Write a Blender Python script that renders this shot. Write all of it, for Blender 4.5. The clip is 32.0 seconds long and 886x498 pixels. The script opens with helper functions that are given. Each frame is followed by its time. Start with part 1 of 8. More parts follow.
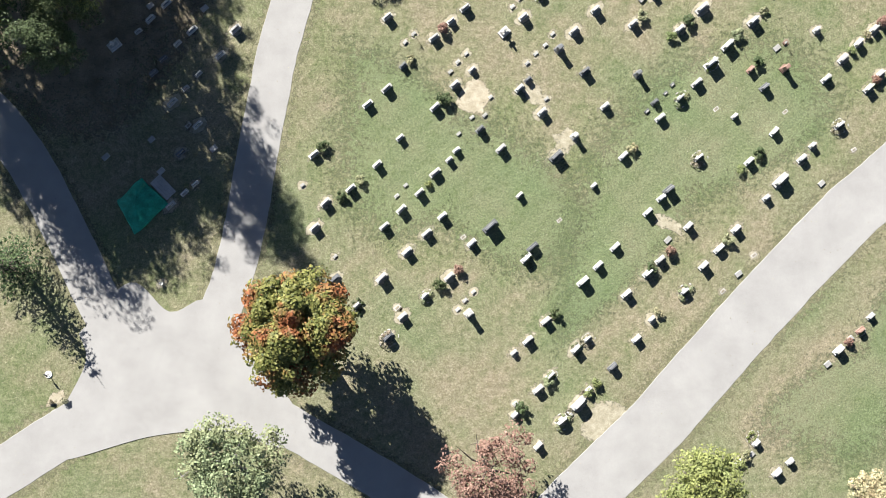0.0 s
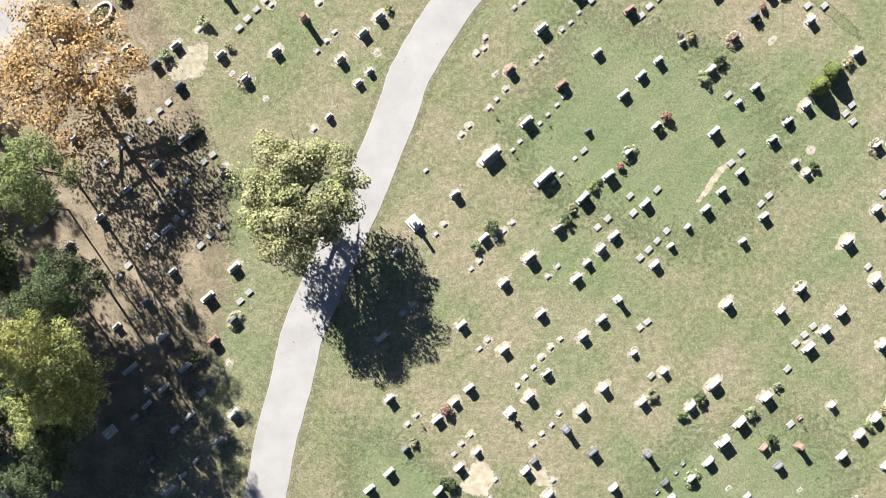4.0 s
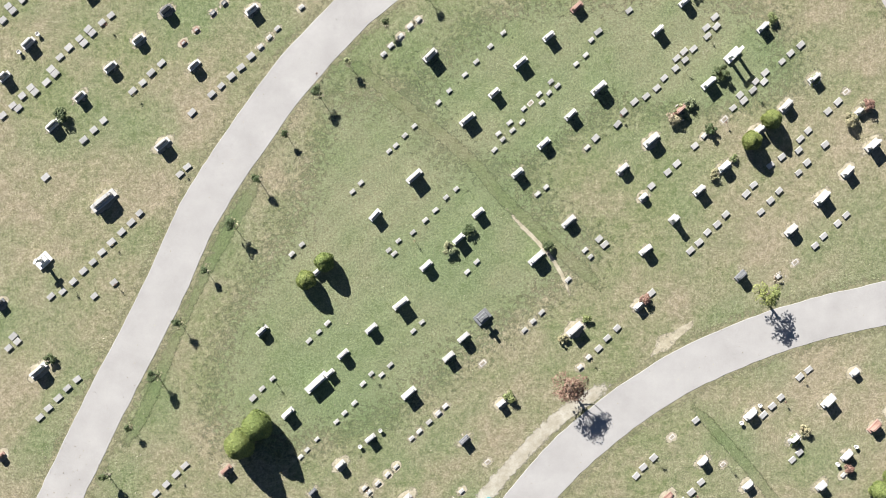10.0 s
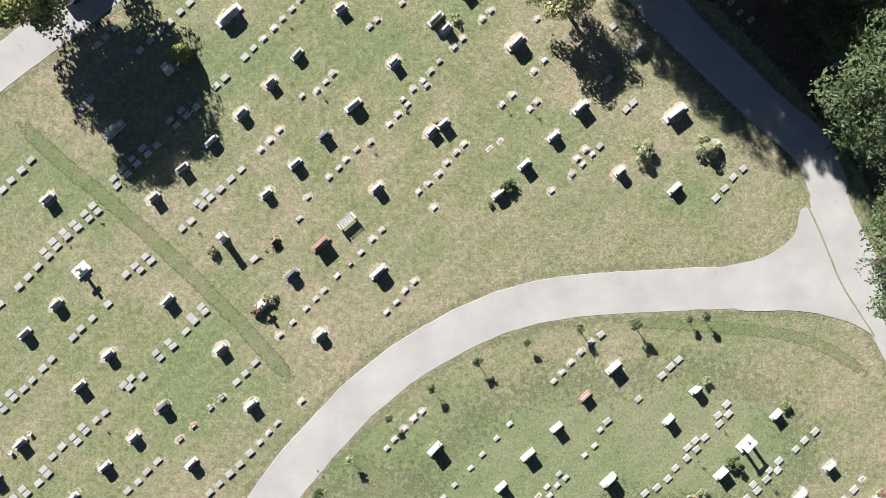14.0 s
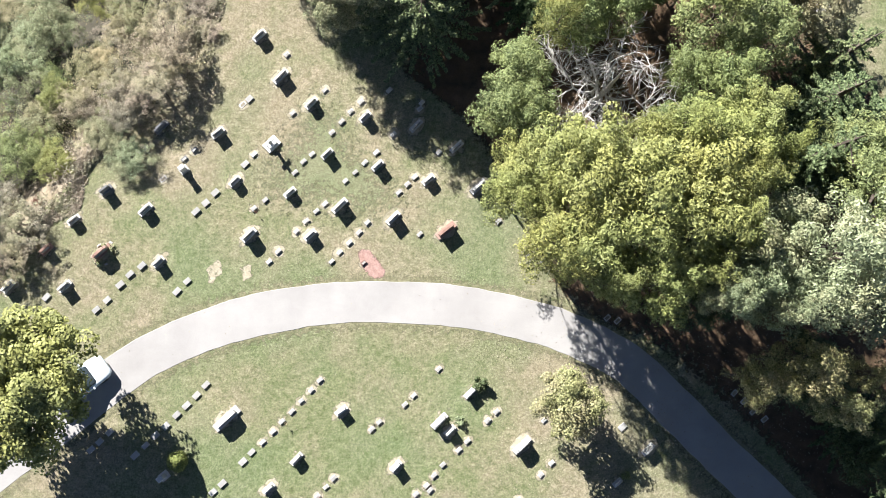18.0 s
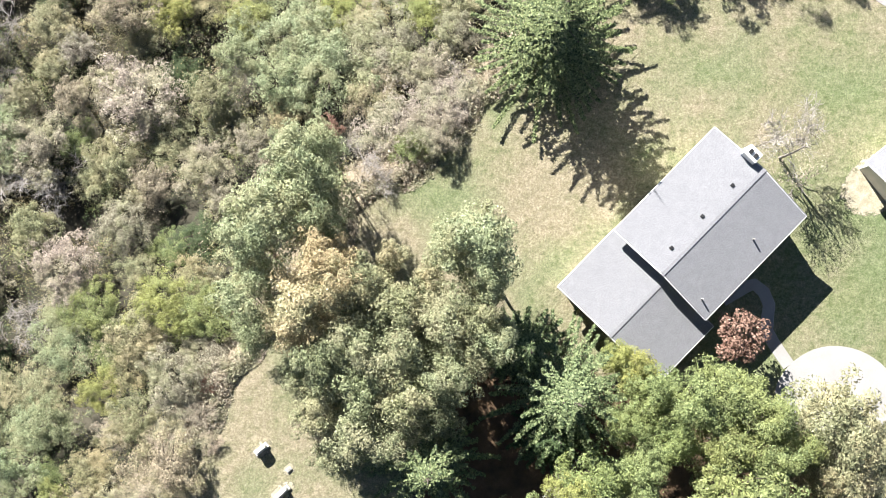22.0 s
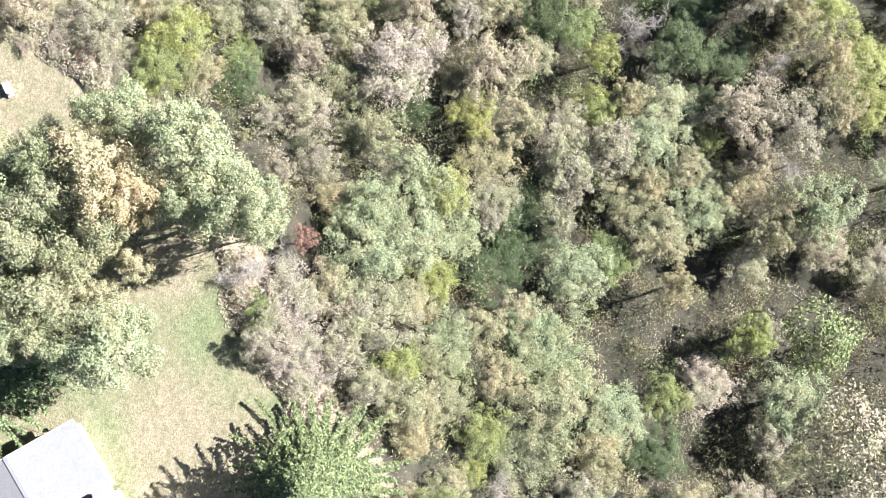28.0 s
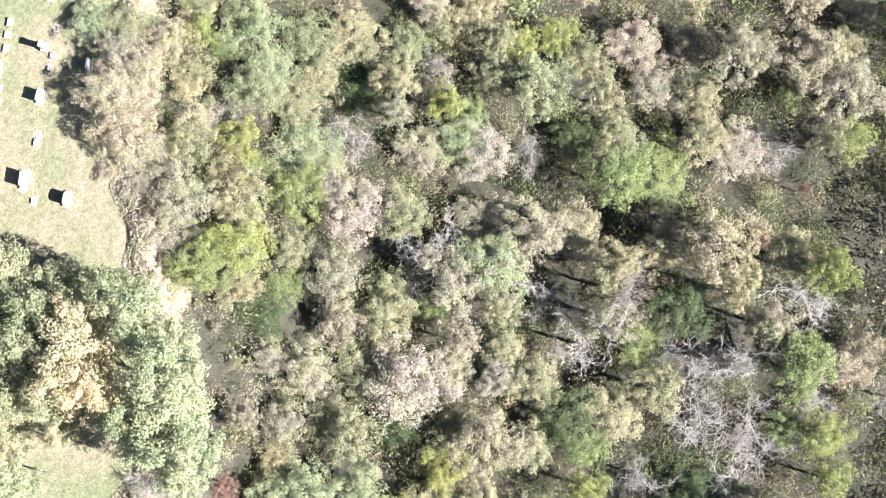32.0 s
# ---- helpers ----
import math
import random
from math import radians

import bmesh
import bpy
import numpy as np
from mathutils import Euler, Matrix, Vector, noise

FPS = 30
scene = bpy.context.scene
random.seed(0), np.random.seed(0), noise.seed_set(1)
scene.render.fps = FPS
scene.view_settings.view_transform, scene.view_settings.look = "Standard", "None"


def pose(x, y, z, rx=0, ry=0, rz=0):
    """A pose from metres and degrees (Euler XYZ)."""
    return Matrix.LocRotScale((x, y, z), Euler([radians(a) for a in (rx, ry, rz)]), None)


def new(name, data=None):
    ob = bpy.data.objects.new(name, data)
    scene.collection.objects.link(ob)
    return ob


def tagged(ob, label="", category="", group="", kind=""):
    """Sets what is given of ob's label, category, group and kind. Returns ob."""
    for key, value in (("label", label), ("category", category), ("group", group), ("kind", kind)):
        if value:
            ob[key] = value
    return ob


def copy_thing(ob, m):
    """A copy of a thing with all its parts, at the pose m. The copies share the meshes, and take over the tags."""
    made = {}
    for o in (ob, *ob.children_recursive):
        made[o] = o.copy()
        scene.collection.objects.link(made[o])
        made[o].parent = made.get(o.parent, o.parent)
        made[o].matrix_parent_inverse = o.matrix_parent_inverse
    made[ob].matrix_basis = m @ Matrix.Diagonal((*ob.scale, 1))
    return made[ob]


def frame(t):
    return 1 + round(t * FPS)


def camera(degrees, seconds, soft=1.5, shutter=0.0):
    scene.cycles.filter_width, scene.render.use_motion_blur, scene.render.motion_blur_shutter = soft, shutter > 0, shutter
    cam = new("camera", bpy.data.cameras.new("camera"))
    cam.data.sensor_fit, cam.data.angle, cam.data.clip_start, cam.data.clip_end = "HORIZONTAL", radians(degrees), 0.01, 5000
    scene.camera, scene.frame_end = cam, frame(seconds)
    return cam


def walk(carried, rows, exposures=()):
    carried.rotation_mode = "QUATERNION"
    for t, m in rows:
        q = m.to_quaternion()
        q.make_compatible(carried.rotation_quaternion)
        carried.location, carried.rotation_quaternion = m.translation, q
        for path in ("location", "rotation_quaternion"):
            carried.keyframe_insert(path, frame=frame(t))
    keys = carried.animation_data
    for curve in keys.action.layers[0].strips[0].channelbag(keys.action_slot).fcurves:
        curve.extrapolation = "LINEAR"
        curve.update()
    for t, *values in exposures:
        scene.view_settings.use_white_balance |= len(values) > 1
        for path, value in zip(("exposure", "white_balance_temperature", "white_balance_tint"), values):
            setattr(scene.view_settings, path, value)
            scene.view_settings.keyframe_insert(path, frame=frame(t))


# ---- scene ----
cam = camera(43.0, 32.0, soft=0.75)
ROWS = [
    (0.0, -0.000, -0.000, 83.689, 1.109, -2.333, -0.045),
    (0.5, 0.335, 3.154, 83.454, 1.356, -2.101, -0.050),
    (1.0, 0.612, 6.384, 83.321, 1.560, -1.895, -0.077),
    (1.5, 0.896, 9.801, 83.266, 1.606, -1.685, -0.091),
    (2.0, 1.104, 13.419, 83.096, 1.552, -1.557, -0.120),
    (2.5, 1.064, 17.044, 82.857, 1.465, -1.566, -0.119),
    (3.0, 0.969, 20.672, 82.547, 1.420, -1.620, -0.190),
    (3.5, 0.940, 24.294, 82.315, 1.385, -1.612, -0.300),
    (5.5, 1.058, 38.734, 81.477, 0.970, -1.371, -0.009),
    (6.0, 1.149, 42.344, 81.283, 0.901, -1.265, -0.103),
    (6.5, 1.118, 45.915, 81.034, 0.840, -1.234, -0.178),
    (7.0, 0.919, 49.504, 80.722, 0.777, -1.351, -0.221),
    (7.5, 0.492, 53.069, 80.361, 0.704, -1.608, -0.200),
    (8.0, 0.162, 56.596, 80.027, 0.641, -1.817, -0.240),
    (8.5, 0.194, 60.095, 79.729, 0.613, -1.800, -0.289),
    (9.0, 0.333, 63.586, 79.475, 0.568, -1.677, -0.307),
    (9.5, 0.491, 67.036, 79.221, 0.543, -1.546, -0.296),
    (10.0, 0.619, 70.445, 78.985, 0.548, -1.445, -0.364),
    (10.5, 0.602, 73.898, 78.707, 0.529, -1.446, -0.448),
    (11.0, 0.408, 77.275, 78.448, 0.557, -1.571, -0.537),
    (11.5, 0.250, 80.558, 78.208, 0.645, -1.674, -0.577),
    (12.0, 0.187, 83.755, 77.940, 0.809, -1.714, -0.673),
    (12.5, 0.211, 86.888, 77.759, 1.013, -1.709, -0.673),
    (13.0, 0.216, 90.036, 77.589, 1.190, -1.709, -0.703),
    (13.5, 0.142, 93.156, 77.378, 1.401, -1.760, -0.737),
    (14.0, -0.025, 96.214, 77.190, 1.667, -1.880, -0.736),
    (14.5, -0.158, 99.370, 77.033, 1.855, -1.971, -0.790),
    (16.5, -0.089, 112.029, 76.314, 2.724, -1.935, -0.730),
    (17.0, 0.026, 115.375, 76.125, 2.843, -1.856, -0.586),
    (17.5, 0.198, 118.611, 75.979, 2.854, -1.760, -0.420),
    (18.0, 0.247, 121.880, 75.927, 3.006, -1.714, -0.480),
    (18.5, 0.298, 125.232, 75.808, 3.130, -1.662, -0.456),
    (19.0, 0.427, 128.703, 75.670, 3.158, -1.487, -0.440),
    (19.5, 0.635, 132.281, 75.436, 3.137, -1.248, -0.358),
    (20.0, 0.814, 135.798, 75.183, 3.176, -1.035, -0.254),
    (20.5, 1.010, 139.301, 75.047, 3.201, -0.819, -0.353),
    (21.0, 1.130, 142.832, 74.965, 3.180, -0.656, -0.485),
    (21.5, 1.156, 146.362, 74.889, 3.155, -0.581, 0.022),
    (22.0, 1.111, 149.735, 74.833, 3.211, -0.603, 1.612),
    (22.5, 1.066, 152.787, 74.719, 3.335, -0.699, 5.156),
    (23.0, 1.029, 155.684, 74.671, 3.420, -0.826, 9.701),
    (23.5, 1.084, 158.415, 74.634, 3.322, -0.918, 16.296),
    (24.0, 1.121, 161.026, 74.653, 3.057, -0.882, 23.131),
    (24.5, 1.038, 163.457, 74.895, 2.724, -0.876, 31.990),
    (25.0, 0.818, 165.433, 74.944, 2.490, -0.841, 41.647),
    (25.5, 0.212, 166.981, 74.900, 2.219, -0.920, 51.472),
    (27.5, -2.848, 169.297, 74.796, 2.325, -1.780, 96.698),
    (28.0, -4.223, 169.384, 74.787, 2.472, -2.009, 106.836),
    (28.5, -5.844, 169.317, 74.735, 2.721, -2.124, 113.445),
    (29.0, -7.706, 169.039, 74.685, 2.985, -2.231, 120.070),
    (29.5, -9.721, 168.516, 74.709, 3.208, -2.467, 128.058),
    (30.0, -11.859, 167.730, 74.717, 3.431, -2.678, 135.052),
    (30.5, -14.157, 166.697, 74.747, 3.698, -2.718, 139.649),
    (31.0, -16.489, 165.414, 74.783, 4.102, -2.540, 141.152),
    (31.5, -18.758, 163.922, 74.859, 4.608, -2.244, 141.052),
    (32.0, -21.008, 162.236, 75.056, 5.102, -1.971, 141.168),
]
EXPOSURES = [(0.0, 1.3, 6500, 10), (3.0, 1.4, 6500, 11), (7.0, 1.3, 6450, 12), (13.0, 1.17, 6500, 11), (16.5, 1.4, 6400, 13), (19.0, 1.66, 6400, 12), (23.0, 1.75, 6500, 11),
             (25.5, 1.68, 6500, 12), (27.5, 1.95, 6200, 14), (30.0, 2.13, 6150, 14), (32.0, 2.15, 6150, 14)]
walk(cam, [(t, pose(x, y, z, rx, ry, rz)) for t, x, y, z, rx, ry, rz in ROWS], EXPOSURES)

# ---- sky and sun ----
SUN_ELEVATION, SUN_FROM = radians(34.5), radians(-34.0)   # the sun's bearing, from +y towards +x
world = bpy.data.worlds.new("sky")
scene.world = world
world.use_nodes = True
wn = world.node_tree
sky = wn.nodes.new("ShaderNodeTexSky")
sky.sky_type, sky.sun_disc, sky.sun_elevation, sky.sun_rotation = "NISHITA", False, SUN_ELEVATION, SUN_FROM
sky.air_density, sky.dust_density = 0.36, 0.08
wn.nodes["Background"].inputs["Strength"].default_value = 0.05
wn.links.new(sky.outputs[0], wn.nodes["Background"].inputs["Color"])
sun = new("sun", bpy.data.lights.new("sun", "SUN"))
sun.data.energy, sun.data.angle, sun.data.color = 5.0, radians(0.5), (1.0, 0.975, 0.94)
to_sun = Vector((math.sin(SUN_FROM) * math.cos(SUN_ELEVATION), math.cos(SUN_FROM) * math.cos(SUN_ELEVATION), math.sin(SUN_ELEVATION)))
sun.rotation_mode = "QUATERNION"
sun.rotation_quaternion = to_sun.to_track_quat("Z", "Y")
sun.location = (0, 80, 60)


# ---- materials ----
def ramp(nt, fac, stops):
    r = nt.nodes.new("ShaderNodeValToRGB")
    while len(r.color_ramp.elements) < len(stops):
        r.color_ramp.elements.new(0.5)
    for e, (p, c) in zip(r.color_ramp.elements, stops):
        e.position, e.color = p, (*c, 1)
    nt.links.new(fac, r.inputs[0])
    return r.outputs[0]


def noise_at(nt, scale, detail=4, rough=0.6, vec=None):
    n = nt.nodes.new("ShaderNodeTexNoise")
    n.inputs["Scale"].default_value, n.inputs["Detail"].default_value, n.inputs["Roughness"].default_value = scale, detail, rough
    if vec is not None:
        nt.links.new(vec, n.inputs["Vector"])
    return n.outputs[0]


def mixed(nt, fac, a, b, mode="MIX"):
    m = nt.nodes.new("ShaderNodeMix")
    m.data_type, m.blend_type = "RGBA", mode
    for sock, v in ((m.inputs[0], fac), (m.inputs[6], a), (m.inputs[7], b)):
        if isinstance(v, (int, float)):
            sock.default_value = v
        elif isinstance(v, tuple):
            sock.default_value = (*v, 1)
        else:
            nt.links.new(v, sock)
    return m.outputs[2]


def start(name, rough=0.9):
    m = bpy.data.materials.new(name)
    m.use_nodes = True
    nt = m.node_tree
    b = nt.nodes["Principled BSDF"]
    b.inputs["Roughness"].default_value = rough
    b.inputs["Specular IOR Level"].default_value = 0.3
    geo = nt.nodes.new("ShaderNodeNewGeometry")
    return m, nt, b, geo.outputs["Position"], geo


def bump(nt, b, height, strength, dist):
    n = nt.nodes.new("ShaderNodeBump")
    n.inputs["Strength"].default_value, n.inputs["Distance"].default_value = strength, dist
    nt.links.new(height, n.inputs["Height"])
    nt.links.new(n.outputs[0], b.inputs["Normal"])


def two_tone(name, dark, light, scale, rough=0.85, grain=40.0, relief=0.3, dist=0.01, vary=0.25, local=True, speck=0.25, metal=0.0):
    """A surface between two colours, with stains, fine grain and each object a shade of its own."""
    m, nt, b, pos, _ = start(name, rough)
    b.inputs["Metallic"].default_value = metal
    vec = pos
    if local:
        vec = nt.nodes.new("ShaderNodeTexCoord").outputs["Object"]
    big = noise_at(nt, scale, 4, 0.6, pos)
    fine = noise_at(nt, grain, 3, 0.7, vec)
    c = ramp(nt, big, [(0.3, dark), (0.7, light)])
    c = mixed(nt, speck, c, ramp(nt, fine, [(0.35, (0.25, 0.25, 0.25)), (0.65, (0.95, 0.95, 0.95))]), "OVERLAY")
    if vary:
        info = nt.nodes.new("ShaderNodeObjectInfo")
        shade = ramp(nt, info.outputs["Random"], [(0.0, (1 - vary,) * 3), (1.0, (1.0, 1.0, 1.0))])
        c = mixed(nt, 1.0, c, shade, "MULTIPLY")
    nt.links.new(c, b.inputs["Base Color"])
    bump(nt, b, fine, relief, dist)
    return m


def leaf_material(name, dark, light, spread=0.5, glow=0.13, other=None, cover=0.46):
    m, nt, b, pos, geo = start(name, 0.6)
    isl = geo.outputs["Random Per Island"]
    info = nt.nodes.new("ShaderNodeObjectInfo")
    c = ramp(nt, isl, [(0.0, dark), (spread, tuple((d + l) / 2 for d, l in zip(dark, light))), (1.0, light)])
    if other:
        share = ramp(nt, noise_at(nt, 0.42, 4, 0.65, pos), [(cover, (0, 0, 0)), (cover + 0.12, (1, 1, 1))])
        c = mixed(nt, share, c, mixed(nt, isl, tuple(v * 0.5 for v in other), other))
    shade = ramp(nt, info.outputs["Random"], [(0.0, (0.85, 0.9, 0.84)), (0.5, (1.0, 1.0, 1.0)), (1.0, (1.0, 0.95, 0.88))])
    c = mixed(nt, 1.0, c, shade, "MULTIPLY")
    # fine leaf mottling; its dark half paints the shaded gaps between leaves
    gap_fleck = noise_at(nt, 11.0, 3, 0.7, pos)
    c = mixed(nt, 0.35, c, ramp(nt, gap_fleck, [(0.36, (0.2, 0.2, 0.2)), (0.62, (0.9, 0.9, 0.9))]), "OVERLAY")
    nt.links.new(c, b.inputs["Base Color"])
    b.inputs["Specular IOR Level"].default_value = 0.25
    tr = nt.nodes.new("ShaderNodeBsdfTranslucent")
    nt.links.new(c, tr.inputs[0])
    mx = nt.nodes.new("ShaderNodeMixShader")
    mx.inputs[0].default_value = glow
    nt.links.new(b.outputs[0], mx.inputs[1])
    nt.links.new(tr.outputs[0], mx.inputs[2])
    nt.links.new(mx.outputs[0], nt.nodes["Material Output"].inputs[0])
    return m


def lawn_material(name="lawn_grass", lushness=0.0, tint=(0.079, 0.130, 0.043)):
    m, nt, b, pos, _ = start(name, 0.95)
    b.inputs["Specular IOR Level"].default_value = 0.1
    wide = noise_at(nt, 0.05, 3, 0.55, pos)
    mid = noise_at(nt, 0.3, 5, 0.65, pos)
    tuft = noise_at(nt, 2.4, 6, 0.78, pos)
    clod = noise_at(nt, 7.0, 4, 0.75, pos)
    blade = noise_at(nt, 19.0, 3, 0.8, pos)
    patchy = ramp(nt, tuft, [(0.36, (0, 0, 0)), (0.64, (1, 1, 1))])
    green = mixed(nt, patchy, (0.117, 0.141, 0.062), (0.23, 0.244, 0.132))
    dry = mixed(nt, patchy, (0.195, 0.173, 0.106), (0.336, 0.293, 0.206))
    mask = mixed(nt, 0.5, wide, mid)
    c = mixed(nt, ramp(nt, mask, [(0.4, (0, 0, 0)), (0.58, (1, 1, 1))]), green, dry)
    straw = ramp(nt, noise_at(nt, 5.5, 4, 0.8, pos), [(0.58, (0, 0, 0)), (0.7, (0.6, 0.6, 0.6))])
    c = mixed(nt, straw, c, (0.418, 0.358, 0.267))
    lush = ramp(nt, noise_at(nt, 0.11, 3, 0.5, pos), [(0.47, (0, 0, 0)), (0.66, (0.7, 0.7, 0.7))])
    c = mixed(nt, lush, c, mixed(nt, patchy, (0.107, 0.147, 0.062), (0.186, 0.233, 0.118)))
    if lushness:
        c = mixed(nt, ramp(nt, tuft, [(0.3, (0.15, 0.15, 0.15)), (0.6, (lushness,) * 3)]), c, tint)
    c = mixed(nt, 0.5, c, ramp(nt, clod, [(0.32, (0.12, 0.12, 0.12)), (0.68, (0.88, 0.88, 0.88))]), "OVERLAY")
    c = mixed(nt, 0.6, c, ramp(nt, blade, [(0.32, (0.12, 0.12, 0.12)), (0.68, (0.88, 0.88, 0.88))]), "OVERLAY")
    turned = nt.nodes.new("ShaderNodeMapping")
    turned.inputs["Rotation"].default_value = (0, 0, radians(48))
    nt.links.new(pos, turned.inputs["Vector"])
    swath = nt.nodes.new("ShaderNodeTexWave")
    swath.inputs["Scale"].default_value, swath.inputs["Distortion"].default_value, swath.inputs["Detail"].default_value = 0.19, 1.6, 2.0
    swath.inputs["Detail Scale"].default_value = 0.6
    nt.links.new(turned.outputs[0], swath.inputs["Vector"])
    c = mixed(nt, 0.22, c, ramp(nt, swath.outputs["Fac"], [(0.25, (0.42, 0.44, 0.42)), (0.75, (0.57, 0.56, 0.56))]), "OVERLAY")
    nt.links.new(c, b.inputs["Base Color"])
    bump(nt, b, mixed(nt, 0.4, clod, blade), 0.8, 0.1)
    return m


def road_material(name, dark, light):
    m, nt, b, pos, _ = start(name, 0.9)
    big = noise_at(nt, 0.35, 5, 0.65, pos)
    fine = noise_at(nt, 22.0, 3, 0.8, pos)
    c = ramp(nt, big, [(0.3, dark), (0.7, light)])
    spots = ramp(nt, noise_at(nt, 1.7, 4, 0.7, pos), [(0.66, (0, 0, 0)), (0.8, (0.5, 0.5, 0.5))])
    c = mixed(nt, spots, c, tuple(v * 0.72 for v in dark))
    c = mixed(nt, 0.18, c, ramp(nt, fine, [(0.3, (0.2, 0.2, 0.2)), (0.7, (0.85, 0.85, 0.85))]), "OVERLAY")
    nt.links.new(c, b.inputs["Base Color"])
    bump(nt, b, fine, 0.25, 0.01)
    return m


LAWN = lawn_material()
LUSH = lawn_material("lush_grass", 0.5, (0.085, 0.13, 0.048))
GREEN_TURF = lawn_material("green_turf", 0.62, (0.15, 0.2, 0.098))
ROAD = road_material("worn_pale_asphalt", (0.3, 0.29, 0.275), (0.375, 0.365, 0.345))
GRAVEL = two_tone("roadside_gravel", (0.27, 0.245, 0.18), (0.4, 0.375, 0.31), 1.4, grain=18, vary=0, local=False)
VERGE = two_tone("worn_verge", (0.14, 0.145, 0.075), (0.25, 0.23, 0.145), 1.1, grain=9, vary=0, local=False, relief=0.5, dist=0.03)
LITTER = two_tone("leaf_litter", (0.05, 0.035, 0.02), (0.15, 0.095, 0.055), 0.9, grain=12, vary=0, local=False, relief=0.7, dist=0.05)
# floor colour kept near black so the gaps between crowns look shaded
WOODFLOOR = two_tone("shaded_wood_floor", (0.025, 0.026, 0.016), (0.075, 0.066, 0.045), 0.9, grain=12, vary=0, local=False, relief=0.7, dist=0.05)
SAND = two_tone("bare_sand", (0.29, 0.25, 0.17), (0.46, 0.41, 0.31), 1.6, grain=14, vary=0, local=False)
STRAW = two_tone("dry_straw", (0.25, 0.225, 0.15), (0.42, 0.38, 0.285), 2.2, grain=11, vary=0, local=False, relief=0.6, dist=0.04)
BRUSH = two_tone("dry_brush_floor", (0.16, 0.13, 0.08), (0.31, 0.26, 0.19), 1.5, grain=9, vary=0, local=False, relief=0.8, dist=0.08)
MULCH = two_tone("red_mulch", (0.25, 0.15, 0.12), (0.4, 0.27, 0.235), 4, grain=15, vary=0, local=False, relief=0.6, dist=0.03)
GRANITE = two_tone("pale_grey_granite", (0.47, 0.46, 0.43), (0.64, 0.63, 0.59), 1.2, 0.6, 60, 0.12, 0.004, 0.3)
GREY_GRANITE = two_tone("dark_grey_granite", (0.13, 0.135, 0.14), (0.24, 0.245, 0.25), 1.2, 0.4, 60, 0.1, 0.004, 0.3)
RED_GRANITE = two_tone("red_brown_granite", (0.25, 0.15, 0.115), (0.42, 0.28, 0.23), 1.2, 0.5, 60, 0.1, 0.004, 0.3)
MARBLE = two_tone("weathered_white_marble", (0.6, 0.59, 0.55), (0.8, 0.79, 0.75), 3.0, 0.75, 25, 0.3, 0.006, 0.15)
BRONZE = two_tone("bronze_plate", (0.2, 0.17, 0.12), (0.36, 0.32, 0.25), 6, 0.5, 40, 0.2, 0.003, 0.2)
WEATHERED = two_tone("weathered_panel", (0.45, 0.44, 0.4), (0.64, 0.62, 0.57), 4, 0.8, 30, 0.3, 0.004, 0.35)
POLISHED = two_tone("polished_face", (0.2, 0.205, 0.215), (0.34, 0.345, 0.355), 4, 0.25, 60, 0.05, 0.002, 0.3)
CONCRETE = two_tone("concrete", (0.4, 0.38, 0.35), (0.55, 0.53, 0.5), 1.5, 0.9, 25, 0.3, 0.006, 0.15)
BARK = two_tone("bark", (0.07, 0.055, 0.042), (0.17, 0.14, 0.115), 3, 0.95, 18, 0.8, 0.03, 0.2)
PALE_BARK = two_tone("weathered_grey_bark", (0.24, 0.215, 0.19), (0.42, 0.39, 0.36), 3, 0.95, 18, 0.6, 0.02, 0.2)
BLEACHED = two_tone("bleached_dead_wood", (0.4, 0.38, 0.35), (0.6, 0.575, 0.54), 3, 0.95, 18, 0.5, 0.02, 0.1)
SHINGLE = two_tone("grey_roof_shingle", (0.2, 0.203, 0.214), (0.225, 0.228, 0.238), 1.6, 0.9, 14, 0.3, 0.01, 0.06, False)
SIDING = two_tone("cream_siding", (0.6, 0.57, 0.5), (0.7, 0.67, 0.6), 2, 0.7, 20, 0.1, 0.004, 0.05)
TRIM = two_tone("white_painted_trim", (0.74, 0.74, 0.72), (0.82, 0.82, 0.8), 3, 0.5, 20, 0.05, 0.002, 0.05)
DARK_METAL = two_tone("dark_painted_metal", (0.03, 0.03, 0.032), (0.07, 0.07, 0.072), 5, 0.5, 30, 0.05, 0.002, 0.1, metal=0.4)
TEAL = two_tone("teal_painted_steel", (0.03, 0.17, 0.22), (0.06, 0.27, 0.32), 5, 0.5, 20, 0.1, 0.003, 0.1)
TARP = two_tone("green_tarpaulin", (0.012, 0.22, 0.13), (0.03, 0.44, 0.27), 1.5, 0.5, 10, 0.4, 0.02, 0.0)
CARPAINT = two_tone("pale_blue_white_paint", (0.55, 0.63, 0.66), (0.68, 0.75, 0.77), 3, 0.25, 30, 0.02, 0.001, 0.0)
GLASS_DARK = two_tone("tinted_window_glass", (0.02, 0.03, 0.035), (0.05, 0.065, 0.07), 3, 0.08, 30, 0.0, 0.001, 0.0)
RUBBER = two_tone("tyre_rubber", (0.015, 0.015, 0.015), (0.035, 0.035, 0.035), 8, 0.8, 30, 0.2, 0.004, 0.0)

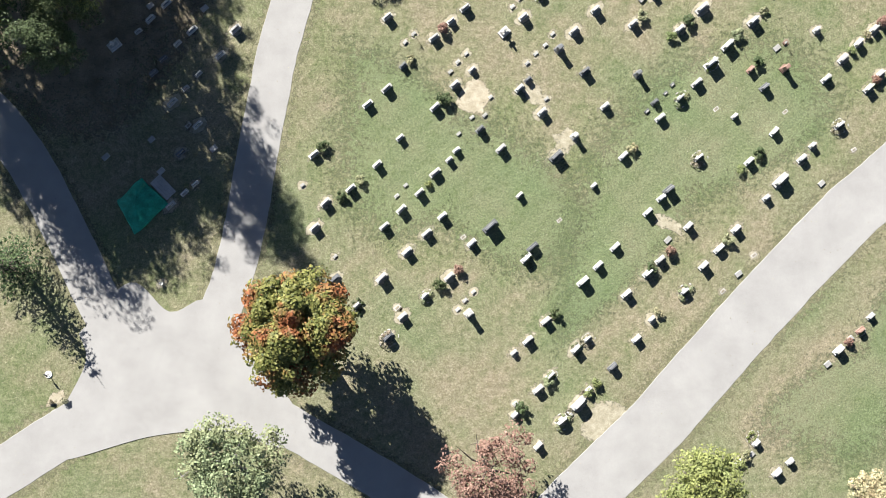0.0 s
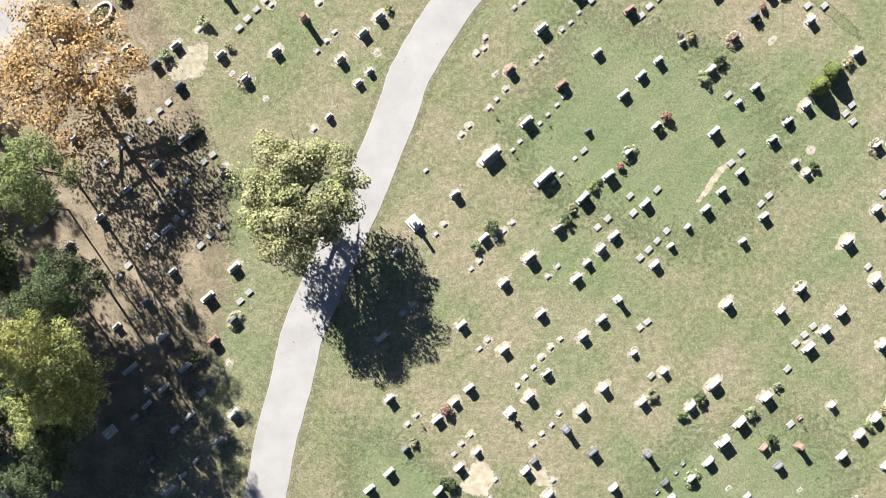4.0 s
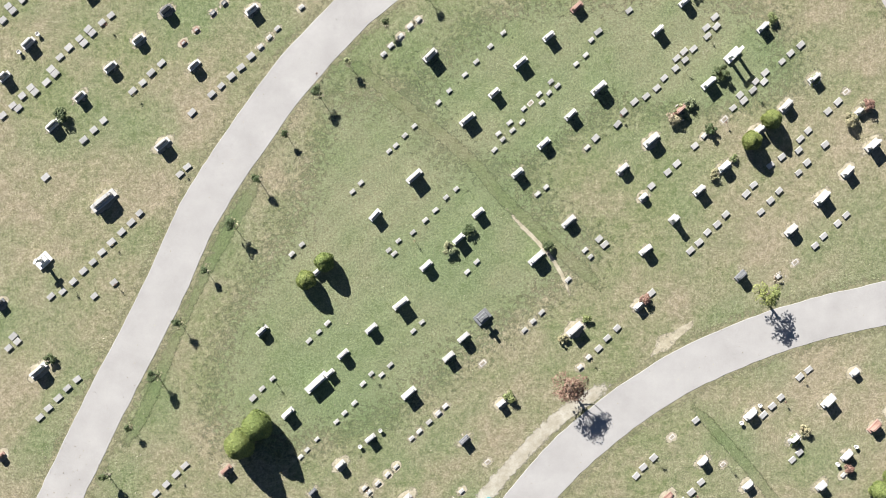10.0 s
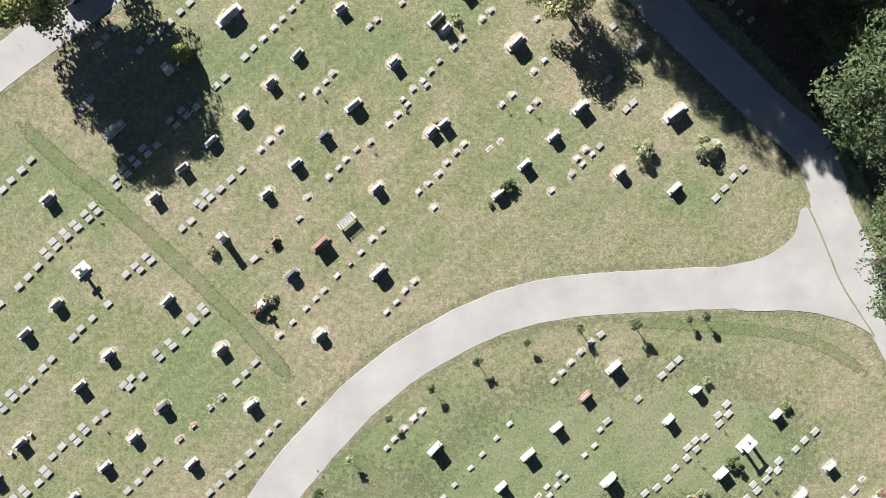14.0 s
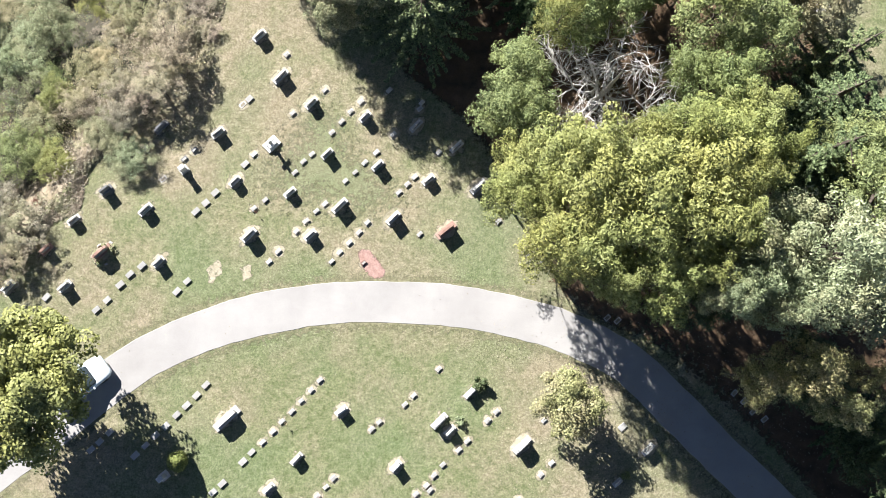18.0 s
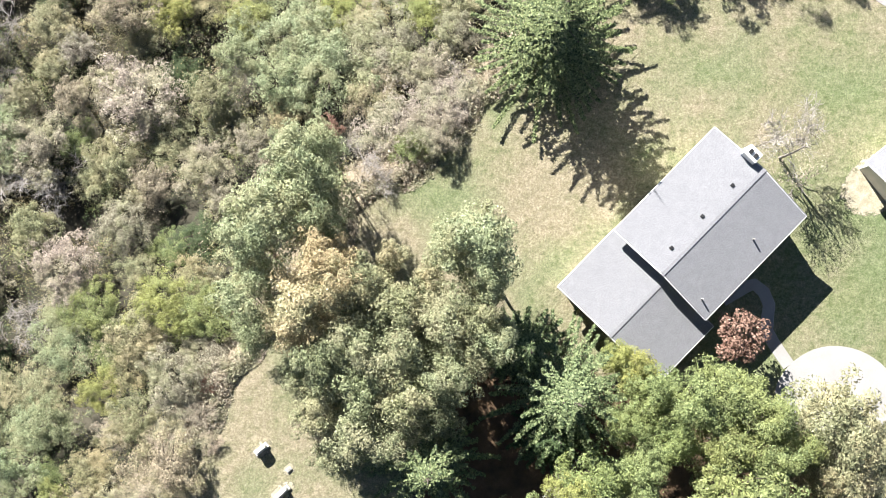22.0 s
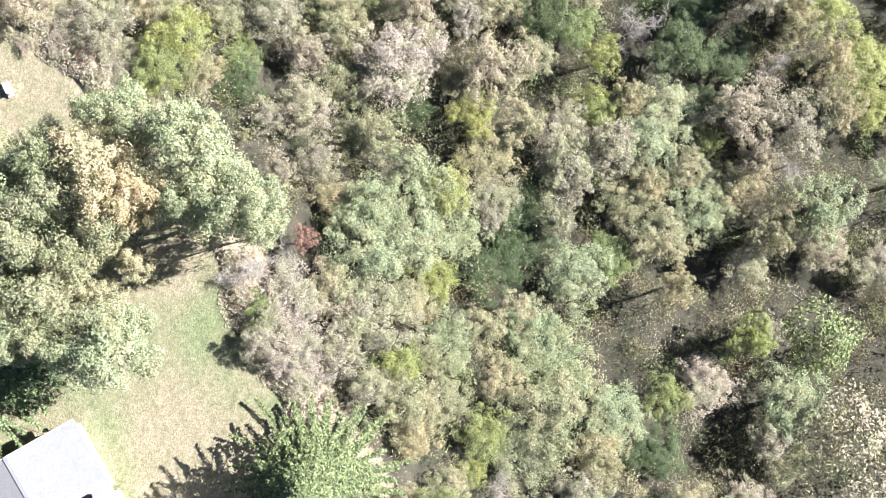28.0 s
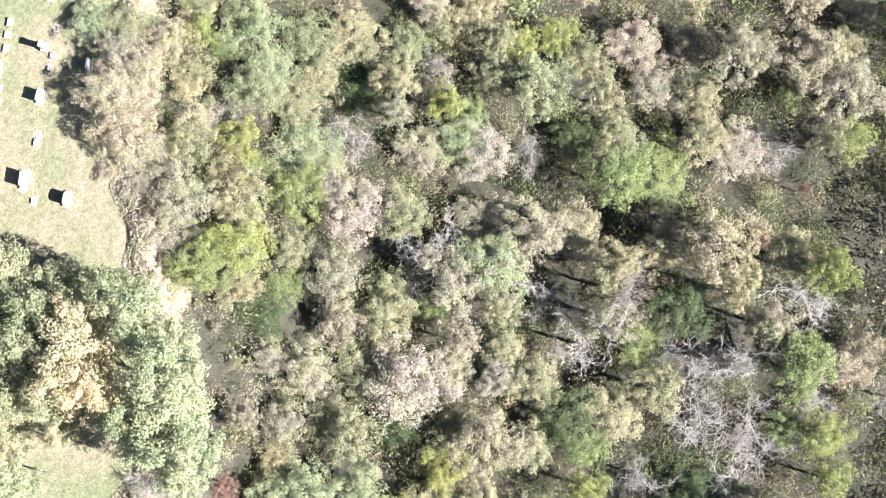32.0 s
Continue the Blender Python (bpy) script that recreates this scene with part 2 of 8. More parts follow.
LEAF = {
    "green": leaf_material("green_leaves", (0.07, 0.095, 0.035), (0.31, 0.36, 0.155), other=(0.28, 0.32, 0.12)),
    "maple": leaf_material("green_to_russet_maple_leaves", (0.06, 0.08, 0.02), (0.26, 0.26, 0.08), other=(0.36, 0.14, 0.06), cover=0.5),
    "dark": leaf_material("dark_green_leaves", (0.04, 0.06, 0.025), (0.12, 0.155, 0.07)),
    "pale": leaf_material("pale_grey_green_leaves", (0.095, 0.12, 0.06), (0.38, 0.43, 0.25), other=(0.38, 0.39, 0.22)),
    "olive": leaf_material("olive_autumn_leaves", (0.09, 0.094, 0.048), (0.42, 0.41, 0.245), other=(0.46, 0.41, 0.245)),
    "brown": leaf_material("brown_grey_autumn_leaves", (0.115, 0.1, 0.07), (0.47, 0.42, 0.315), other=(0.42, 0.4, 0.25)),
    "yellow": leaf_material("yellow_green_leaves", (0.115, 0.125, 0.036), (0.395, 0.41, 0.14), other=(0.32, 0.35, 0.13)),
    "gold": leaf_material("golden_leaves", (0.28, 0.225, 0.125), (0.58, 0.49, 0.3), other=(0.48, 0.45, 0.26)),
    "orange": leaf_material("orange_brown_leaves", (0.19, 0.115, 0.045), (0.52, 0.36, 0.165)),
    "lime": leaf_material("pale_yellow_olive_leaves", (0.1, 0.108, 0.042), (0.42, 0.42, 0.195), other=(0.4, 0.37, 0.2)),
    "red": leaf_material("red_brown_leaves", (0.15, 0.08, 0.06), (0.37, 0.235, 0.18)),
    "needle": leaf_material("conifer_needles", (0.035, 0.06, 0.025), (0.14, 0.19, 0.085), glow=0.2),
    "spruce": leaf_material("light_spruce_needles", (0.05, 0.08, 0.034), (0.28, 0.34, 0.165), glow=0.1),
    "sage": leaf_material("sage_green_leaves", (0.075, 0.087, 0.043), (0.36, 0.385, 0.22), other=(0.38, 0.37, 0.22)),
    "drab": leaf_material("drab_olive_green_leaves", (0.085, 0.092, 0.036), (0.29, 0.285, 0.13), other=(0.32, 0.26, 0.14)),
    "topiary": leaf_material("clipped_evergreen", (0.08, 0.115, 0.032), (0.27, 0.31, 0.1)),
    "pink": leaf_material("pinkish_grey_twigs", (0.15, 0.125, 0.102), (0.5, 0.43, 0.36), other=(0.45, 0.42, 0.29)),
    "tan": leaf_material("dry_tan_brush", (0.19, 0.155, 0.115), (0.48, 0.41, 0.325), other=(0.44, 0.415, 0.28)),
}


# ---- mesh helpers ----
def part(name, bm, material, parent=None, label=""):
    me = bpy.data.meshes.new(name)
    bm.to_mesh(me)
    bm.free()
    me.materials.append(material)
    ob = new(name, me)
    if parent is not None:
        ob.parent = parent
    return tagged(ob, label)


def raw(name, verts, faces, material, parent=None, label="", smooth=False):
    me = bpy.data.meshes.new(name)
    me.from_pydata(verts, [], faces)
    me.materials.append(material)
    if smooth:
        me.polygons.foreach_set("use_smooth", [True] * len(me.polygons))
    me.update()
    ob = new(name, me)
    if parent is not None:
        ob.parent = parent
    return tagged(ob, label)


def quads(name, v, material, parent=None, label=""):
    """A mesh of loose leaves; v is (n, corners, 3)."""
    n, k = v.shape[:2]
    me = bpy.data.meshes.new(name)
    me.vertices.add(n * k)
    me.vertices.foreach_set("co", np.ascontiguousarray(v, dtype=np.float32).ravel())
    me.loops.add(n * k)
    me.loops.foreach_set("vertex_index", np.arange(n * k, dtype=np.int32))
    me.polygons.add(n)
    me.polygons.foreach_set("loop_start", np.arange(n, dtype=np.int32) * k)
    me.polygons.foreach_set("loop_total", np.full(n, k, dtype=np.int32))
    me.materials.append(material)
    me.update(calc_edges=True)
    ob = new(name, me)
    if parent is not None:
        ob.parent = parent
    return tagged(ob, label)


def box(bm, cx, cy, cz, sx, sy, sz, bevel=0.0, top=1.0):
    """A block resting at cz, its top narrowed by the factor top."""
    vs = []
    for z, k in ((cz, 1.0), (cz + sz, top)):
        for x, y in ((-1, -1), (1, -1), (1, 1), (-1, 1)):
            vs.append(bm.verts.new((cx + x * sx / 2 * k, cy + y * sy / 2 * k, z)))
    fs = [bm.faces.new([vs[i] for i in q]) for q in ((3, 2, 1, 0), (4, 5, 6, 7), (0, 1, 5, 4), (1, 2, 6, 5), (2, 3, 7, 6), (3, 0, 4, 7))]
    if bevel:
        es = list({e for f in fs for e in f.edges})
        bmesh.ops.bevel(bm, geom=es, offset=bevel, segments=1, affect="EDGES")
    return bm


def block(*a, **k):
    return box(bmesh.new(), *a, **k)


def lathe(profile, seg=16, cx=0.0, cy=0.0, bm=None):
    """A turned shape from (radius, height) pairs."""
    bm = bm or bmesh.new()
    rings = []
    for r, z in profile:
        rings.append([bm.verts.new((cx + r * math.cos(a), cy + r * math.sin(a), z)) for a in (2 * math.pi * i / seg for i in range(seg))])
    for a, b in zip(rings, rings[1:]):
        for i in range(seg):
            bm.faces.new((a[i], a[(i + 1) % seg], b[(i + 1) % seg], b[i]))
    bm.faces.new(rings[-1])
    bm.faces.new(rings[0][::-1])
    return bm


def tubes(paths, sides=5):
    """Tapered limbs: each path is a list of (point, radius). Returns vertices and faces."""
    verts, faces = [], []
    for path in paths:
        base = len(verts)
        for i, (p, r) in enumerate(path):
            a = path[max(i - 1, 0)][0]
            b = path[min(i + 1, len(path) - 1)][0]
            d = (Vector(b) - Vector(a)).normalized()
            u = d.cross(Vector((0.31, 0.87, 0.38))).normalized()
            w = d.cross(u)
            for k in range(sides):
                t = 2 * math.pi * k / sides
                verts.append(tuple(Vector(p) + (u * math.cos(t) + w * math.sin(t)) * r))
        for i in range(len(path) - 1):
            for k in range(sides):
                o = base + i * sides
                faces.append((o + k, o + (k + 1) % sides, o + sides + (k + 1) % sides, o + sides + k))
    return verts, faces


def thing(name, m, label, category, group=""):
    e = new(name)
    e.empty_display_size = 0.3
    e.matrix_basis = m
    return tagged(e, label, category, group)


# ---- the lie of the land ----
WOOD_EDGE = [(-75.0, 84.0), (-36.0, 112.0), (-27.0, 123.5), (-21.5, 130.5), (-18.0, 134.5), (-14.0, 138.7), (-12.0, 143.5), (-9.0, 148.5),
             (-3.5, 156.5), (0.8, 158.8), (3.9, 162.4), (8.5, 168.0), (17.0, 178.0), (24.0, 187.0), (60.0, 215.0)]


def beyond_edge(x, y):
    """How far a place lies inside the north-western wood (negative: outside)."""
    best, side = 1e9, -1
    for (ax, ay), (bx, by) in zip(WOOD_EDGE, WOOD_EDGE[1:]):
        dx, dy = bx - ax, by - ay
        t = min(1, max(0, ((x - ax) * dx + (y - ay) * dy) / (dx * dx + dy * dy)))
        qx, qy = x - ax - t * dx, y - ay - t * dy
        d = math.hypot(qx, qy)
        if d < best:
            best, side = d, 1 if dx * qy - dy * qx > 0 else -1
    return best * side


def ground_z(x, y):
    d = beyond_edge(x, y)
    if d <= 1:
        return 0.0
    return -8.6 * (1 - math.exp(-(d - 1) / 12.0)) + 0.35 * noise.noise(Vector((x * 0.12, y * 0.12, 0)))


def build_ground():
    xs = [-900, -400, -200, -150] + [-136 + 3 * x for x in range(20)] + [-76 + x * 0.9 for x in range(128)] + [42, 50, 60, 75, 110, 200, 400, 900]
    ys = [-900, -400, -180, -90] + [-50 + 5 * y for y in range(27)] + [84 + y * 0.9 for y in range(148)] + [220, 240, 290, 400, 600, 1000]
    verts = [(x, y, ground_z(x, y)) for y in ys for x in xs]
    n = len(xs)
    faces = [(j * n + i, j * n + i + 1, (j + 1) * n + i + 1, (j + 1) * n + i) for j in range(len(ys) - 1) for i in range(n - 1)]
    ob = raw("ground", verts, faces, LAWN, smooth=True)
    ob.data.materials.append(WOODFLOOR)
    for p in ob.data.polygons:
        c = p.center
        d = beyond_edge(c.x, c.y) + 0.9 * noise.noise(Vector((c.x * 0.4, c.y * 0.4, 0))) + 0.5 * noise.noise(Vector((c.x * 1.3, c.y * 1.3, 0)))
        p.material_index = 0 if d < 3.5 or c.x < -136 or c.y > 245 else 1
    tagged(ob, "mown cemetery lawn, green mottled with dry straw patches", "ground", kind="structure")
    return xs, ys


def fade(a, b, v):
    t = min(1.0, max(0.0, (v - a) / (b - a)))
    return t * t * (3 - 2 * t)


GRID = build_ground()


def smooth_line(pts, step=1.0):
    """Points along a Catmull-Rom curve."""
    p = [Vector((*q, 0)) for q in pts]
    p = [p[0] * 2 - p[1]] + p + [p[-1] * 2 - p[-2]]
    out = []
    for a, b, c, d in zip(p, p[1:], p[2:], p[3:]):
        n = max(2, int((c - b).length / step))
        for i in range(n):
            t = i / n
            out.append(0.5 * (2 * b + (c - a) * t + (2 * a - 5 * b + 4 * c - d) * t * t + (3 * b - a - 3 * c + d) * t ** 3))
    out.append(p[-2])
    return out


def ribbon(name, pts, width, z, material, label, category="road", ragged=0.035, thick=0.05):
    rnd = random.Random(name + label)
    line = smooth_line(pts, 0.7)
    verts, faces = [], []
    wob = rnd.uniform(0, 50)
    for i, p in enumerate(line):
        d = (line[min(i + 1, len(line) - 1)] - line[max(i - 1, 0)]).normalized()
        side = Vector((-d.y, d.x, 0))
        for s in (1, -1):
            w = width / 2 + ragged * (1.6 * noise.noise(Vector((i * 0.13, s * 7 + wob, 0))) + rnd.uniform(-1, 1))
            q = p + side * s * w
            verts += [(q.x, q.y, z), (q.x + side.x * s * 0.05, q.y + side.y * s * 0.05, z - thick)]
    for i in range(len(line) - 1):
        o = i * 4
        faces += [(o, o + 2, o + 6, o + 4), (o + 1, o, o + 4, o + 5), (o + 2, o + 3, o + 7, o + 6)]
    return tagged(raw(name, verts, faces, material), label, category, kind="structure")


def patch(name, outline, z, material, label, category, ragged=0.0, thick=0.05, kind="structure", step=0.5):
    """A flat patch inside a smooth closed outline."""
    rnd = random.Random(label)
    pts = outline + [outline[0]]
    line = smooth_line(pts, step)[:-1]
    bm = bmesh.new()
    vs = [bm.verts.new((p.x + rnd.uniform(-1, 1) * ragged, p.y + rnd.uniform(-1, 1) * ragged, z)) for p in line]
    f = bm.faces.new(vs)
    f.normal_update()
    if f.normal.z < 0:
        f.normal_flip()
    g = bmesh.ops.extrude_face_region(bm, geom=[f])
    low = [v for v in g["geom"] if isinstance(v, bmesh.types.BMVert)]
    for v in low:
        v.co.z = z
    for v in vs:
        v.co.z = z - thick
    bmesh.ops.triangulate(bm, faces=bm.faces[:])
    return tagged(part(name, bm, material), label, category, kind=kind)


SOFT = {}


def softened(material, grain=2.6, bite=0.85):
    """The same material, thinning out into the ground below it where the mesh's cover value falls."""
    if material.name not in SOFT:
        m = material.copy()
        m.name = material.name + "_thinning"
        nt = m.node_tree
        at_ = nt.nodes.new("ShaderNodeAttribute")
        at_.attribute_name = "cover"
        geo = nt.nodes.new("ShaderNodeNewGeometry")
        n = noise_at(nt, grain, 5, 0.75, geo.outputs["Position"])
        lift = nt.nodes.new("ShaderNodeMath")
        lift.operation = "MULTIPLY_ADD"
        lift.inputs[1].default_value, lift.inputs[2].default_value = bite * 2, -bite
        nt.links.new(n, lift.inputs[0])
        add = nt.nodes.new("ShaderNodeMath")
        add.operation = "ADD"
        nt.links.new(at_.outputs["Fac"], add.inputs[0])
        nt.links.new(lift.outputs[0], add.inputs[1])
        mask = ramp(nt, add.outputs[0], [(0.34, (0, 0, 0)), (0.62, (1, 1, 1))])
        tr = nt.nodes.new("ShaderNodeBsdfTransparent")
        mx = nt.nodes.new("ShaderNodeMixShader")
        nt.links.new(mask, mx.inputs[0])
        nt.links.new(tr.outputs[0], mx.inputs[1])
        nt.links.new(nt.nodes["Principled BSDF"].outputs[0], mx.inputs[2])
        nt.links.new(mx.outputs[0], nt.nodes["Material Output"].inputs[0])
        SOFT[material.name] = m
    return SOFT[material.name]


def covered(name, verts, faces, cover, material, label, category):
    ob = raw(name, verts, faces, softened(material))
    a = ob.data.attributes.new("cover", "FLOAT", "POINT")
    a.data.foreach_set("value", cover)
    return tagged(ob, label, category, kind="structure")


def soft_patch(name, outline, z, material, label, category, edge=0.8, rim=0.5):
    """A patch of ground cover that thins out towards its outline."""
    line = smooth_line(outline + [outline[0]], 0.6)[:-1]
    c = sum(line, Vector()) / len(line)
    n = len(line)
    verts, faces, cover = [(c.x, c.y, z)], [], [1.0]
    ks = (0.35, 0.6, 0.8, 0.92, 1.0, 1.1) if rim else (0.2, 0.35, 0.5, 0.6, 0.7, 0.8, 0.9, 1.0)
    for k in ks:
        for p in line:
            q = c + (p - c) * k
            verts.append((q.x, q.y, z))
            d = (p - c).length * (1 - k)
            cover.append(max(0.0, min(1.0, rim + d / edge * 0.5)) if k < 1.05 else 0.0)
    for i in range(n):
        j = (i + 1) % n
        faces.append((0, 1 + i, 1 + j))
        for r in range(len(ks) - 1):
            o = 1 + r * n
            faces.append((o + i, o + n + i, o + n + j, o + j))
    return covered(name, verts, faces, cover, material, label, category)


def soft_ribbon(name, pts, width, z, material, label, category):
    """A strip of ground cover that thins out towards both edges and ends."""
    line = smooth_line(pts, 0.7)
    verts, faces, cover = [], [], []
    offs = (-1.0, -0.6, -0.2, 0.2, 0.6, 1.0)
    for i, p in enumerate(line):
        d = (line[min(i + 1, len(line) - 1)] - line[max(i - 1, 0)]).normalized()
        side = Vector((-d.y, d.x, 0))
        tip = min(1.0, min(i, len(line) - 1 - i) / 3)
        for o in offs:
            q = p + side * o * width * 0.75
            verts.append((q.x, q.y, z))
            cover.append((0.0, 0.6, 1.0)[2 if abs(o) < 0.3 else 1 if abs(o) < 0.8 else 0] * tip)
    m = len(offs)
    for i in range(len(line) - 1):
        for k in range(m - 1):
            faces.append((i * m + k, i * m + k + 1, (i + 1) * m + k + 1, (i + 1) * m + k))
    return covered(name, verts, faces, cover, material, label, category)


def blob(x, y, rx, ry, turn=0.0, n=11, seed=1, rough=0.25):
    rnd = random.Random(seed)
    out = []
    for i in range(n):
        a = 2 * math.pi * i / n
        k = 1 + rnd.uniform(-rough, rough)
        u, v = rx * k * math.cos(a), ry * k * math.sin(a)
        c, s = math.cos(radians(turn)), math.sin(radians(turn))
        out.append((x + u * c - v * s, y + u * s + v * c))
    return out


def wood_margin(name, lift, d0, d1, material, label):
    """Brush floor that fades into the lawn along the wood's edge, laid over the lie of the land."""
    xs = [x for x in GRID[0] if -76.1 < x < 40]
    ys = [y for y in GRID[1] if 83.9 < y < 218]
    index, verts, cover, faces = {}, [], [], []
    for i, x in enumerate(xs):
        for j, y in enumerate(ys):
            d = beyond_edge(x, y)
            if -3 < d < 11:
                index[i, j] = len(verts)
                verts.append((x, y, ground_z(x, y) + lift))
                cover.append(fade(d0, d1, d + 1.1 * noise.noise(Vector((x * 0.35, y * 0.35, 0)))))
    for i, j in index:
        ring = ((i, j), (i + 1, j), (i + 1, j + 1), (i, j + 1))
        if all(k in index for k in ring):
            faces.append([index[k] for k in ring])
    covered(name, verts, faces, cover, material, label, "brush floor")


wood_margin("brush_floor", 0.02, -0.6, 1.8, BRUSH, "pale dry brush and bare soil along the wood's edge")
wood_margin("litter_floor", 0.04, 1.8, 4.5, WOODFLOOR, "brown leaf litter on the sloping floor of the wood, darkened to pass for shade")

# ---- roads ----
ROADS = [
    ("main", 3.0, 0.030, [(-15.51, -7.08), (-12.96, -2.72), (-11.60, 1.66), (-10.25, 9.20), (-9.34, 13.83), (-9.04, 15.69), (-7.92, 19.78), (-6.93, 23.89), (-5.15, 28.01), (-3.32, 32.14), (-1.53, 36.29), (-0.02, 40.03), (0.85, 42.54), (3.38, 46.78), (6.24, 50.58), (9.60, 54.80), (13.29, 58.34), (17.61, 61.36), (21.94, 63.61), (27.72, 65.71), (35.10, 67.40), (48.96, 70.27)]),
    ("west", 2.9, 0.034, [(-34.23, 36.75), (-29.48, 44.72), (-25.91, 50.69), (-22.91, 56.53), (-20.99, 60.48), (-16.86, 68.45), (-14.48, 73.71), (-11.40, 78.50), (-7.96, 83.26), (-4.20, 87.37), (-2.31, 89.07), (0.63, 91.21), (5.94, 93.85), (11.06, 95.01), (16.97, 95.34), (22.92, 95.52), (27.68, 95.31), (30.86, 94.49)]),
    ("loop", 2.75, 0.038, [(40.92, 78.58), (36.30, 87.12), (32.27, 95.26), (29.59, 100.83), (29.51, 101.97), (28.28, 105.11), (25.51, 107.63), (21.72, 111.31), (18.12, 114.99), (15.08, 117.91), (10.86, 120.14), (7.02, 121.29), (3.18, 122.01), (-0.66, 122.27), (-4.48, 122.26), (-8.30, 121.83), (-12.10, 120.94), (-15.88, 119.48), (-18.70, 117.91), (-22.62, 114.85), (-27.07, 111.51), (-32.95, 107.11), (-45.23, 98.46)]),
    ("north_west", 3.2, 0.034, [(-39.80, 18.21), (-31.62, 13.07), (-27.92, 9.22), (-25.64, 5.40), (-23.36, 0.83), (-21.29, -3.32), (-18.39, -7.07)]),
    ("south_west", 3.6, 0.038, [(-16.74, -8.32), (-20.84, -9.96), (-24.93, -12.20), (-28.58, -14.52), (-35.44, -18.48)]),
    ("south", 3.0, 0.042, [(-15.51, -7.50), (-11.37, -9.39), (-7.21, -11.91), (-2.63, -14.56), (1.55, -17.18), (12.48, -24.40)]),
    ("east", 4.6, 0.030, [(4.06, -26.3), (11.0, -19.6), (15.2, -15.5), (19.6, -11.3), (21.8, -8.8), (24.8, -5.5), (29.0, -1.0), (34.2, 4.3), (38.4, 7.9), (51.9, 20.9)]),
]
for where, width, z, pts in ROADS:
    ribbon("road_" + where, pts, width, z, ROAD, "pale worn narrow asphalt lane through the cemetery")
    soft_ribbon("verge_" + where, pts, width + 0.5, z - 0.02, VERGE, "worn dry grass edge beside the lane", "verge")
patch("road_junction", [(-23.33, -4.56), (-22.83, -6.64), (-24.45, -10.02), (-25.94, -12.81), (-24.51, -13.86), (-17.96, -12.13), (-12.60, -11.83), (-8.25, -13.02), (-7.63, -10.03), (-10.54, -6.69), (-11.80, -3.35), (-14.28, -2.09), (-16.76, -3.00), (-19.65, -0.84)], 0.046, ROAD, "pale worn asphalt where the cemetery lanes meet", "road")
patch("road_fork", [(21.75, 96.95), (24.94, 97.67), (26.96, 99.15), (27.67, 101.04), (30.15, 99.24), (33.24, 93.67), (34.76, 90.10), (32.60, 91.90), (30.04, 93.27), (26.86, 93.86), (22.50, 94.14)], 0.046, ROAD, "pale worn asphalt fork of two cemetery lanes", "road")
soft_ribbon("shoulder", [(2.05, 49.01), (3.48, 51.24), (6.75, 55.29), (10.85, 59.36), (14.95, 62.01)], 1.0, 0.022, GRAVEL, "pale gravel shoulder beside the lane", "shoulder")
soft_patch("sand", blob(5.70, 12.99, 1.2, 1.35, -30, seed=3, rough=0.15), 0.02, SAND, "pale sandy fill of a recent grave", "sand patch", 0.5)
soft_patch("mulch", [(-3.24, 125.68), (-2.55, 125.90), (-1.71, 124.97), (-1.33, 124.12), (-2.18, 123.90), (-2.86, 124.59)], 0.02, MULCH, "patch of pinkish red mulch beside the lane", "mulch", 0.4)
for i, (x, y, rx, ry) in enumerate(((15.48, -11.22, 1.6, 1.2), (-14.90, 43.44, 1.7, 1.2), (18.45, 64.67, 1.7, 0.5), (10.24, 13.18, 0.6, 1.3), (12.57, 9.71, 0.9, 0.8), (20.45, 3.45, 0.5, 1.2), (-12.85, 124.47, 0.7, 0.5), (-10.69, 124.34, 0.5, 0.4))):
    soft_patch("straw", blob(x, y, rx, ry, 20 + 9 * i, seed=20 + i, rough=0.35), 0.012 + 0.001 * i, STRAW, "thin dry straw on bare soil", "straw")
for i, outline in enumerate((
        [(-6.17, 86.35), (7.33, 86.34), (13.65, 75.55), (17.22, 71.14), (7.16, 60.88), (-3.19, 54.65), (-15.38, 54.79), (-16.52, 63.46), (-11.75, 75.67)],
        [(-6.01, 20.18), (2.41, 17.71), (11.73, 12.68), (18.95, 2.51), (12.54, -3.41), (3.24, -0.86), (-4.31, -0.02), (-8.50, 7.53)],
        [(1.59, 89.33), (9.46, 93.14), (22.08, 93.01), (29.94, 88.19), (30.59, 81.11), (16.69, 77.42), (2.95, 73.79), (-3.17, 80.86)],
        [(-6.27, 139.65), (-0.99, 135.48), (2.74, 127.98), (-3.26, 125.05), (-11.47, 127.33), (-12.25, 133.29)],
        [(10.0, -9.0), (20.0, -2.0), (30.0, 6.0), (37.0, 14.0), (30.0, 21.0), (18.0, 18.0), (10.0, 8.0)],
        [(27.0, -8.0), (34.0, -1.0), (42.0, 6.0), (46.0, -4.0), (36.0, -18.0), (24.0, -14.0)],
        [(11.00, 51.44), (24.18, 48.15), (32.39, 37.04), (24.05, 26.43), (11.74, 28.94), (4.40, 37.13)])):
    soft_patch("green_turf", outline, 0.006 + 0.0006 * i, GREEN_TURF, "greener stretch of the mown lawn", "lawn", 4.5, 0.0)
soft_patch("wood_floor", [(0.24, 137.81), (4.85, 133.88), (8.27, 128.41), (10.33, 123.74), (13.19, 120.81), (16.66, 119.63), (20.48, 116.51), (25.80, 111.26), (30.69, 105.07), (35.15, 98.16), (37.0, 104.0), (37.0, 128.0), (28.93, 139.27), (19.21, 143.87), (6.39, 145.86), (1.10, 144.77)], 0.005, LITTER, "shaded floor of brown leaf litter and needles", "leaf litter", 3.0)
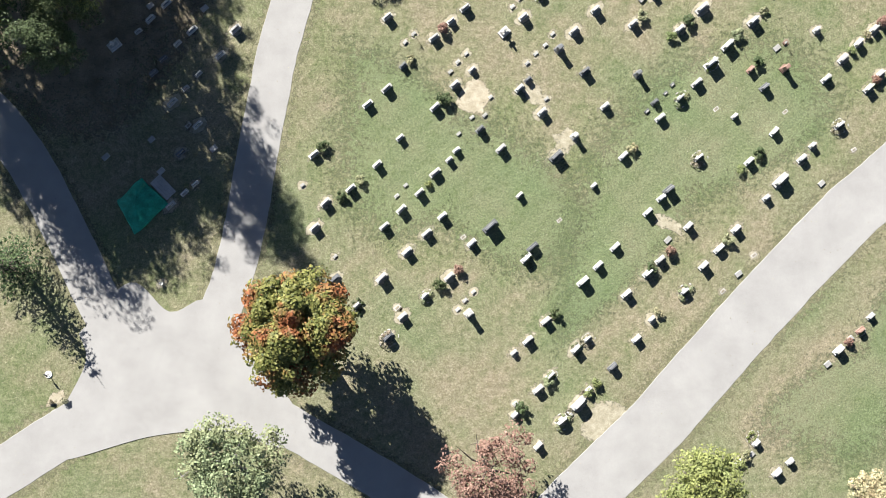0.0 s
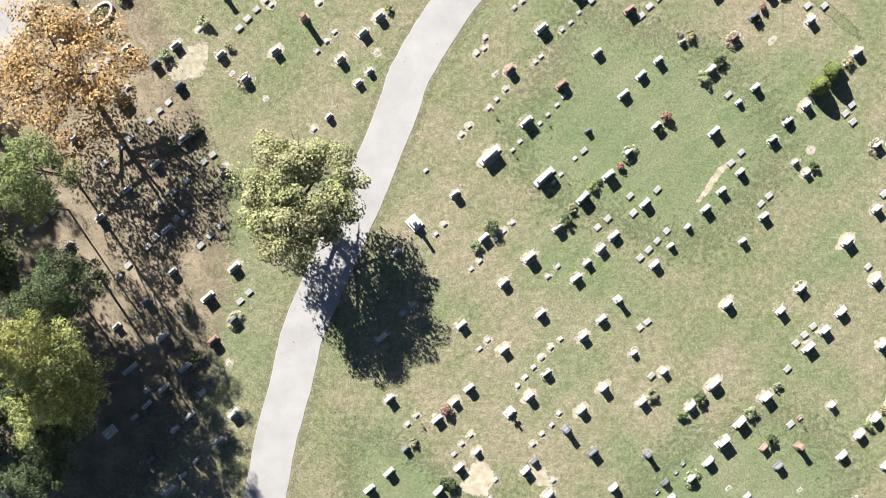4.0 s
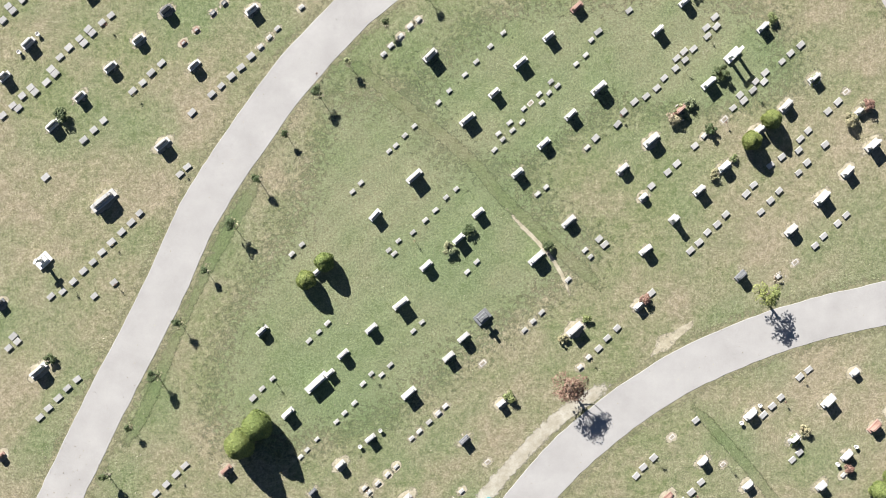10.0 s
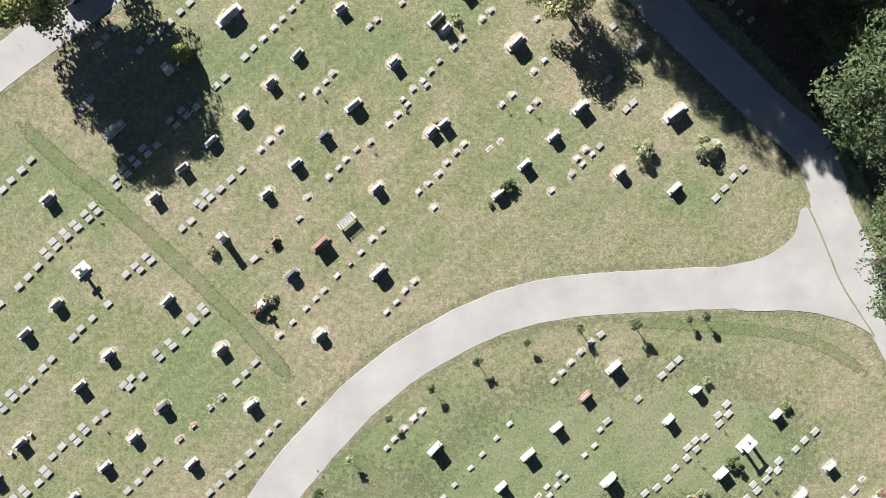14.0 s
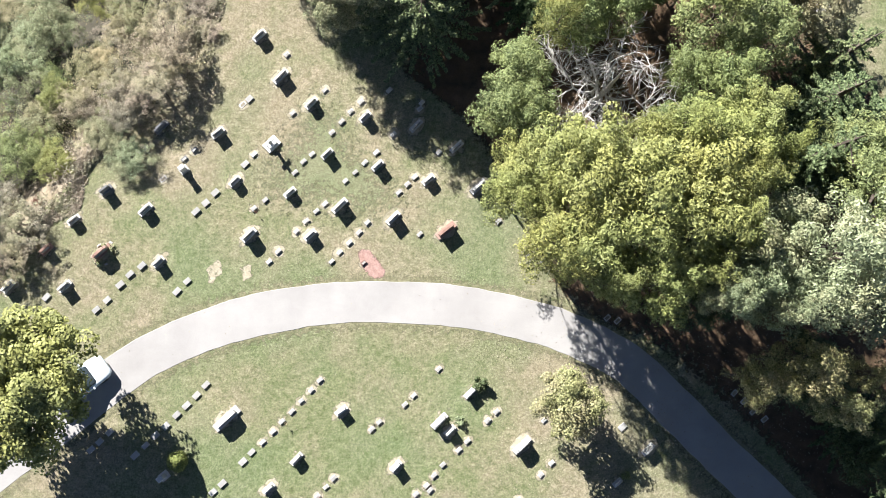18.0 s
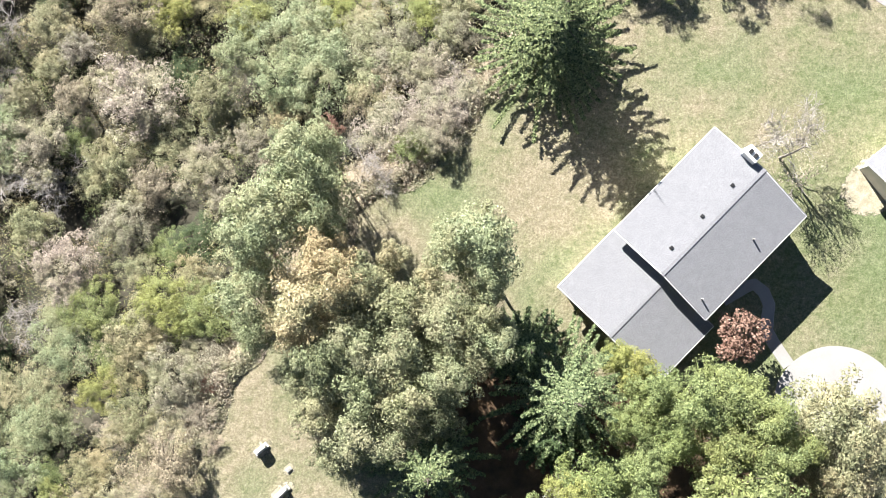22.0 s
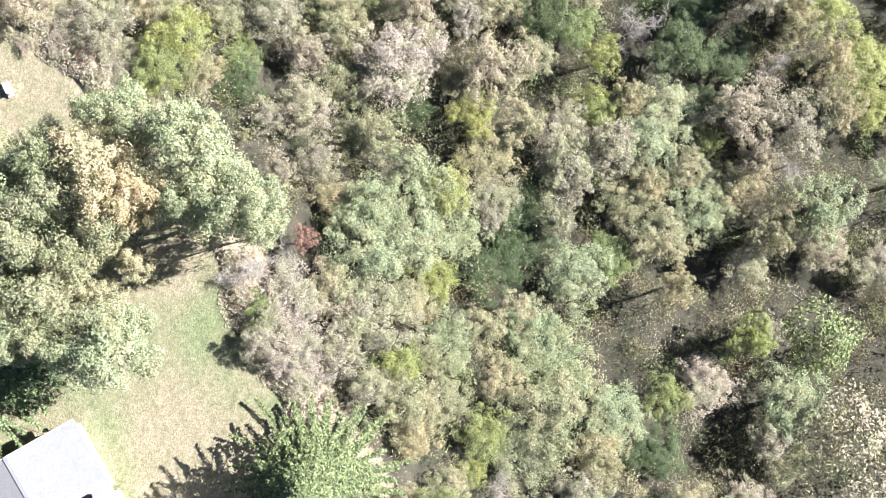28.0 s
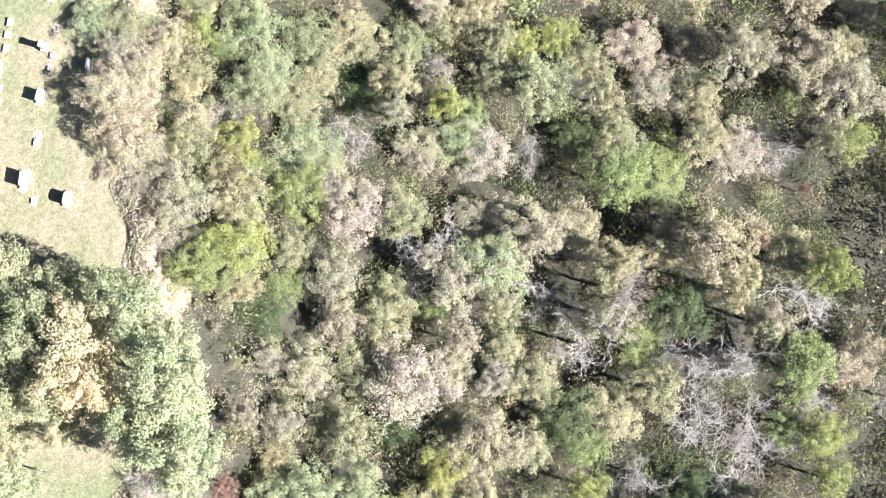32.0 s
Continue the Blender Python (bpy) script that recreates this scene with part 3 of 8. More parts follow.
soft_patch("island_floor", [(-18.29, 47.92), (-15.41, 41.27), (-12.95, 34.23), (-12.55, 27.21), (-14.59, 19.83), (-18.25, 13.31), (-24.73, 10.53), (-40.0, 20.0), (-40.0, 50.0)], 0.004, two_tone("thin_shaded_turf", (0.13, 0.11, 0.07), (0.29, 0.235, 0.16), 0.7, grain=8, vary=0, local=False, relief=0.5, dist=0.04), "thin shaded turf strewn with fallen leaves", "turf", 9.0)

# ---- gravestones ----
ROW_TURN = 42.0
GRAVES = "graves in the cemetery rows"


def die_shape(w, d, h, style, rnd):
    """The upright tablet of a monument: flat, arched or with raised shoulders."""
    bm = bmesh.new()
    if style == 0:
        prof = [(-w / 2, 0), (w / 2, 0), (w / 2, h), (-w / 2, h)]
    elif style == 1:
        prof = [(-w / 2, 0), (w / 2, 0)] + [(w / 2 * math.cos(a), h - 0.14 + 0.14 * math.sin(a)) for a in (math.pi * i / 8 for i in range(9))]
    else:
        prof = [(-w / 2, 0), (w / 2, 0), (w / 2, h * 0.86), (w * 0.4, h * 0.88), (w * 0.33, h), (-w * 0.33, h), (-w * 0.4, h * 0.88), (-w / 2, h * 0.86)]
    a = [bm.verts.new((x, -d / 2, z)) for x, z in prof]
    b = [bm.verts.new((x, d / 2, z)) for x, z in prof]
    n = len(prof)
    bm.faces.new(a)
    bm.faces.new(b[::-1])
    for i in range(n):
        bm.faces.new((a[(i + 1) % n], a[i], b[i], b[(i + 1) % n]))
    bmesh.ops.recalc_face_normals(bm, faces=bm.faces[:])
    es = [e for e in bm.edges if abs(e.verts[0].co.y - e.verts[1].co.y) < 1e-5]
    bmesh.ops.bevel(bm, geom=es, offset=0.018, segments=1, affect="EDGES")
    return bm


def monument(w, d, h, style, stone, label, face=True):
    rnd = random.Random(w * 100 + style)
    e = thing("family_monument" if w > 1.3 else "headstone" if w > 1 else "small_headstone", Matrix(), label, "gravestone", GRAVES)
    part("base", block(0, 0, -0.02, w, d, 0.22, bevel=0.02), stone, e)
    tablet = part("tablet", die_shape(w * 0.76, min(0.24, d * 0.42), h - 0.2, style, rnd), stone, e)
    tablet.location.z = 0.2
    if face:
        f = part("inscribed_panel", block(0, -min(0.24, d * 0.42) / 2 - 0.004, 0.2 + (h - 0.2) * 0.2, w * 0.62, 0.012, (h - 0.2) * 0.58), POLISHED, e, "smoother darker panel")
    return e


def small_marker(w, d, h, stone, label):
    e = thing("grave_marker", Matrix(), label, "grave marker", GRAVES)
    bm = bmesh.new()
    vs = [bm.verts.new(p) for p in ((-w / 2, -d / 2, -0.02), (w / 2, -d / 2, -0.02), (w / 2, d / 2, -0.02), (-w / 2, d / 2, -0.02), (-w / 2, -d / 2, h * 0.75), (w / 2, -d / 2, h * 0.75), (w / 2, d / 2, h), (-w / 2, d / 2, h))]
    fs = [bm.faces.new([vs[i] for i in q]) for q in ((3, 2, 1, 0), (4, 5, 6, 7), (0, 1, 5, 4), (1, 2, 6, 5), (2, 3, 7, 6), (3, 0, 4, 7))]
    bmesh.ops.bevel(bm, geom=bm.edges[:], offset=0.014, segments=1, affect="EDGES")
    part("block", bm, stone, e)
    p = part("inscribed_panel", block(0, 0, h * 0.875 - 0.002, w * 0.6, d * 0.5, 0.012), WEATHERED, e, "weathered lettered panel")
    p.rotation_euler.x = math.atan2(h * 0.25, d)
    return e


def flush_marker(w, d):
    e = thing("flat_grave_marker", Matrix(), "flat grave marker set level in the grass", "grave marker", GRAVES)
    part("slab", block(0, 0, -0.03, w, d, 0.065, bevel=0.008), CONCRETE, e)
    part("plate", block(0, 0, 0.035, w * 0.66, d * 0.58, 0.012), BRONZE, e, "bronze name plate")
    return e


def tall_monument(tall, stone, label):
    e = thing("tall_gravestone", Matrix(), label, "gravestone", GRAVES)
    part("base", block(0, 0, -0.02, 0.72, 0.56, 0.2, bevel=0.02), stone, e)
    part("plinth", block(0, 0, 0.18, 0.58, 0.44, 0.2, bevel=0.02), stone, e)
    part("shaft", block(0, 0, 0.38, 0.46, 0.33, tall - 0.52, bevel=0.015, top=0.92), stone, e)
    part("cap", block(0, 0, tall - 0.14, 0.54, 0.4, 0.14, bevel=0.03, top=0.8), stone, e)
    return e


def cross_monument(h, stone, label):
    e = thing("cross_gravestone", Matrix(), label, "gravestone", GRAVES)
    part("base", block(0, 0, -0.02, 1.1, 0.75, 0.22, bevel=0.02), stone, e)
    part("plinth", block(0, 0, 0.2, 0.75, 0.5, 0.28, bevel=0.02, top=0.85), stone, e)
    bm = block(0, 0, 0.48, 0.2, 0.16, h - 0.48, bevel=0.012)
    box(bm, 0, 0, h - 0.58, 0.66, 0.158, 0.2, bevel=0.012)
    part("cross", bm, stone, e)
    return e


def column_monument():
    e = thing("column_monument", Matrix(), "tall white column monument on a stepped base", "monument", GRAVES)
    part("base", block(0, 0, -0.02, 1.15, 1.15, 0.25, bevel=0.02), GRANITE, e)
    part("plinth", block(0, 0, 0.23, 0.8, 0.8, 0.55, bevel=0.03, top=0.9), GRANITE, e)
    part("shaft", lathe([(0.2, 0.78), (0.17, 0.95), (0.14, 2.0), (0.16, 2.05), (0.17, 2.12), (0.08, 2.2)], 14), GRANITE, e)
    return e


def bench_monument():
    e = thing("pillared_monument", Matrix(), "white double-pillared memorial with an open middle", "gravestone", GRAVES)
    part("base", block(0, 0, -0.02, 1.2, 0.55, 0.22, bevel=0.02), MARBLE, e)
    for s in (-1, 1):
        part("pillar", block(0.3 * s, 0, 0.2, 0.2, 0.2, 1.15, bevel=0.02, top=0.9), MARBLE, e)
    part("lintel", block(0, 0, 1.35, 0.95, 0.24, 0.14, bevel=0.03), MARBLE, e)
    return e


def slat_bench():
    e = thing("bench", Matrix(), "white slatted garden bench on the grass", "bench")
    for s in (-1, 1):
        for y in (-0.2, 0.2):
            part("leg", block(0.6 * s, y, 0, 0.07, 0.07, 0.43), MARBLE, e)
        part("armrest", block(0.62 * s, 0, 0.62, 0.07, 0.5, 0.05), MARBLE, e)
    for i in range(5):
        part("seat_slat", block(0, -0.22 + 0.11 * i, 0.43, 1.35, 0.075, 0.03), MARBLE, e)
    for i in range(6):
        part("back_slat", block(-0.5 + 0.2 * i, 0.27, 0.46, 0.09, 0.03, 0.48), MARBLE, e)
    return e


def urn():
    e = thing("stone_urn", Matrix(), "small white stone flower urn on the grass", "urn", GRAVES)
    part("foot", lathe([(0.12, -0.02), (0.12, 0.05), (0.05, 0.08), (0.05, 0.15)], 14), MARBLE, e)
    part("bowl", lathe([(0.05, 0.15), (0.13, 0.22), (0.16, 0.33), (0.165, 0.35), (0.13, 0.35), (0.11, 0.28), (0.02, 0.26)], 14), MARBLE, e)
    return e


STONE = {"": (GRANITE, "pale grey granite"), "d": (GREY_GRANITE, "dark polished grey granite"), "r": (RED_GRANITE, "reddish brown granite")}
PROTO = {}


def gravestone(code, style):
    tone = "d" if "d" in code else "r" if "r" in code else ""
    stone, word = STONE[tone]
    k = code[0]
    key = (k, tone, style if k in "XLMS" else 0)
    if key not in PROTO:
        if k == "X":
            ob = monument(2.0, 0.55, 1.12, style, stone, "wide %s family monument on a broad base" % word)
        elif k == "L":
            ob = monument(1.5, 0.47, 1.05, style, stone, "large %s headstone on a stepped base" % word)
        elif k == "M":
            ob = monument(1.15, 0.42, 0.95, style, stone, "upright %s headstone on a base" % word)
        elif k == "S":
            ob = monument(0.82, 0.36, 0.72, style, stone, "small upright %s headstone" % word)
        elif k == "f":
            ob = flush_marker(0.62, 0.36)
        elif k == "T":
            ob = tall_monument(1.25, stone, "narrow %s pedestal gravestone" % word)
        elif k == "Q":
            ob = tall_monument(1.8, stone, "tall narrow %s pedestal gravestone" % word)
        elif k == "c":
            ob = cross_monument(1.45, stone, "%s gravestone topped by a cross" % word)
        elif k == "C":
            ob = cross_monument(1.9, MARBLE, "tall white marble cross on a broad base")
        elif k == "P":
            ob = column_monument()
        elif k == "A":
            ob = bench_monument()
        elif k == "K":
            ob = slat_bench()
        elif k == "u":
            ob = urn()
        else:
            ob = small_marker(0.5, 0.29, 0.22, stone, "small low %s grave marker" % word)
        PROTO[key] = [ob, False]
    return PROTO[key]


SHRUBS, BEDS, WORN = [], [], []


def lay(stones):
    """Sets gravestones: place and kind. b, * : a shrub beside it or on both sides; o: planted bed; u: urns."""
    for x, y, code in stones:
        rnd = random.Random(int(x * 100) * 7919 + int(y * 100))
        turn = ROW_TURN + rnd.gauss(0, 2.2)
        c, s = math.cos(radians(turn)), math.sin(radians(turn))
        if code[0] != "o":
            size = 0.87 if y < 58 else 1.0   # the older, smaller stones to the south
            k = rnd.uniform(0.92, 1.08) * size
            m = pose(x, y, 0, rnd.gauss(0, 0.6), rnd.gauss(0, 0.6), turn) @ Matrix.Diagonal((k, rnd.uniform(0.94, 1.06) * size, rnd.uniform(0.9, 1.1) * size, 1))
            proto = gravestone(code, rnd.choice((0, 0, 1, 2)))
            if proto[1]:
                copy_thing(proto[0], m)
            else:
                proto[0].matrix_basis = m
                proto[1] = True
        reach = {"X": 1.35, "L": 1.1, "M": 0.9, "S": 0.72}.get(code[0], 0.6)
        WORN.append((x, y, turn, {"X": 1.25, "L": 1.0, "M": 0.82, "S": 0.64}.get(code[0], 0.45), {"X": 0.62, "L": 0.56, "M": 0.5, "S": 0.45}.get(code[0], 0.36)))
        if "b" in code or "*" in code:
            SHRUBS.append((x + c * reach, y + s * reach, rnd.uniform(0.32, 0.5)))
        if "*" in code:
            SHRUBS.append((x - c * reach, y - s * reach, rnd.uniform(0.32, 0.5)))
        if "o" in code:
            BEDS.append((x, y, turn, reach))
        if "u" in code[1:]:
            for q in (-1, 1):
                up = gravestone("u", 0)
                m = pose(x + c * q * reach, y + s * q * reach, 0, 0, 0, turn)
                if up[1]:
                    copy_thing(up[0], m)
                else:
                    up[0].matrix_basis = m
                    up[1] = True


lay([
    (8.75, -10.70, "Sb"), (8.78, -9.90, "m"), (10.47, -13.01, "S"), (12.23, -11.13, "Mo"), (12.92, -10.77, "m"),
    (13.49, -9.88, "Lb"), (25.59, -14.38, "Sb"), (26.55, -12.33, "o"), (26.88, -12.92, "S"), (28.46, -15.14, "M"),
    (29.44, -14.33, "S"), (-17.33, -0.92, "u"), (-4.70, -0.64, "Md"), (-2.96, -2.52, "So"), (-1.16, -0.52, "M"),
    (-0.70, -4.90, "Mdo"), (0.00, -2.74, "f"), (0.38, -3.36, "M"), (2.05, -1.82, "So"), (3.85, -0.44, "M*"),
    (4.50, -2.88, "m"), (5.04, -2.21, "m"), (5.31, -3.16, "T"), (5.68, -1.58, "m"), (8.68, -6.10, "S"),
    (9.72, -5.18, "M"), (10.47, -8.82, "Mb"), (11.07, -3.72, "Mb"), (11.40, -7.78, "Mo"), (13.30, -5.82, "Mo"),
    (13.85, -0.79, "L"), (14.16, -5.07, "So"), (14.28, -8.85, "Sb"), (16.04, -7.17, "Md"), (17.12, -1.72, "M"),
    (17.87, -5.08, "M"), (18.74, -0.16, "M"), (19.04, -3.62, "Sb"), (21.50, -1.51, "Mo"), (24.47, -1.57, "f"),
])
lay([
    (33.20, -5.98, "Mb"), (34.89, -4.51, "Sro"), (35.68, -3.45, "S"), (-16.69, 4.84, "M"), (-15.98, 8.72, "Sd"),
    (-15.68, 5.77, "S"), (-14.90, 6.43, "S"), (-7.02, 6.35, "m"), (-6.16, 8.66, "Mb"), (-6.11, 3.23, "M"),
    (-5.33, 5.07, "M"), (-4.60, 1.07, "m"), (-3.46, 6.12, "M*"), (-1.50, 7.92, "M"), (-0.96, 3.32, "M"),
    (-0.04, 5.57, "m"), (0.30, 4.58, "M"), (0.63, 6.37, "m"), (0.71, 1.44, "M"), (1.64, 5.84, "Mb"),
    (2.18, 2.82, "M"), (2.81, 7.31, "M"), (3.35, 4.08, "M"), (3.86, 8.29, "S"), (4.92, 2.50, "f"),
    (5.53, 2.07, "M"), (6.91, 3.33, "Ld"), (9.12, 5.65, "S"), (9.61, 0.94, "Mo"), (10.07, 1.78, "Md"),
    (11.85, 8.59, "Ld"), (12.12, 3.77, "f"), (14.71, 6.38, "S"), (15.01, 0.39, "M"), (16.29, 1.78, "M"),
    (16.95, 8.61, "Mb"), (18.76, 4.39, "M"), (19.68, 0.81, "M*"), (19.79, 5.45, "M"), (20.34, 6.09, "Md"),
])
lay([
    (21.82, 3.34, "M"), (22.62, 8.51, "Mo"), (22.96, 0.38, "M"), (24.16, 1.65, "Mb"), (25.45, 3.13, "M"),
    (26.47, 8.22, "M*"), (26.85, 1.15, "f"), (27.77, 5.47, "S"), (28.85, 6.82, "L"), (30.51, 8.45, "M"),
    (-20.85, 16.67, "c"), (-19.11, 17.71, "S"), (-17.98, 14.63, "Sd"), (-17.29, 15.68, "Sd"), (-16.60, 12.45, "M"),
    (-16.22, 16.81, "S"), (-15.63, 13.52, "S"), (-15.43, 10.76, "f"), (-15.17, 17.80, "M"), (-14.74, 10.80, "Mf"),
    (-14.68, 14.57, "S"), (-13.10, 15.98, "M"), (-11.99, 17.91, "M"), (-2.21, 12.40, "M"), (-0.79, 13.59, "M"),
    (0.21, 9.91, "S"), (0.42, 15.29, "Sbd"), (0.59, 17.04, "m"), (1.23, 17.68, "m"), (2.73, 17.40, "Mb"),
    (2.81, 12.22, "Mb"), (3.97, 14.86, "m"), (4.28, 13.91, "M"), (4.41, 9.00, "S"), (4.52, 15.59, "m"),
    (4.59, 10.22, "m"), (5.15, 16.23, "m"), (5.57, 11.45, "m"), (5.59, 15.03, "S"), (6.17, 10.55, "Md"),
])
lay([
    (6.54, 11.62, "m"), (6.97, 12.98, "m"), (7.73, 9.13, "M"), (8.00, 17.86, "c"), (9.13, 13.65, "M"),
    (9.73, 15.54, "m"), (9.77, 14.30, "Sd"), (10.37, 16.26, "m"), (10.81, 11.88, "M"), (11.09, 16.91, "m"),
    (11.16, 12.87, "m"), (11.65, 17.76, "m"), (12.10, 16.62, "Td"), (13.24, 17.99, "M"), (13.26, 10.08, "T"),
    (14.04, 14.94, "Md"), (15.56, 12.33, "M"), (18.04, 14.76, "Td"), (18.75, 11.98, "md"), (19.33, 12.66, "Sd"),
    (19.73, 11.50, "M"), (20.17, 13.35, "md"), (20.69, 13.99, "md"), (21.23, 12.99, "Mo"), (22.52, 14.15, "M"),
    (23.58, 15.63, "Lo"), (24.03, 12.18, "f"), (24.87, 17.00, "Lb"), (25.40, 11.63, "S"), (26.63, 15.17, "Srb"),
    (27.66, 13.84, "Md"), (28.41, 10.48, "M"), (29.18, 15.25, "Tro"), (29.30, 11.99, "f"), (29.33, 17.26, "mr"),
    (31.33, 9.44, "S"), (32.41, 14.51, "M"), (33.37, 11.01, "Mo"), (33.72, 16.05, "Mb"), (34.56, 9.14, "f"),
])
lay([
    (34.89, 17.22, "Mb"), (35.65, 13.80, "Mb"), (36.52, 14.88, "M"), (-20.40, 24.29, "S"), (-19.43, 21.19, "L"),
    (-18.93, 22.52, "f"), (-18.27, 26.07, "Mrd"), (-18.23, 18.61, "M"), (-17.12, 23.54, "L"), (-17.08, 19.75, "M"),
    (-15.72, 24.96, "f"), (-15.50, 21.29, "Lb"), (-13.88, 26.38, "L"), (-13.48, 23.23, "Mr"), (-12.33, 21.54, "f"),
    (-11.98, 24.74, "Mdo"), (-1.24, 23.37, "M"), (-0.75, 18.93, "M"), (0.28, 25.09, "m"), (0.95, 25.70, "m"),
    (4.00, 18.65, "S"), (4.52, 24.24, "M"), (5.05, 19.65, "M"), (5.85, 22.50, "m"), (6.47, 23.11, "m"),
    (7.60, 22.45, "M"), (8.63, 19.78, "m"), (9.19, 20.41, "m"), (9.43, 19.01, "M"), (9.78, 21.11, "m"),
    (10.30, 25.03, "M"), (10.40, 21.81, "m"), (10.68, 20.71, "Mo"), (11.07, 22.55, "m"), (11.78, 23.17, "m"),
    (13.39, 23.37, "M"), (14.77, 24.60, "M"), (14.86, 19.61, "M"), (15.98, 26.04, "T"), (17.13, 22.11, "S"),
])
lay([
    (17.71, 18.57, "Mb"), (19.32, 20.77, "S"), (21.25, 18.18, "M*"), (22.96, 19.80, "L"), (24.01, 25.67, "M"),
    (26.82, 18.85, "Lb"), (27.97, 25.15, "M"), (29.46, 26.81, "Mo"), (30.01, 22.45, "L"), (31.22, 23.68, "M"),
    (31.69, 18.20, "S"), (32.46, 25.05, "M"), (35.49, 22.62, "M"), (36.12, 18.30, "Mb"), (-23.86, 30.23, "S"),
    (-21.61, 32.14, "M"), (-19.70, 34.18, "M"), (-16.82, 31.30, "M"), (-16.41, 28.23, "M"), (-12.68, 35.62, "S"),
    (-11.97, 28.50, "M"), (-0.19, 29.62, "S"), (1.14, 31.67, "P"), (1.99, 35.52, "m"), (2.71, 30.87, "m"),
    (3.33, 31.57, "m"), (4.08, 33.81, "M"), (5.26, 28.29, "m"), (5.89, 28.87, "m"), (6.20, 30.62, "M*"),
    (7.06, 30.44, "m"), (7.63, 27.31, "M"), (7.69, 31.06, "m"), (8.31, 31.68, "m"), (9.50, 29.16, "L"),
    (10.65, 35.02, "X"), (10.90, 27.73, "m"), (11.37, 34.67, "m"), (11.59, 31.31, "Mb"), (11.62, 28.47, "m"),
])
lay([
    (11.88, 35.21, "m"), (12.93, 27.62, "M"), (13.46, 33.49, "L*"), (13.74, 28.74, "S"), (14.77, 29.77, "M"),
    (15.35, 35.15, "Lb"), (15.73, 30.72, "M"), (18.04, 33.07, "M"), (18.71, 28.59, "M"), (19.91, 29.96, "S"),
    (21.18, 31.33, "S"), (22.50, 32.65, "M"), (23.69, 33.98, "M"), (25.08, 35.35, "M"), (25.22, 30.28, "S"),
    (26.80, 32.10, "M"), (30.03, 35.27, "Sb"), (32.97, 30.24, "L"), (35.05, 27.41, "M"), (35.21, 32.62, "M"),
    (-23.44, 37.88, "M"), (-20.07, 40.75, "Ld"), (-19.70, 44.42, "M"), (-17.68, 43.31, "Mbd"), (-17.63, 36.03, "M"),
    (-16.20, 44.68, "M"), (-15.93, 41.71, "Md"), (-15.51, 37.95, "L*"), (-12.94, 43.98, "Mb"), (-12.11, 42.62, "f"),
    (-11.15, 42.21, "Mo"), (-9.64, 40.76, "f"), (-8.97, 44.28, "M"), (-6.15, 38.56, "m"), (-5.92, 44.25, "m"),
    (-5.09, 39.46, "S"), (-4.25, 43.66, "M"), (-2.94, 41.94, "S"), (-2.11, 42.78, "S"), (-1.58, 44.18, "f"),
])
lay([
    (4.61, 38.14, "m"), (5.16, 38.76, "m"), (5.77, 44.11, "m"), (6.31, 44.48, "m"), (6.62, 40.10, "m"),
    (6.65, 36.60, "X"), (7.14, 42.60, "f"), (7.21, 40.72, "m"), (7.88, 41.48, "m"), (8.14, 42.93, "Mr"),
    (8.35, 37.01, "m"), (8.89, 37.63, "m"), (9.36, 39.10, "L"), (10.06, 43.48, "m"), (10.36, 38.97, "m"),
    (10.48, 43.90, "m"), (10.95, 39.60, "m"), (11.62, 40.31, "m"), (11.96, 41.81, "Mr"), (12.13, 40.93, "m"),
    (12.93, 36.38, "m"), (13.86, 38.42, "Sd"), (14.60, 44.19, "M"), (16.53, 41.11, "M"), (16.83, 36.82, "Mo"),
    (17.84, 42.52, "M"), (18.93, 38.77, "Mb"), (19.10, 43.61, "M"), (23.03, 42.95, "M*"), (23.18, 38.34, "L"),
    (25.05, 40.50, "S"), (26.29, 41.61, "M"), (27.50, 37.77, "Mo"), (28.65, 39.10, "Mo"), (29.20, 36.07, "S"),
    (30.06, 40.28, "M"), (30.45, 36.99, "f"), (31.13, 41.95, "M*"), (32.54, 42.96, "Mb"), (33.91, 44.22, "M"),
])
lay([
    (35.28, 37.34, "Mo"), (-19.98, 48.30, "Mo"), (-15.40, 52.90, "M*"), (-14.48, 45.86, "mb"), (-12.60, 48.27, "T"),
    (-10.60, 50.27, "Mb"), (-9.66, 47.97, "m"), (-9.26, 47.65, "m"), (-9.17, 48.86, "m"), (-8.57, 49.54, "m"),
    (-6.84, 46.63, "Qr"), (-5.75, 47.83, "m"), (-5.24, 45.00, "m"), (-4.63, 45.69, "m"), (-2.59, 45.62, "M"),
    (-1.39, 46.82, "Mb"), (-0.16, 53.66, "L"), (0.23, 50.64, "m"), (0.72, 51.12, "m"), (1.33, 51.73, "m"),
    (1.86, 52.26, "m"), (2.47, 52.86, "m"), (3.20, 53.59, "m"), (6.37, 45.23, "m"), (8.54, 47.49, "m"),
    (9.15, 47.97, "m"), (10.37, 49.39, "m"), (10.51, 45.96, "L"), (10.99, 49.99, "m"), (11.60, 50.60, "m"),
    (12.07, 45.85, "m"), (12.10, 51.21, "m"), (12.68, 46.41, "m"), (13.15, 48.57, "L"), (13.30, 47.14, "m"),
    (15.82, 51.19, "M"), (17.01, 47.34, "Mr"), (17.33, 52.82, "f"), (18.27, 53.61, "Mr"), (19.59, 49.96, "Mo"),
])
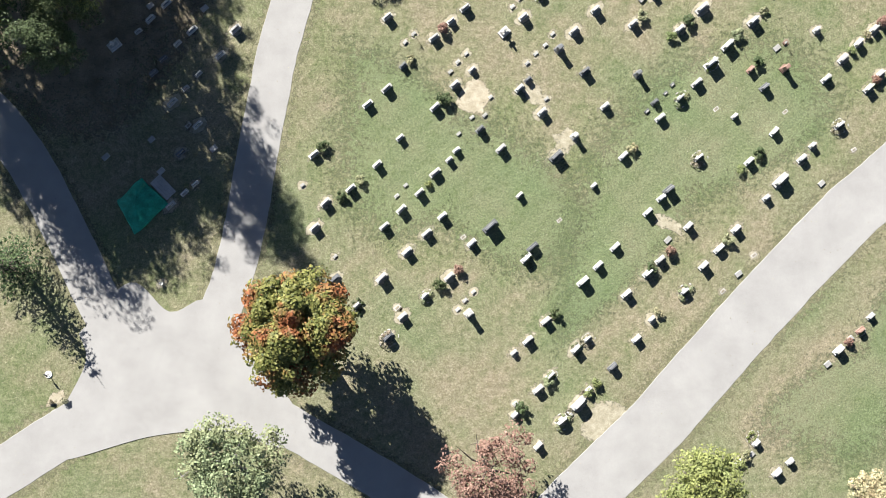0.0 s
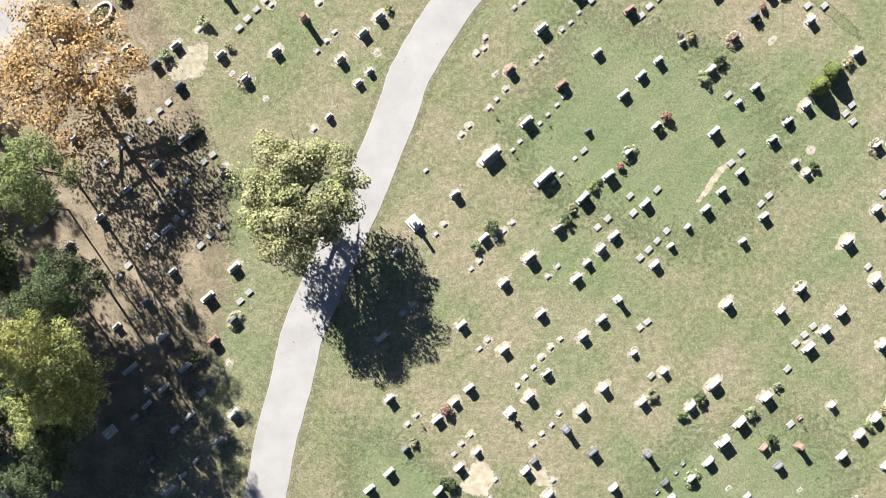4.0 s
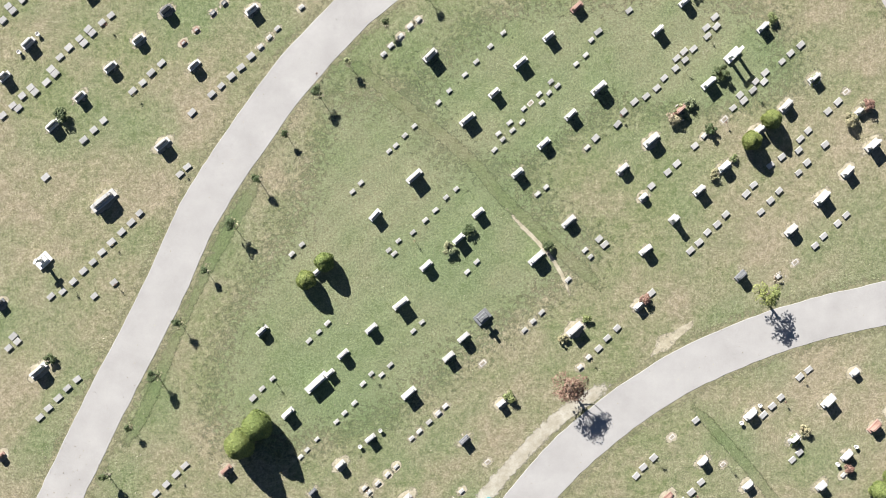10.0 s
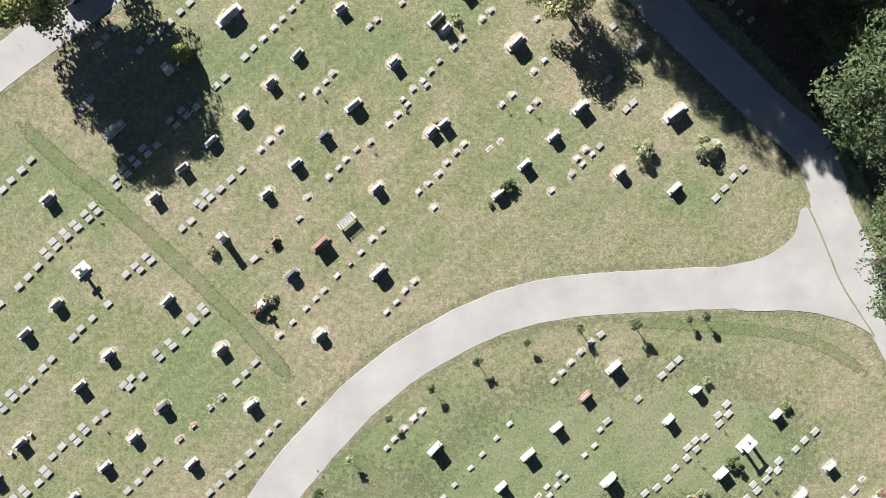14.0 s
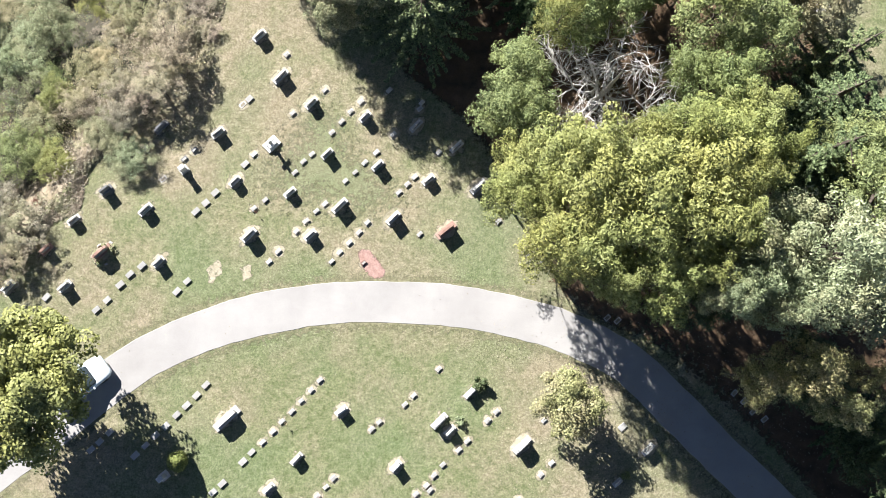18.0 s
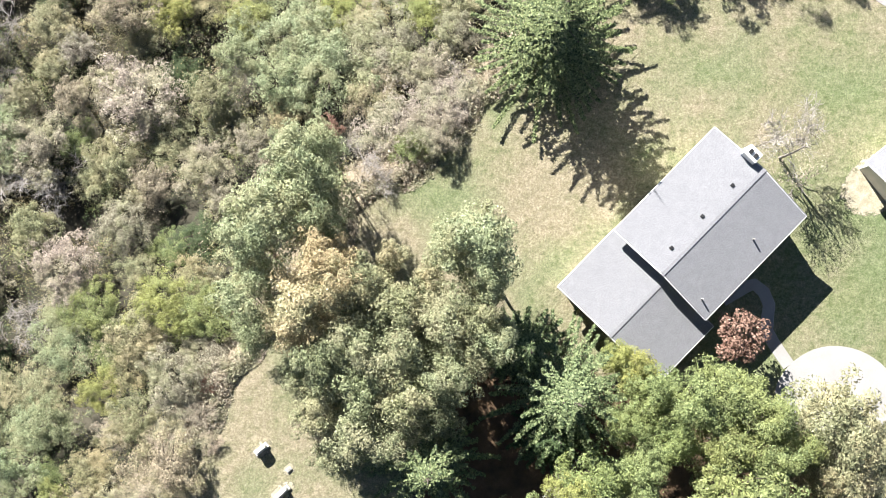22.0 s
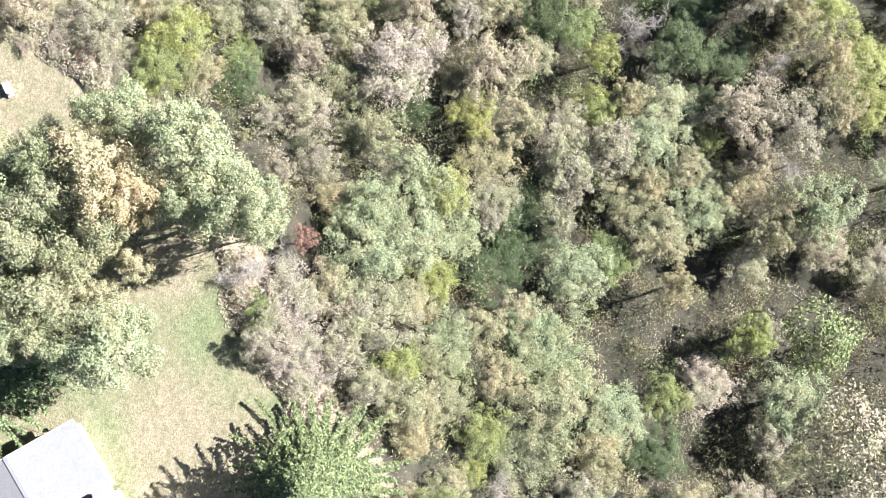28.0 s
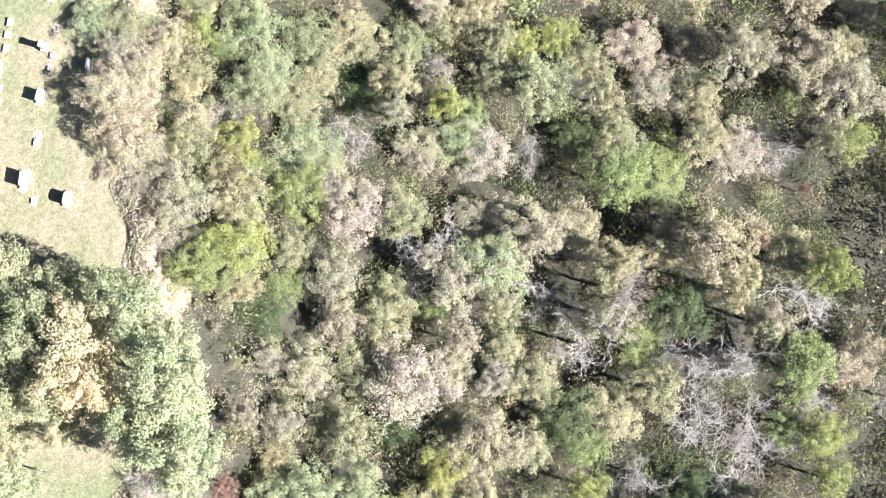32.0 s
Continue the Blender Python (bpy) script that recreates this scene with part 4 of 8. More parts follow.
lay([
    (20.89, 45.01, "Sb"), (22.05, 52.38, "Mo"), (23.33, 48.65, "M"), (24.74, 45.28, "Mro"), (25.22, 50.95, "So"),
    (25.62, 49.61, "S"), (26.26, 46.89, "Mbd"), (27.42, 48.51, "Mbd"), (27.65, 45.12, "f"), (28.84, 49.52, "L"),
    (30.47, 46.59, "M"), (31.63, 52.15, "M"), (33.58, 49.91, "M"), (34.20, 51.13, "Mb"), (-28.16, 57.02, "Sr"),
    (-25.54, 62.94, "Lb"), (-12.60, 55.90, "Mr"), (-10.08, 61.52, "m"), (-9.35, 62.21, "m"), (-8.30, 59.80, "M"),
    (-7.43, 56.73, "m"), (-6.98, 57.22, "m"), (-6.60, 54.29, "Sd"), (-6.29, 57.95, "m"), (-6.28, 61.92, "X"),
    (-5.37, 62.56, "S"), (-4.92, 59.16, "m"), (-4.66, 56.17, "M"), (-4.35, 59.77, "m"), (-3.66, 60.46, "m"),
    (-3.05, 61.80, "m"), (-2.99, 54.50, "m"), (-2.67, 54.21, "m"), (-2.56, 57.98, "Mu"), (-2.48, 62.49, "m"),
    (-2.06, 54.82, "m"), (-1.75, 62.41, "m"), (-1.37, 55.43, "m"), (-0.76, 55.99, "m"), (0.15, 61.12, "L"),
])
lay([
    (0.34, 57.94, "m"), (0.87, 58.43, "m"), (1.56, 59.07, "m"), (2.21, 59.68, "m"), (2.70, 60.17, "m"),
    (3.81, 54.20, "m"), (4.02, 57.81, "Md"), (5.65, 56.22, "f"), (6.62, 60.33, "Sb"), (12.20, 62.81, "m"),
    (18.67, 57.83, "f"), (20.82, 56.16, "M"), (22.27, 55.87, "f"), (23.99, 54.41, "M"), (24.23, 59.41, "Mu"),
    (27.29, 57.66, "Mbo"), (29.19, 54.31, "M"), (29.75, 60.29, "L"), (30.82, 55.03, "mb"), (31.05, 56.43, "Mu"),
    (31.67, 62.28, "S"), (33.04, 58.46, "Mr"), (34.41, 59.69, "M"), (-28.18, 67.59, "Sd"), (-25.20, 70.55, "C"),
    (-10.06, 65.57, "Mo"), (-7.97, 70.90, "m"), (-7.26, 71.56, "m"), (-6.80, 64.84, "m"), (-6.20, 69.65, "S"),
    (-6.11, 65.45, "m"), (-5.51, 66.06, "m"), (-4.43, 63.88, "M"), (-2.46, 65.66, "M"), (-1.20, 71.13, "m"),
    (-1.14, 63.10, "m"), (-0.81, 70.89, "m"), (-0.52, 71.79, "m"), (-0.39, 67.39, "L"), (0.49, 65.46, "m"),
])
lay([
    (1.10, 66.07, "m"), (1.42, 70.04, "M"), (2.95, 63.64, "M"), (3.71, 71.89, "M*"), (4.00, 64.98, "M"),
    (4.30, 69.58, "m"), (4.97, 70.28, "m"), (5.35, 66.40, "cd"), (5.35, 63.14, "f"), (8.30, 65.46, "m"),
    (8.91, 66.08, "m"), (9.19, 70.54, "Lb"), (9.52, 66.69, "m"), (11.40, 68.98, "m"), (11.83, 65.50, "L*"),
    (12.61, 71.05, "m"), (12.82, 63.51, "m"), (13.00, 70.58, "m"), (16.34, 67.12, "Sb"), (16.89, 71.04, "M"),
    (23.61, 69.19, "Md"), (26.33, 69.11, "mo"), (27.54, 70.09, "f"), (-24.49, 79.97, "Mb"), (-21.00, 74.70, "X"),
    (-16.93, 78.62, "L"), (-3.71, 75.25, "m"), (-3.12, 75.87, "m"), (-2.14, 73.60, "M"), (-1.13, 78.09, "m"),
    (-0.66, 78.48, "m"), (-0.02, 79.18, "m"), (0.50, 72.37, "m"), (0.62, 76.31, "L"), (0.65, 79.84, "m"),
    (1.38, 73.23, "m"), (2.09, 73.93, "m"), (2.85, 74.82, "m"), (3.56, 75.41, "m"), (4.38, 80.31, "L"),
])
lay([
    (5.10, 73.72, "M"), (6.27, 78.14, "m"), (6.56, 79.28, "m"), (6.87, 78.88, "m"), (7.36, 80.06, "m"),
    (7.55, 79.51, "m"), (7.88, 76.51, "M"), (8.23, 80.10, "m"), (9.29, 75.03, "m"), (9.75, 78.58, "M"),
    (9.89, 75.50, "m"), (11.47, 73.06, "M"), (11.66, 80.60, "M"), (12.81, 78.28, "m"), (15.30, 76.76, "M"),
    (16.76, 74.77, "S"), (17.37, 78.78, "L"), (18.90, 73.18, "T"), (19.38, 80.86, "Mrob"), (20.71, 75.21, "M"),
    (21.14, 79.08, "mb"), (22.51, 76.88, "M*"), (22.59, 80.25, "f"), (24.83, 79.35, "L"), (27.23, 72.38, "M"),
    (29.44, 74.65, "L"), (31.28, 76.52, "M"), (32.18, 80.76, "S*"), (33.08, 78.37, "L"), (-27.82, 83.37, "M"),
    (-26.15, 85.69, "Mu"), (-22.63, 81.97, "M"), (-22.20, 89.48, "M"), (-20.50, 84.02, "M"), (-18.56, 85.95, "M"),
    (-16.61, 87.97, "Mrd"), (-15.47, 85.74, "mr"), (-14.70, 84.13, "M"), (-14.56, 86.64, "mr"), (-13.39, 87.81, "md"),
])
lay([
    (-12.60, 88.51, "md"), (-10.67, 88.01, "M"), (-10.09, 85.43, "m"), (-9.46, 86.10, "m"), (-8.90, 86.72, "m"),
    (-7.21, 88.21, "m"), (-1.47, 84.90, "m"), (-0.95, 85.49, "m"), (-0.27, 86.16, "m"), (0.40, 86.86, "m"),
    (1.00, 87.33, "m"), (1.79, 84.80, "L"), (2.36, 81.49, "m"), (3.12, 82.31, "m"), (4.23, 83.44, "m"),
    (5.03, 84.35, "m"), (6.03, 85.44, "m"), (6.28, 82.14, "M"), (6.95, 86.39, "m"), (8.15, 84.28, "L"),
    (8.36, 81.04, "m"), (8.84, 81.43, "f"), (9.44, 82.06, "m"), (9.63, 81.47, "m"), (10.03, 89.26, "m"),
    (10.14, 86.12, "M"), (10.15, 82.14, "m"), (10.28, 82.93, "m"), (10.63, 89.85, "m"), (10.75, 82.64, "m"),
    (12.08, 84.18, "m"), (12.14, 88.20, "Mr"), (12.76, 84.81, "m"), (13.17, 85.87, "m"), (13.65, 82.47, "L"),
    (17.86, 86.51, "M"), (19.79, 88.55, "Mb"), (21.46, 82.81, "Lb"), (23.17, 84.77, "A"), (25.34, 86.74, "Mb"),
])
lay([
    (26.95, 81.19, "M"), (28.97, 83.15, "Mo"), (31.31, 82.17, "f"), (-25.84, 93.08, "M"), (-23.71, 95.02, "M"),
    (-22.04, 97.30, "C"), (-20.26, 91.57, "M"), (-16.25, 95.19, "M"), (-12.70, 91.85, "M"), (-9.84, 94.78, "c*"),
    (-8.66, 92.70, "m"), (-7.85, 96.82, "Md"), (-7.79, 93.56, "m"), (-6.88, 94.47, "m"), (-6.21, 95.13, "m"),
    (-5.96, 92.69, "M"), (-5.84, 98.89, "Lr"), (-5.60, 95.73, "m"), (-4.75, 96.68, "m"), (-3.86, 97.51, "mr"),
    (-3.08, 98.27, "m"), (-1.93, 96.92, "L"), (-1.38, 94.17, "m"), (-0.71, 94.84, "m"), (-0.11, 95.61, "m"),
    (0.55, 96.22, "m"), (11.23, 90.52, "m"), (11.95, 91.23, "m"), (12.63, 91.90, "m"), (14.13, 90.15, "L"),
    (-24.28, 102.19, "M"), (-19.79, 106.79, "X"), (-17.11, 102.21, "M"), (-15.21, 104.18, "M"), (-13.22, 106.00, "M"),
    (-12.46, 99.37, "Q"), (-11.18, 107.90, "M"), (-9.85, 105.38, "m"), (-9.52, 102.39, "M"), (-9.23, 105.99, "m"),
])
lay([
    (-8.98, 99.13, "Sro"), (-8.57, 106.72, "m"), (-7.51, 104.40, "M"), (-7.28, 100.64, "m"), (-6.69, 102.10, "m"),
    (-5.54, 106.30, "Md"), (-5.22, 103.43, "m"), (-4.55, 104.08, "m"), (-4.05, 104.65, "m"), (-4.02, 100.40, "K"),
    (-3.31, 105.34, "m"), (-2.41, 105.80, "m"), (-2.30, 99.15, "m"), (-1.98, 102.68, "M"), (-1.64, 99.79, "m"),
    (-1.05, 107.06, "m"), (-0.46, 107.72, "m"), (0.91, 102.39, "m"), (1.61, 102.96, "m"), (1.84, 106.57, "M"),
    (1.97, 101.29, "m"), (2.32, 103.61, "m"), (2.62, 107.06, "M"), (2.87, 104.38, "m"), (3.50, 105.07, "m"),
    (4.09, 105.65, "m"), (5.83, 105.32, "f"), (6.41, 102.19, "Mb"), (6.58, 105.82, "f"), (8.19, 104.18, "M"),
    (10.07, 102.35, "m"), (10.24, 106.13, "M"), (11.53, 103.50, "m"), (11.87, 104.55, "m"), (12.25, 104.16, "m"),
    (12.46, 105.17, "m"), (12.93, 104.85, "m"), (14.79, 103.63, "M"), (18.59, 102.42, "M"), (18.75, 107.66, "X"),
])
lay([
    (21.39, 105.31, "Mo"), (32.14, 104.55, "f"), (-16.08, 110.89, "Q"), (-11.96, 114.63, "X"), (-9.59, 113.04, "m"),
    (-9.18, 110.00, "M"), (-8.89, 113.74, "m"), (-8.30, 114.40, "m"), (-7.64, 115.05, "m"), (-7.33, 111.91, "M"),
    (-7.02, 115.75, "m"), (-7.01, 109.06, "m"), (-6.35, 116.45, "m"), (-5.96, 109.40, "m"), (-5.38, 110.02, "m"),
    (-4.87, 110.60, "m"), (-4.34, 115.07, "M"), (-3.52, 108.39, "L"), (-2.32, 113.81, "m"), (-1.81, 114.27, "m"),
    (-0.72, 111.35, "M"), (-0.13, 108.76, "m"), (-0.09, 115.43, "m"), (0.21, 108.41, "m"), (0.50, 116.02, "m"),
    (0.61, 109.46, "m"), (1.32, 110.03, "m"), (1.55, 109.72, "m"), (1.83, 110.69, "m"), (2.22, 114.31, "L"),
    (2.42, 111.39, "m"), (2.91, 113.66, "Mb"), (3.49, 112.36, "m"), (4.08, 112.94, "m"), (4.30, 116.18, "Mb"),
    (5.46, 114.30, "m"), (6.06, 114.88, "m"), (6.74, 108.35, "m"), (7.45, 109.00, "m"), (7.74, 112.64, "L"),
])
lay([
    (8.68, 108.02, "m"), (9.00, 110.63, "m"), (9.16, 108.52, "m"), (9.25, 114.27, "m"), (9.72, 111.41, "m"),
    (12.13, 108.12, "L"), (14.14, 110.07, "Sb"), (16.24, 112.27, "M"), (22.21, 115.96, "f"), (22.84, 115.40, "f"),
    (23.45, 114.68, "f"), (24.23, 114.17, "f"), (30.16, 111.04, "f"), (-26.44, 123.55, "M"), (-22.71, 123.52, "M"),
    (-20.28, 125.78, "Lro"), (-16.53, 125.12, "M"), (-9.15, 125.08, "m"), (-8.54, 125.77, "m"), (-5.77, 117.11, "m"),
    (-4.96, 125.06, "m"), (-4.42, 125.67, "m"), (-2.82, 124.97, "mr"), (2.20, 117.77, "m"), (8.34, 125.40, "m"),
    (9.26, 125.09, "m"), (13.64, 121.11, "f"), (14.34, 120.91, "f"), (-23.96, 126.00, "Mr"), (-22.18, 127.97, "M"),
    (-20.05, 129.98, "Md"), (-17.63, 132.68, "S"), (-17.41, 128.63, "M"), (-16.37, 134.20, "Md"), (-16.25, 130.70, "f"),
    (-14.85, 132.05, "md"), (-14.85, 131.31, "T"), (-14.17, 132.66, "md"), (-12.58, 133.80, "M"), (-11.44, 130.52, "M"),
])
lay([
    (-10.49, 126.87, "L"), (-10.17, 128.67, "m"), (-10.16, 132.34, "m"), (-9.41, 129.24, "m"), (-8.97, 133.02, "C"),
    (-7.76, 129.74, "M"), (-7.41, 131.09, "m"), (-7.31, 127.11, "m"), (-6.84, 131.83, "m"), (-6.66, 127.80, "m"),
    (-6.40, 126.85, "M"), (-6.26, 132.33, "m"), (-5.97, 128.46, "m"), (-5.40, 128.96, "m"), (-5.24, 132.35, "M"),
    (-4.91, 133.80, "m"), (-4.41, 128.83, "L"), (-4.25, 134.54, "m"), (-4.01, 130.50, "m"), (-3.77, 126.32, "m"),
    (-3.35, 131.08, "m"), (-3.11, 127.01, "m"), (-2.70, 131.74, "m"), (-2.66, 134.86, "M"), (-2.53, 127.67, "m"),
    (-1.92, 132.43, "m"), (-1.84, 131.53, "M"), (-0.80, 127.97, "L"), (-0.76, 133.68, "m"), (-0.40, 129.71, "m"),
    (0.18, 130.25, "m"), (0.68, 130.75, "m"), (0.79, 134.24, "M"), (0.99, 126.87, "m"), (1.60, 130.55, "M"),
    (2.32, 132.42, "m"), (2.75, 127.11, "Lr"), (3.54, 132.79, "M"), (4.97, 130.07, "L"), (6.32, 127.70, "m"),
])
lay([
    (7.50, 128.98, "f"), (-10.93, 135.74, "f"), (-9.79, 140.44, "M"), (-8.35, 137.62, "L"), (-7.95, 139.15, "m"),
    (-7.55, 135.13, "m"), (-6.29, 135.80, "M"), (-5.38, 136.70, "m"), (-3.63, 135.24, "m"), (-2.94, 135.90, "m"),
    (-1.02, 136.68, "m"), (1.06, 135.41, "m"), (1.19, 135.82, "m"),
])

FAR_MARKERS = []
FAR_MARKERS += [
    (26.54, -13.81), (25.64, -0.25), (32.40, -7.06), (34.14, -5.16), (-21.44, 8.40), (-17.40, 7.37), (20.29, 2.30), (32.03, 6.57),
    (-18.11, 9.70), (-13.56, 9.05), (28.68, 16.82), (-18.24, 19.62), (-14.26, 19.45), (-11.51, 26.05), (-10.89, 26.71), (17.62, 23.96),
    (18.17, 24.38), (18.42, 20.43), (28.47, 20.87), (29.13, 22.74), (29.77, 23.36), (30.41, 23.98), (-26.39, 31.37), (-25.58, 31.98),
    (-24.97, 32.59), (-20.28, 27.86), (-19.59, 28.67), (-18.17, 30.03), (-17.64, 30.72), (-17.35, 33.19), (-16.37, 34.02), (-16.13, 32.04),
    (-15.60, 32.49), (-15.47, 34.80), (-14.37, 30.10), (-13.67, 30.84), (-12.94, 31.53), (14.56, 31.33), (15.31, 31.96), (16.96, 33.62),
    (17.20, 32.37), (17.67, 29.08), (18.30, 29.66), (18.94, 30.32), (18.97, 34.07), (19.65, 31.03), (26.65, 33.01), (27.24, 33.60),
]
FAR_MARKERS += [
    (34.56, 28.35), (35.82, 33.71), (-24.47, 40.22), (-23.69, 40.83), (-23.04, 41.54), (-22.35, 42.20), (-21.94, 42.82), (-21.32, 36.09),
    (-21.13, 43.53), (-20.10, 37.32), (-19.69, 41.66), (-19.48, 37.94), (-18.05, 39.18), (-17.36, 39.93), (-16.71, 40.51), (-14.16, 36.16),
    (-13.51, 36.70), (13.56, 36.96), (24.30, 41.07), (24.45, 36.03), (25.22, 36.79), (33.03, 39.68), (33.50, 40.31), (33.57, 39.05),
    (-25.07, 45.31), (-18.88, 52.92), (-18.16, 53.65), (-15.28, 49.61), (-14.88, 49.28), (-14.68, 50.29), (-14.28, 49.89), (-13.99, 50.97),
    (-13.35, 51.70), (-12.35, 51.98), (-11.66, 52.50), (-11.59, 45.96), (-10.99, 46.65), (-10.34, 47.33), (13.53, 52.55), (14.19, 53.15),
    (14.24, 48.03), (14.85, 48.76), (15.47, 49.37), (16.09, 50.10), (16.83, 50.79), (17.44, 51.27), (17.91, 46.92), (18.52, 47.61),
]
FAR_MARKERS += [
    (19.22, 48.25), (19.38, 53.34), (19.88, 48.94), (20.00, 53.95), (20.50, 49.55), (21.20, 50.16), (21.90, 50.77), (22.44, 51.58),
    (23.27, 52.27), (23.68, 52.68), (26.13, 50.26), (30.30, 47.68), (31.54, 47.67), (-25.48, 59.67), (-24.88, 60.31), (-24.21, 61.00),
    (-23.57, 61.68), (-22.89, 62.29), (-17.48, 54.33), (-16.76, 54.93), (-16.08, 55.62), (-15.47, 56.22), (-10.72, 60.87), (16.12, 55.14),
    (16.61, 55.75), (17.35, 56.41), (20.36, 59.01), (20.70, 54.65), (25.17, 59.34), (25.79, 59.95), (26.41, 60.56), (27.20, 56.14),
    (27.70, 56.67), (27.78, 62.00), (28.40, 62.49), (-27.60, 64.51), (-27.28, 65.31), (-27.00, 64.95), (-24.69, 68.07), (-23.88, 68.40),
    (-23.14, 69.09), (-22.44, 69.82), (-21.78, 70.44), (-21.69, 68.07), (-21.16, 71.13), (-20.49, 71.82), (-20.32, 69.01), (13.51, 64.12),
]
FAR_MARKERS += [
    (13.61, 71.83), (14.00, 71.43), (14.13, 64.86), (14.83, 65.55), (17.30, 68.01), (20.08, 70.97), (20.69, 71.55), (28.96, 71.26),
    (29.57, 71.93), (-27.98, 80.67), (-25.03, 76.36), (-22.38, 78.95), (-21.68, 79.64), (-21.02, 80.30), (-19.79, 72.52), (-19.13, 73.18),
    (-18.54, 73.83), (-15.73, 76.54), (-15.22, 77.04), (-14.88, 80.84), (13.41, 78.95), (14.97, 79.92), (15.42, 80.79), (17.35, 75.55),
    (18.51, 76.52), (19.16, 77.11), (20.45, 78.37), (21.29, 72.26), (21.98, 72.81), (22.59, 73.51), (24.08, 74.96), (24.61, 75.59),
    (25.11, 73.68), (25.80, 74.47), (25.83, 76.97), (26.41, 75.14), (26.64, 77.56), (27.82, 76.44), (27.84, 78.02), (27.97, 78.82),
    (28.43, 77.15), (28.54, 79.41), (29.73, 78.41), (29.97, 80.79), (30.59, 72.83), (31.20, 73.42), (-27.94, 87.31), (-27.55, 88.28),
]
FAR_MARKERS += [
    (-27.28, 81.37), (-27.24, 87.97), (-26.89, 89.06), (-26.89, 81.17), (-26.62, 82.03), (-26.58, 88.74), (-26.04, 82.61), (-25.92, 89.33),
    (-25.73, 82.29), (-25.34, 89.91), (-24.95, 82.99), (-24.64, 83.89), (-24.33, 83.57), (-24.01, 84.74), (-23.39, 85.40), (-22.65, 86.02),
    (-22.34, 85.71), (-22.06, 86.68), (-21.76, 86.41), (-21.09, 87.15), (-20.47, 87.65), (-19.25, 89.49), (-18.99, 82.36), (-18.83, 89.33),
    (-18.74, 89.92), (-18.29, 82.94), (-17.70, 83.64), (-16.99, 84.30), (-13.51, 82.12), (-12.84, 82.70), (-12.13, 83.37), (-11.62, 89.57),
    (-11.46, 83.99), (-10.76, 84.77), (13.65, 86.46), (15.85, 87.96), (16.18, 81.50), (17.02, 81.88), (17.51, 89.54), (17.78, 82.47),
    (18.31, 83.18), (19.12, 83.85), (19.20, 84.57), (19.73, 85.04), (19.80, 84.44), (20.41, 85.23), (21.34, 86.74), (21.42, 86.14),
]
FAR_MARKERS += [
    (21.95, 87.49), (22.06, 86.81), (23.20, 81.04), (23.69, 81.95), (23.96, 81.55), (24.61, 82.30), (24.82, 82.90), (25.42, 82.89),
    (25.51, 83.53), (26.72, 84.32), (27.33, 84.91), (28.06, 85.50), (30.70, 81.46), (-27.51, 95.04), (-26.23, 96.24), (-25.62, 96.88),
    (-24.98, 97.56), (-24.64, 90.69), (-24.60, 98.62), (-24.26, 98.27), (-24.05, 91.31), (-23.66, 98.91), (-22.61, 92.75), (-22.10, 93.34),
    (-21.32, 94.00), (-20.27, 94.98), (-19.05, 96.97), (-18.44, 97.57), (-18.06, 97.26), (-17.97, 90.07), (-17.72, 98.18), (-17.34, 97.86),
    (-17.06, 91.63), (-16.75, 91.28), (-16.20, 92.34), (-15.89, 92.06), (-15.03, 93.04), (-14.71, 94.02), (-14.44, 93.74), (-14.00, 94.69),
    (-13.73, 94.37), (-11.03, 90.15), (-10.37, 97.92), (-10.36, 90.86), (13.32, 92.41), (18.11, 90.13), (18.67, 90.60), (-27.31, 102.82),
]
FAR_MARKERS += [
    (-26.74, 103.46), (-26.03, 104.14), (-25.42, 104.82), (-23.96, 99.26), (-23.28, 99.90), (-22.98, 99.59), (-22.60, 100.46), (-22.26, 100.19),
    (-21.84, 101.14), (-21.50, 100.79), (-21.27, 101.67), (-20.93, 101.28), (-19.85, 103.49), (-19.63, 102.99), (-19.24, 104.14), (-18.90, 103.82),
    (-18.59, 104.82), (-18.25, 104.51), (-17.87, 105.54), (-17.53, 105.15), (-16.91, 105.76), (-16.03, 107.41), (-15.57, 107.10), (-15.23, 100.06),
    (-14.88, 107.79), (-14.62, 100.55), (-14.23, 101.81), (-13.85, 101.61), (-13.66, 102.45), (-13.31, 102.14), (-12.62, 102.71), (-11.93, 103.40),
    (-11.20, 104.04), (13.45, 105.43), (15.34, 107.95), (21.50, 101.74), (22.11, 102.40), (22.72, 103.17), (23.44, 103.75), (30.80, 106.50),
    (-21.92, 108.36), (-21.35, 108.97), (-20.92, 112.67), (-20.35, 113.20), (-19.70, 113.82), (-18.02, 112.26), (-17.33, 112.91), (-16.68, 113.56),
]
FAR_MARKERS += [
    (-15.99, 114.18), (-15.29, 114.91), (-15.26, 108.10), (-14.64, 115.53), (-14.23, 108.36), (-13.98, 116.19), (-13.36, 116.88), (-12.88, 109.78),
    (-12.26, 110.35), (-10.90, 111.77), (-10.32, 112.39), (14.54, 113.76), (15.82, 108.41), (-23.95, 122.81), (-20.64, 121.95), (-19.93, 122.59),
    (-19.07, 123.61), (-18.43, 124.30), (-17.64, 124.87), (-15.30, 123.13), (-14.62, 123.81), (-14.05, 128.49), (-13.40, 129.07), (-12.76, 129.76),
    (-10.77, 131.68), (-10.48, 136.12),
]


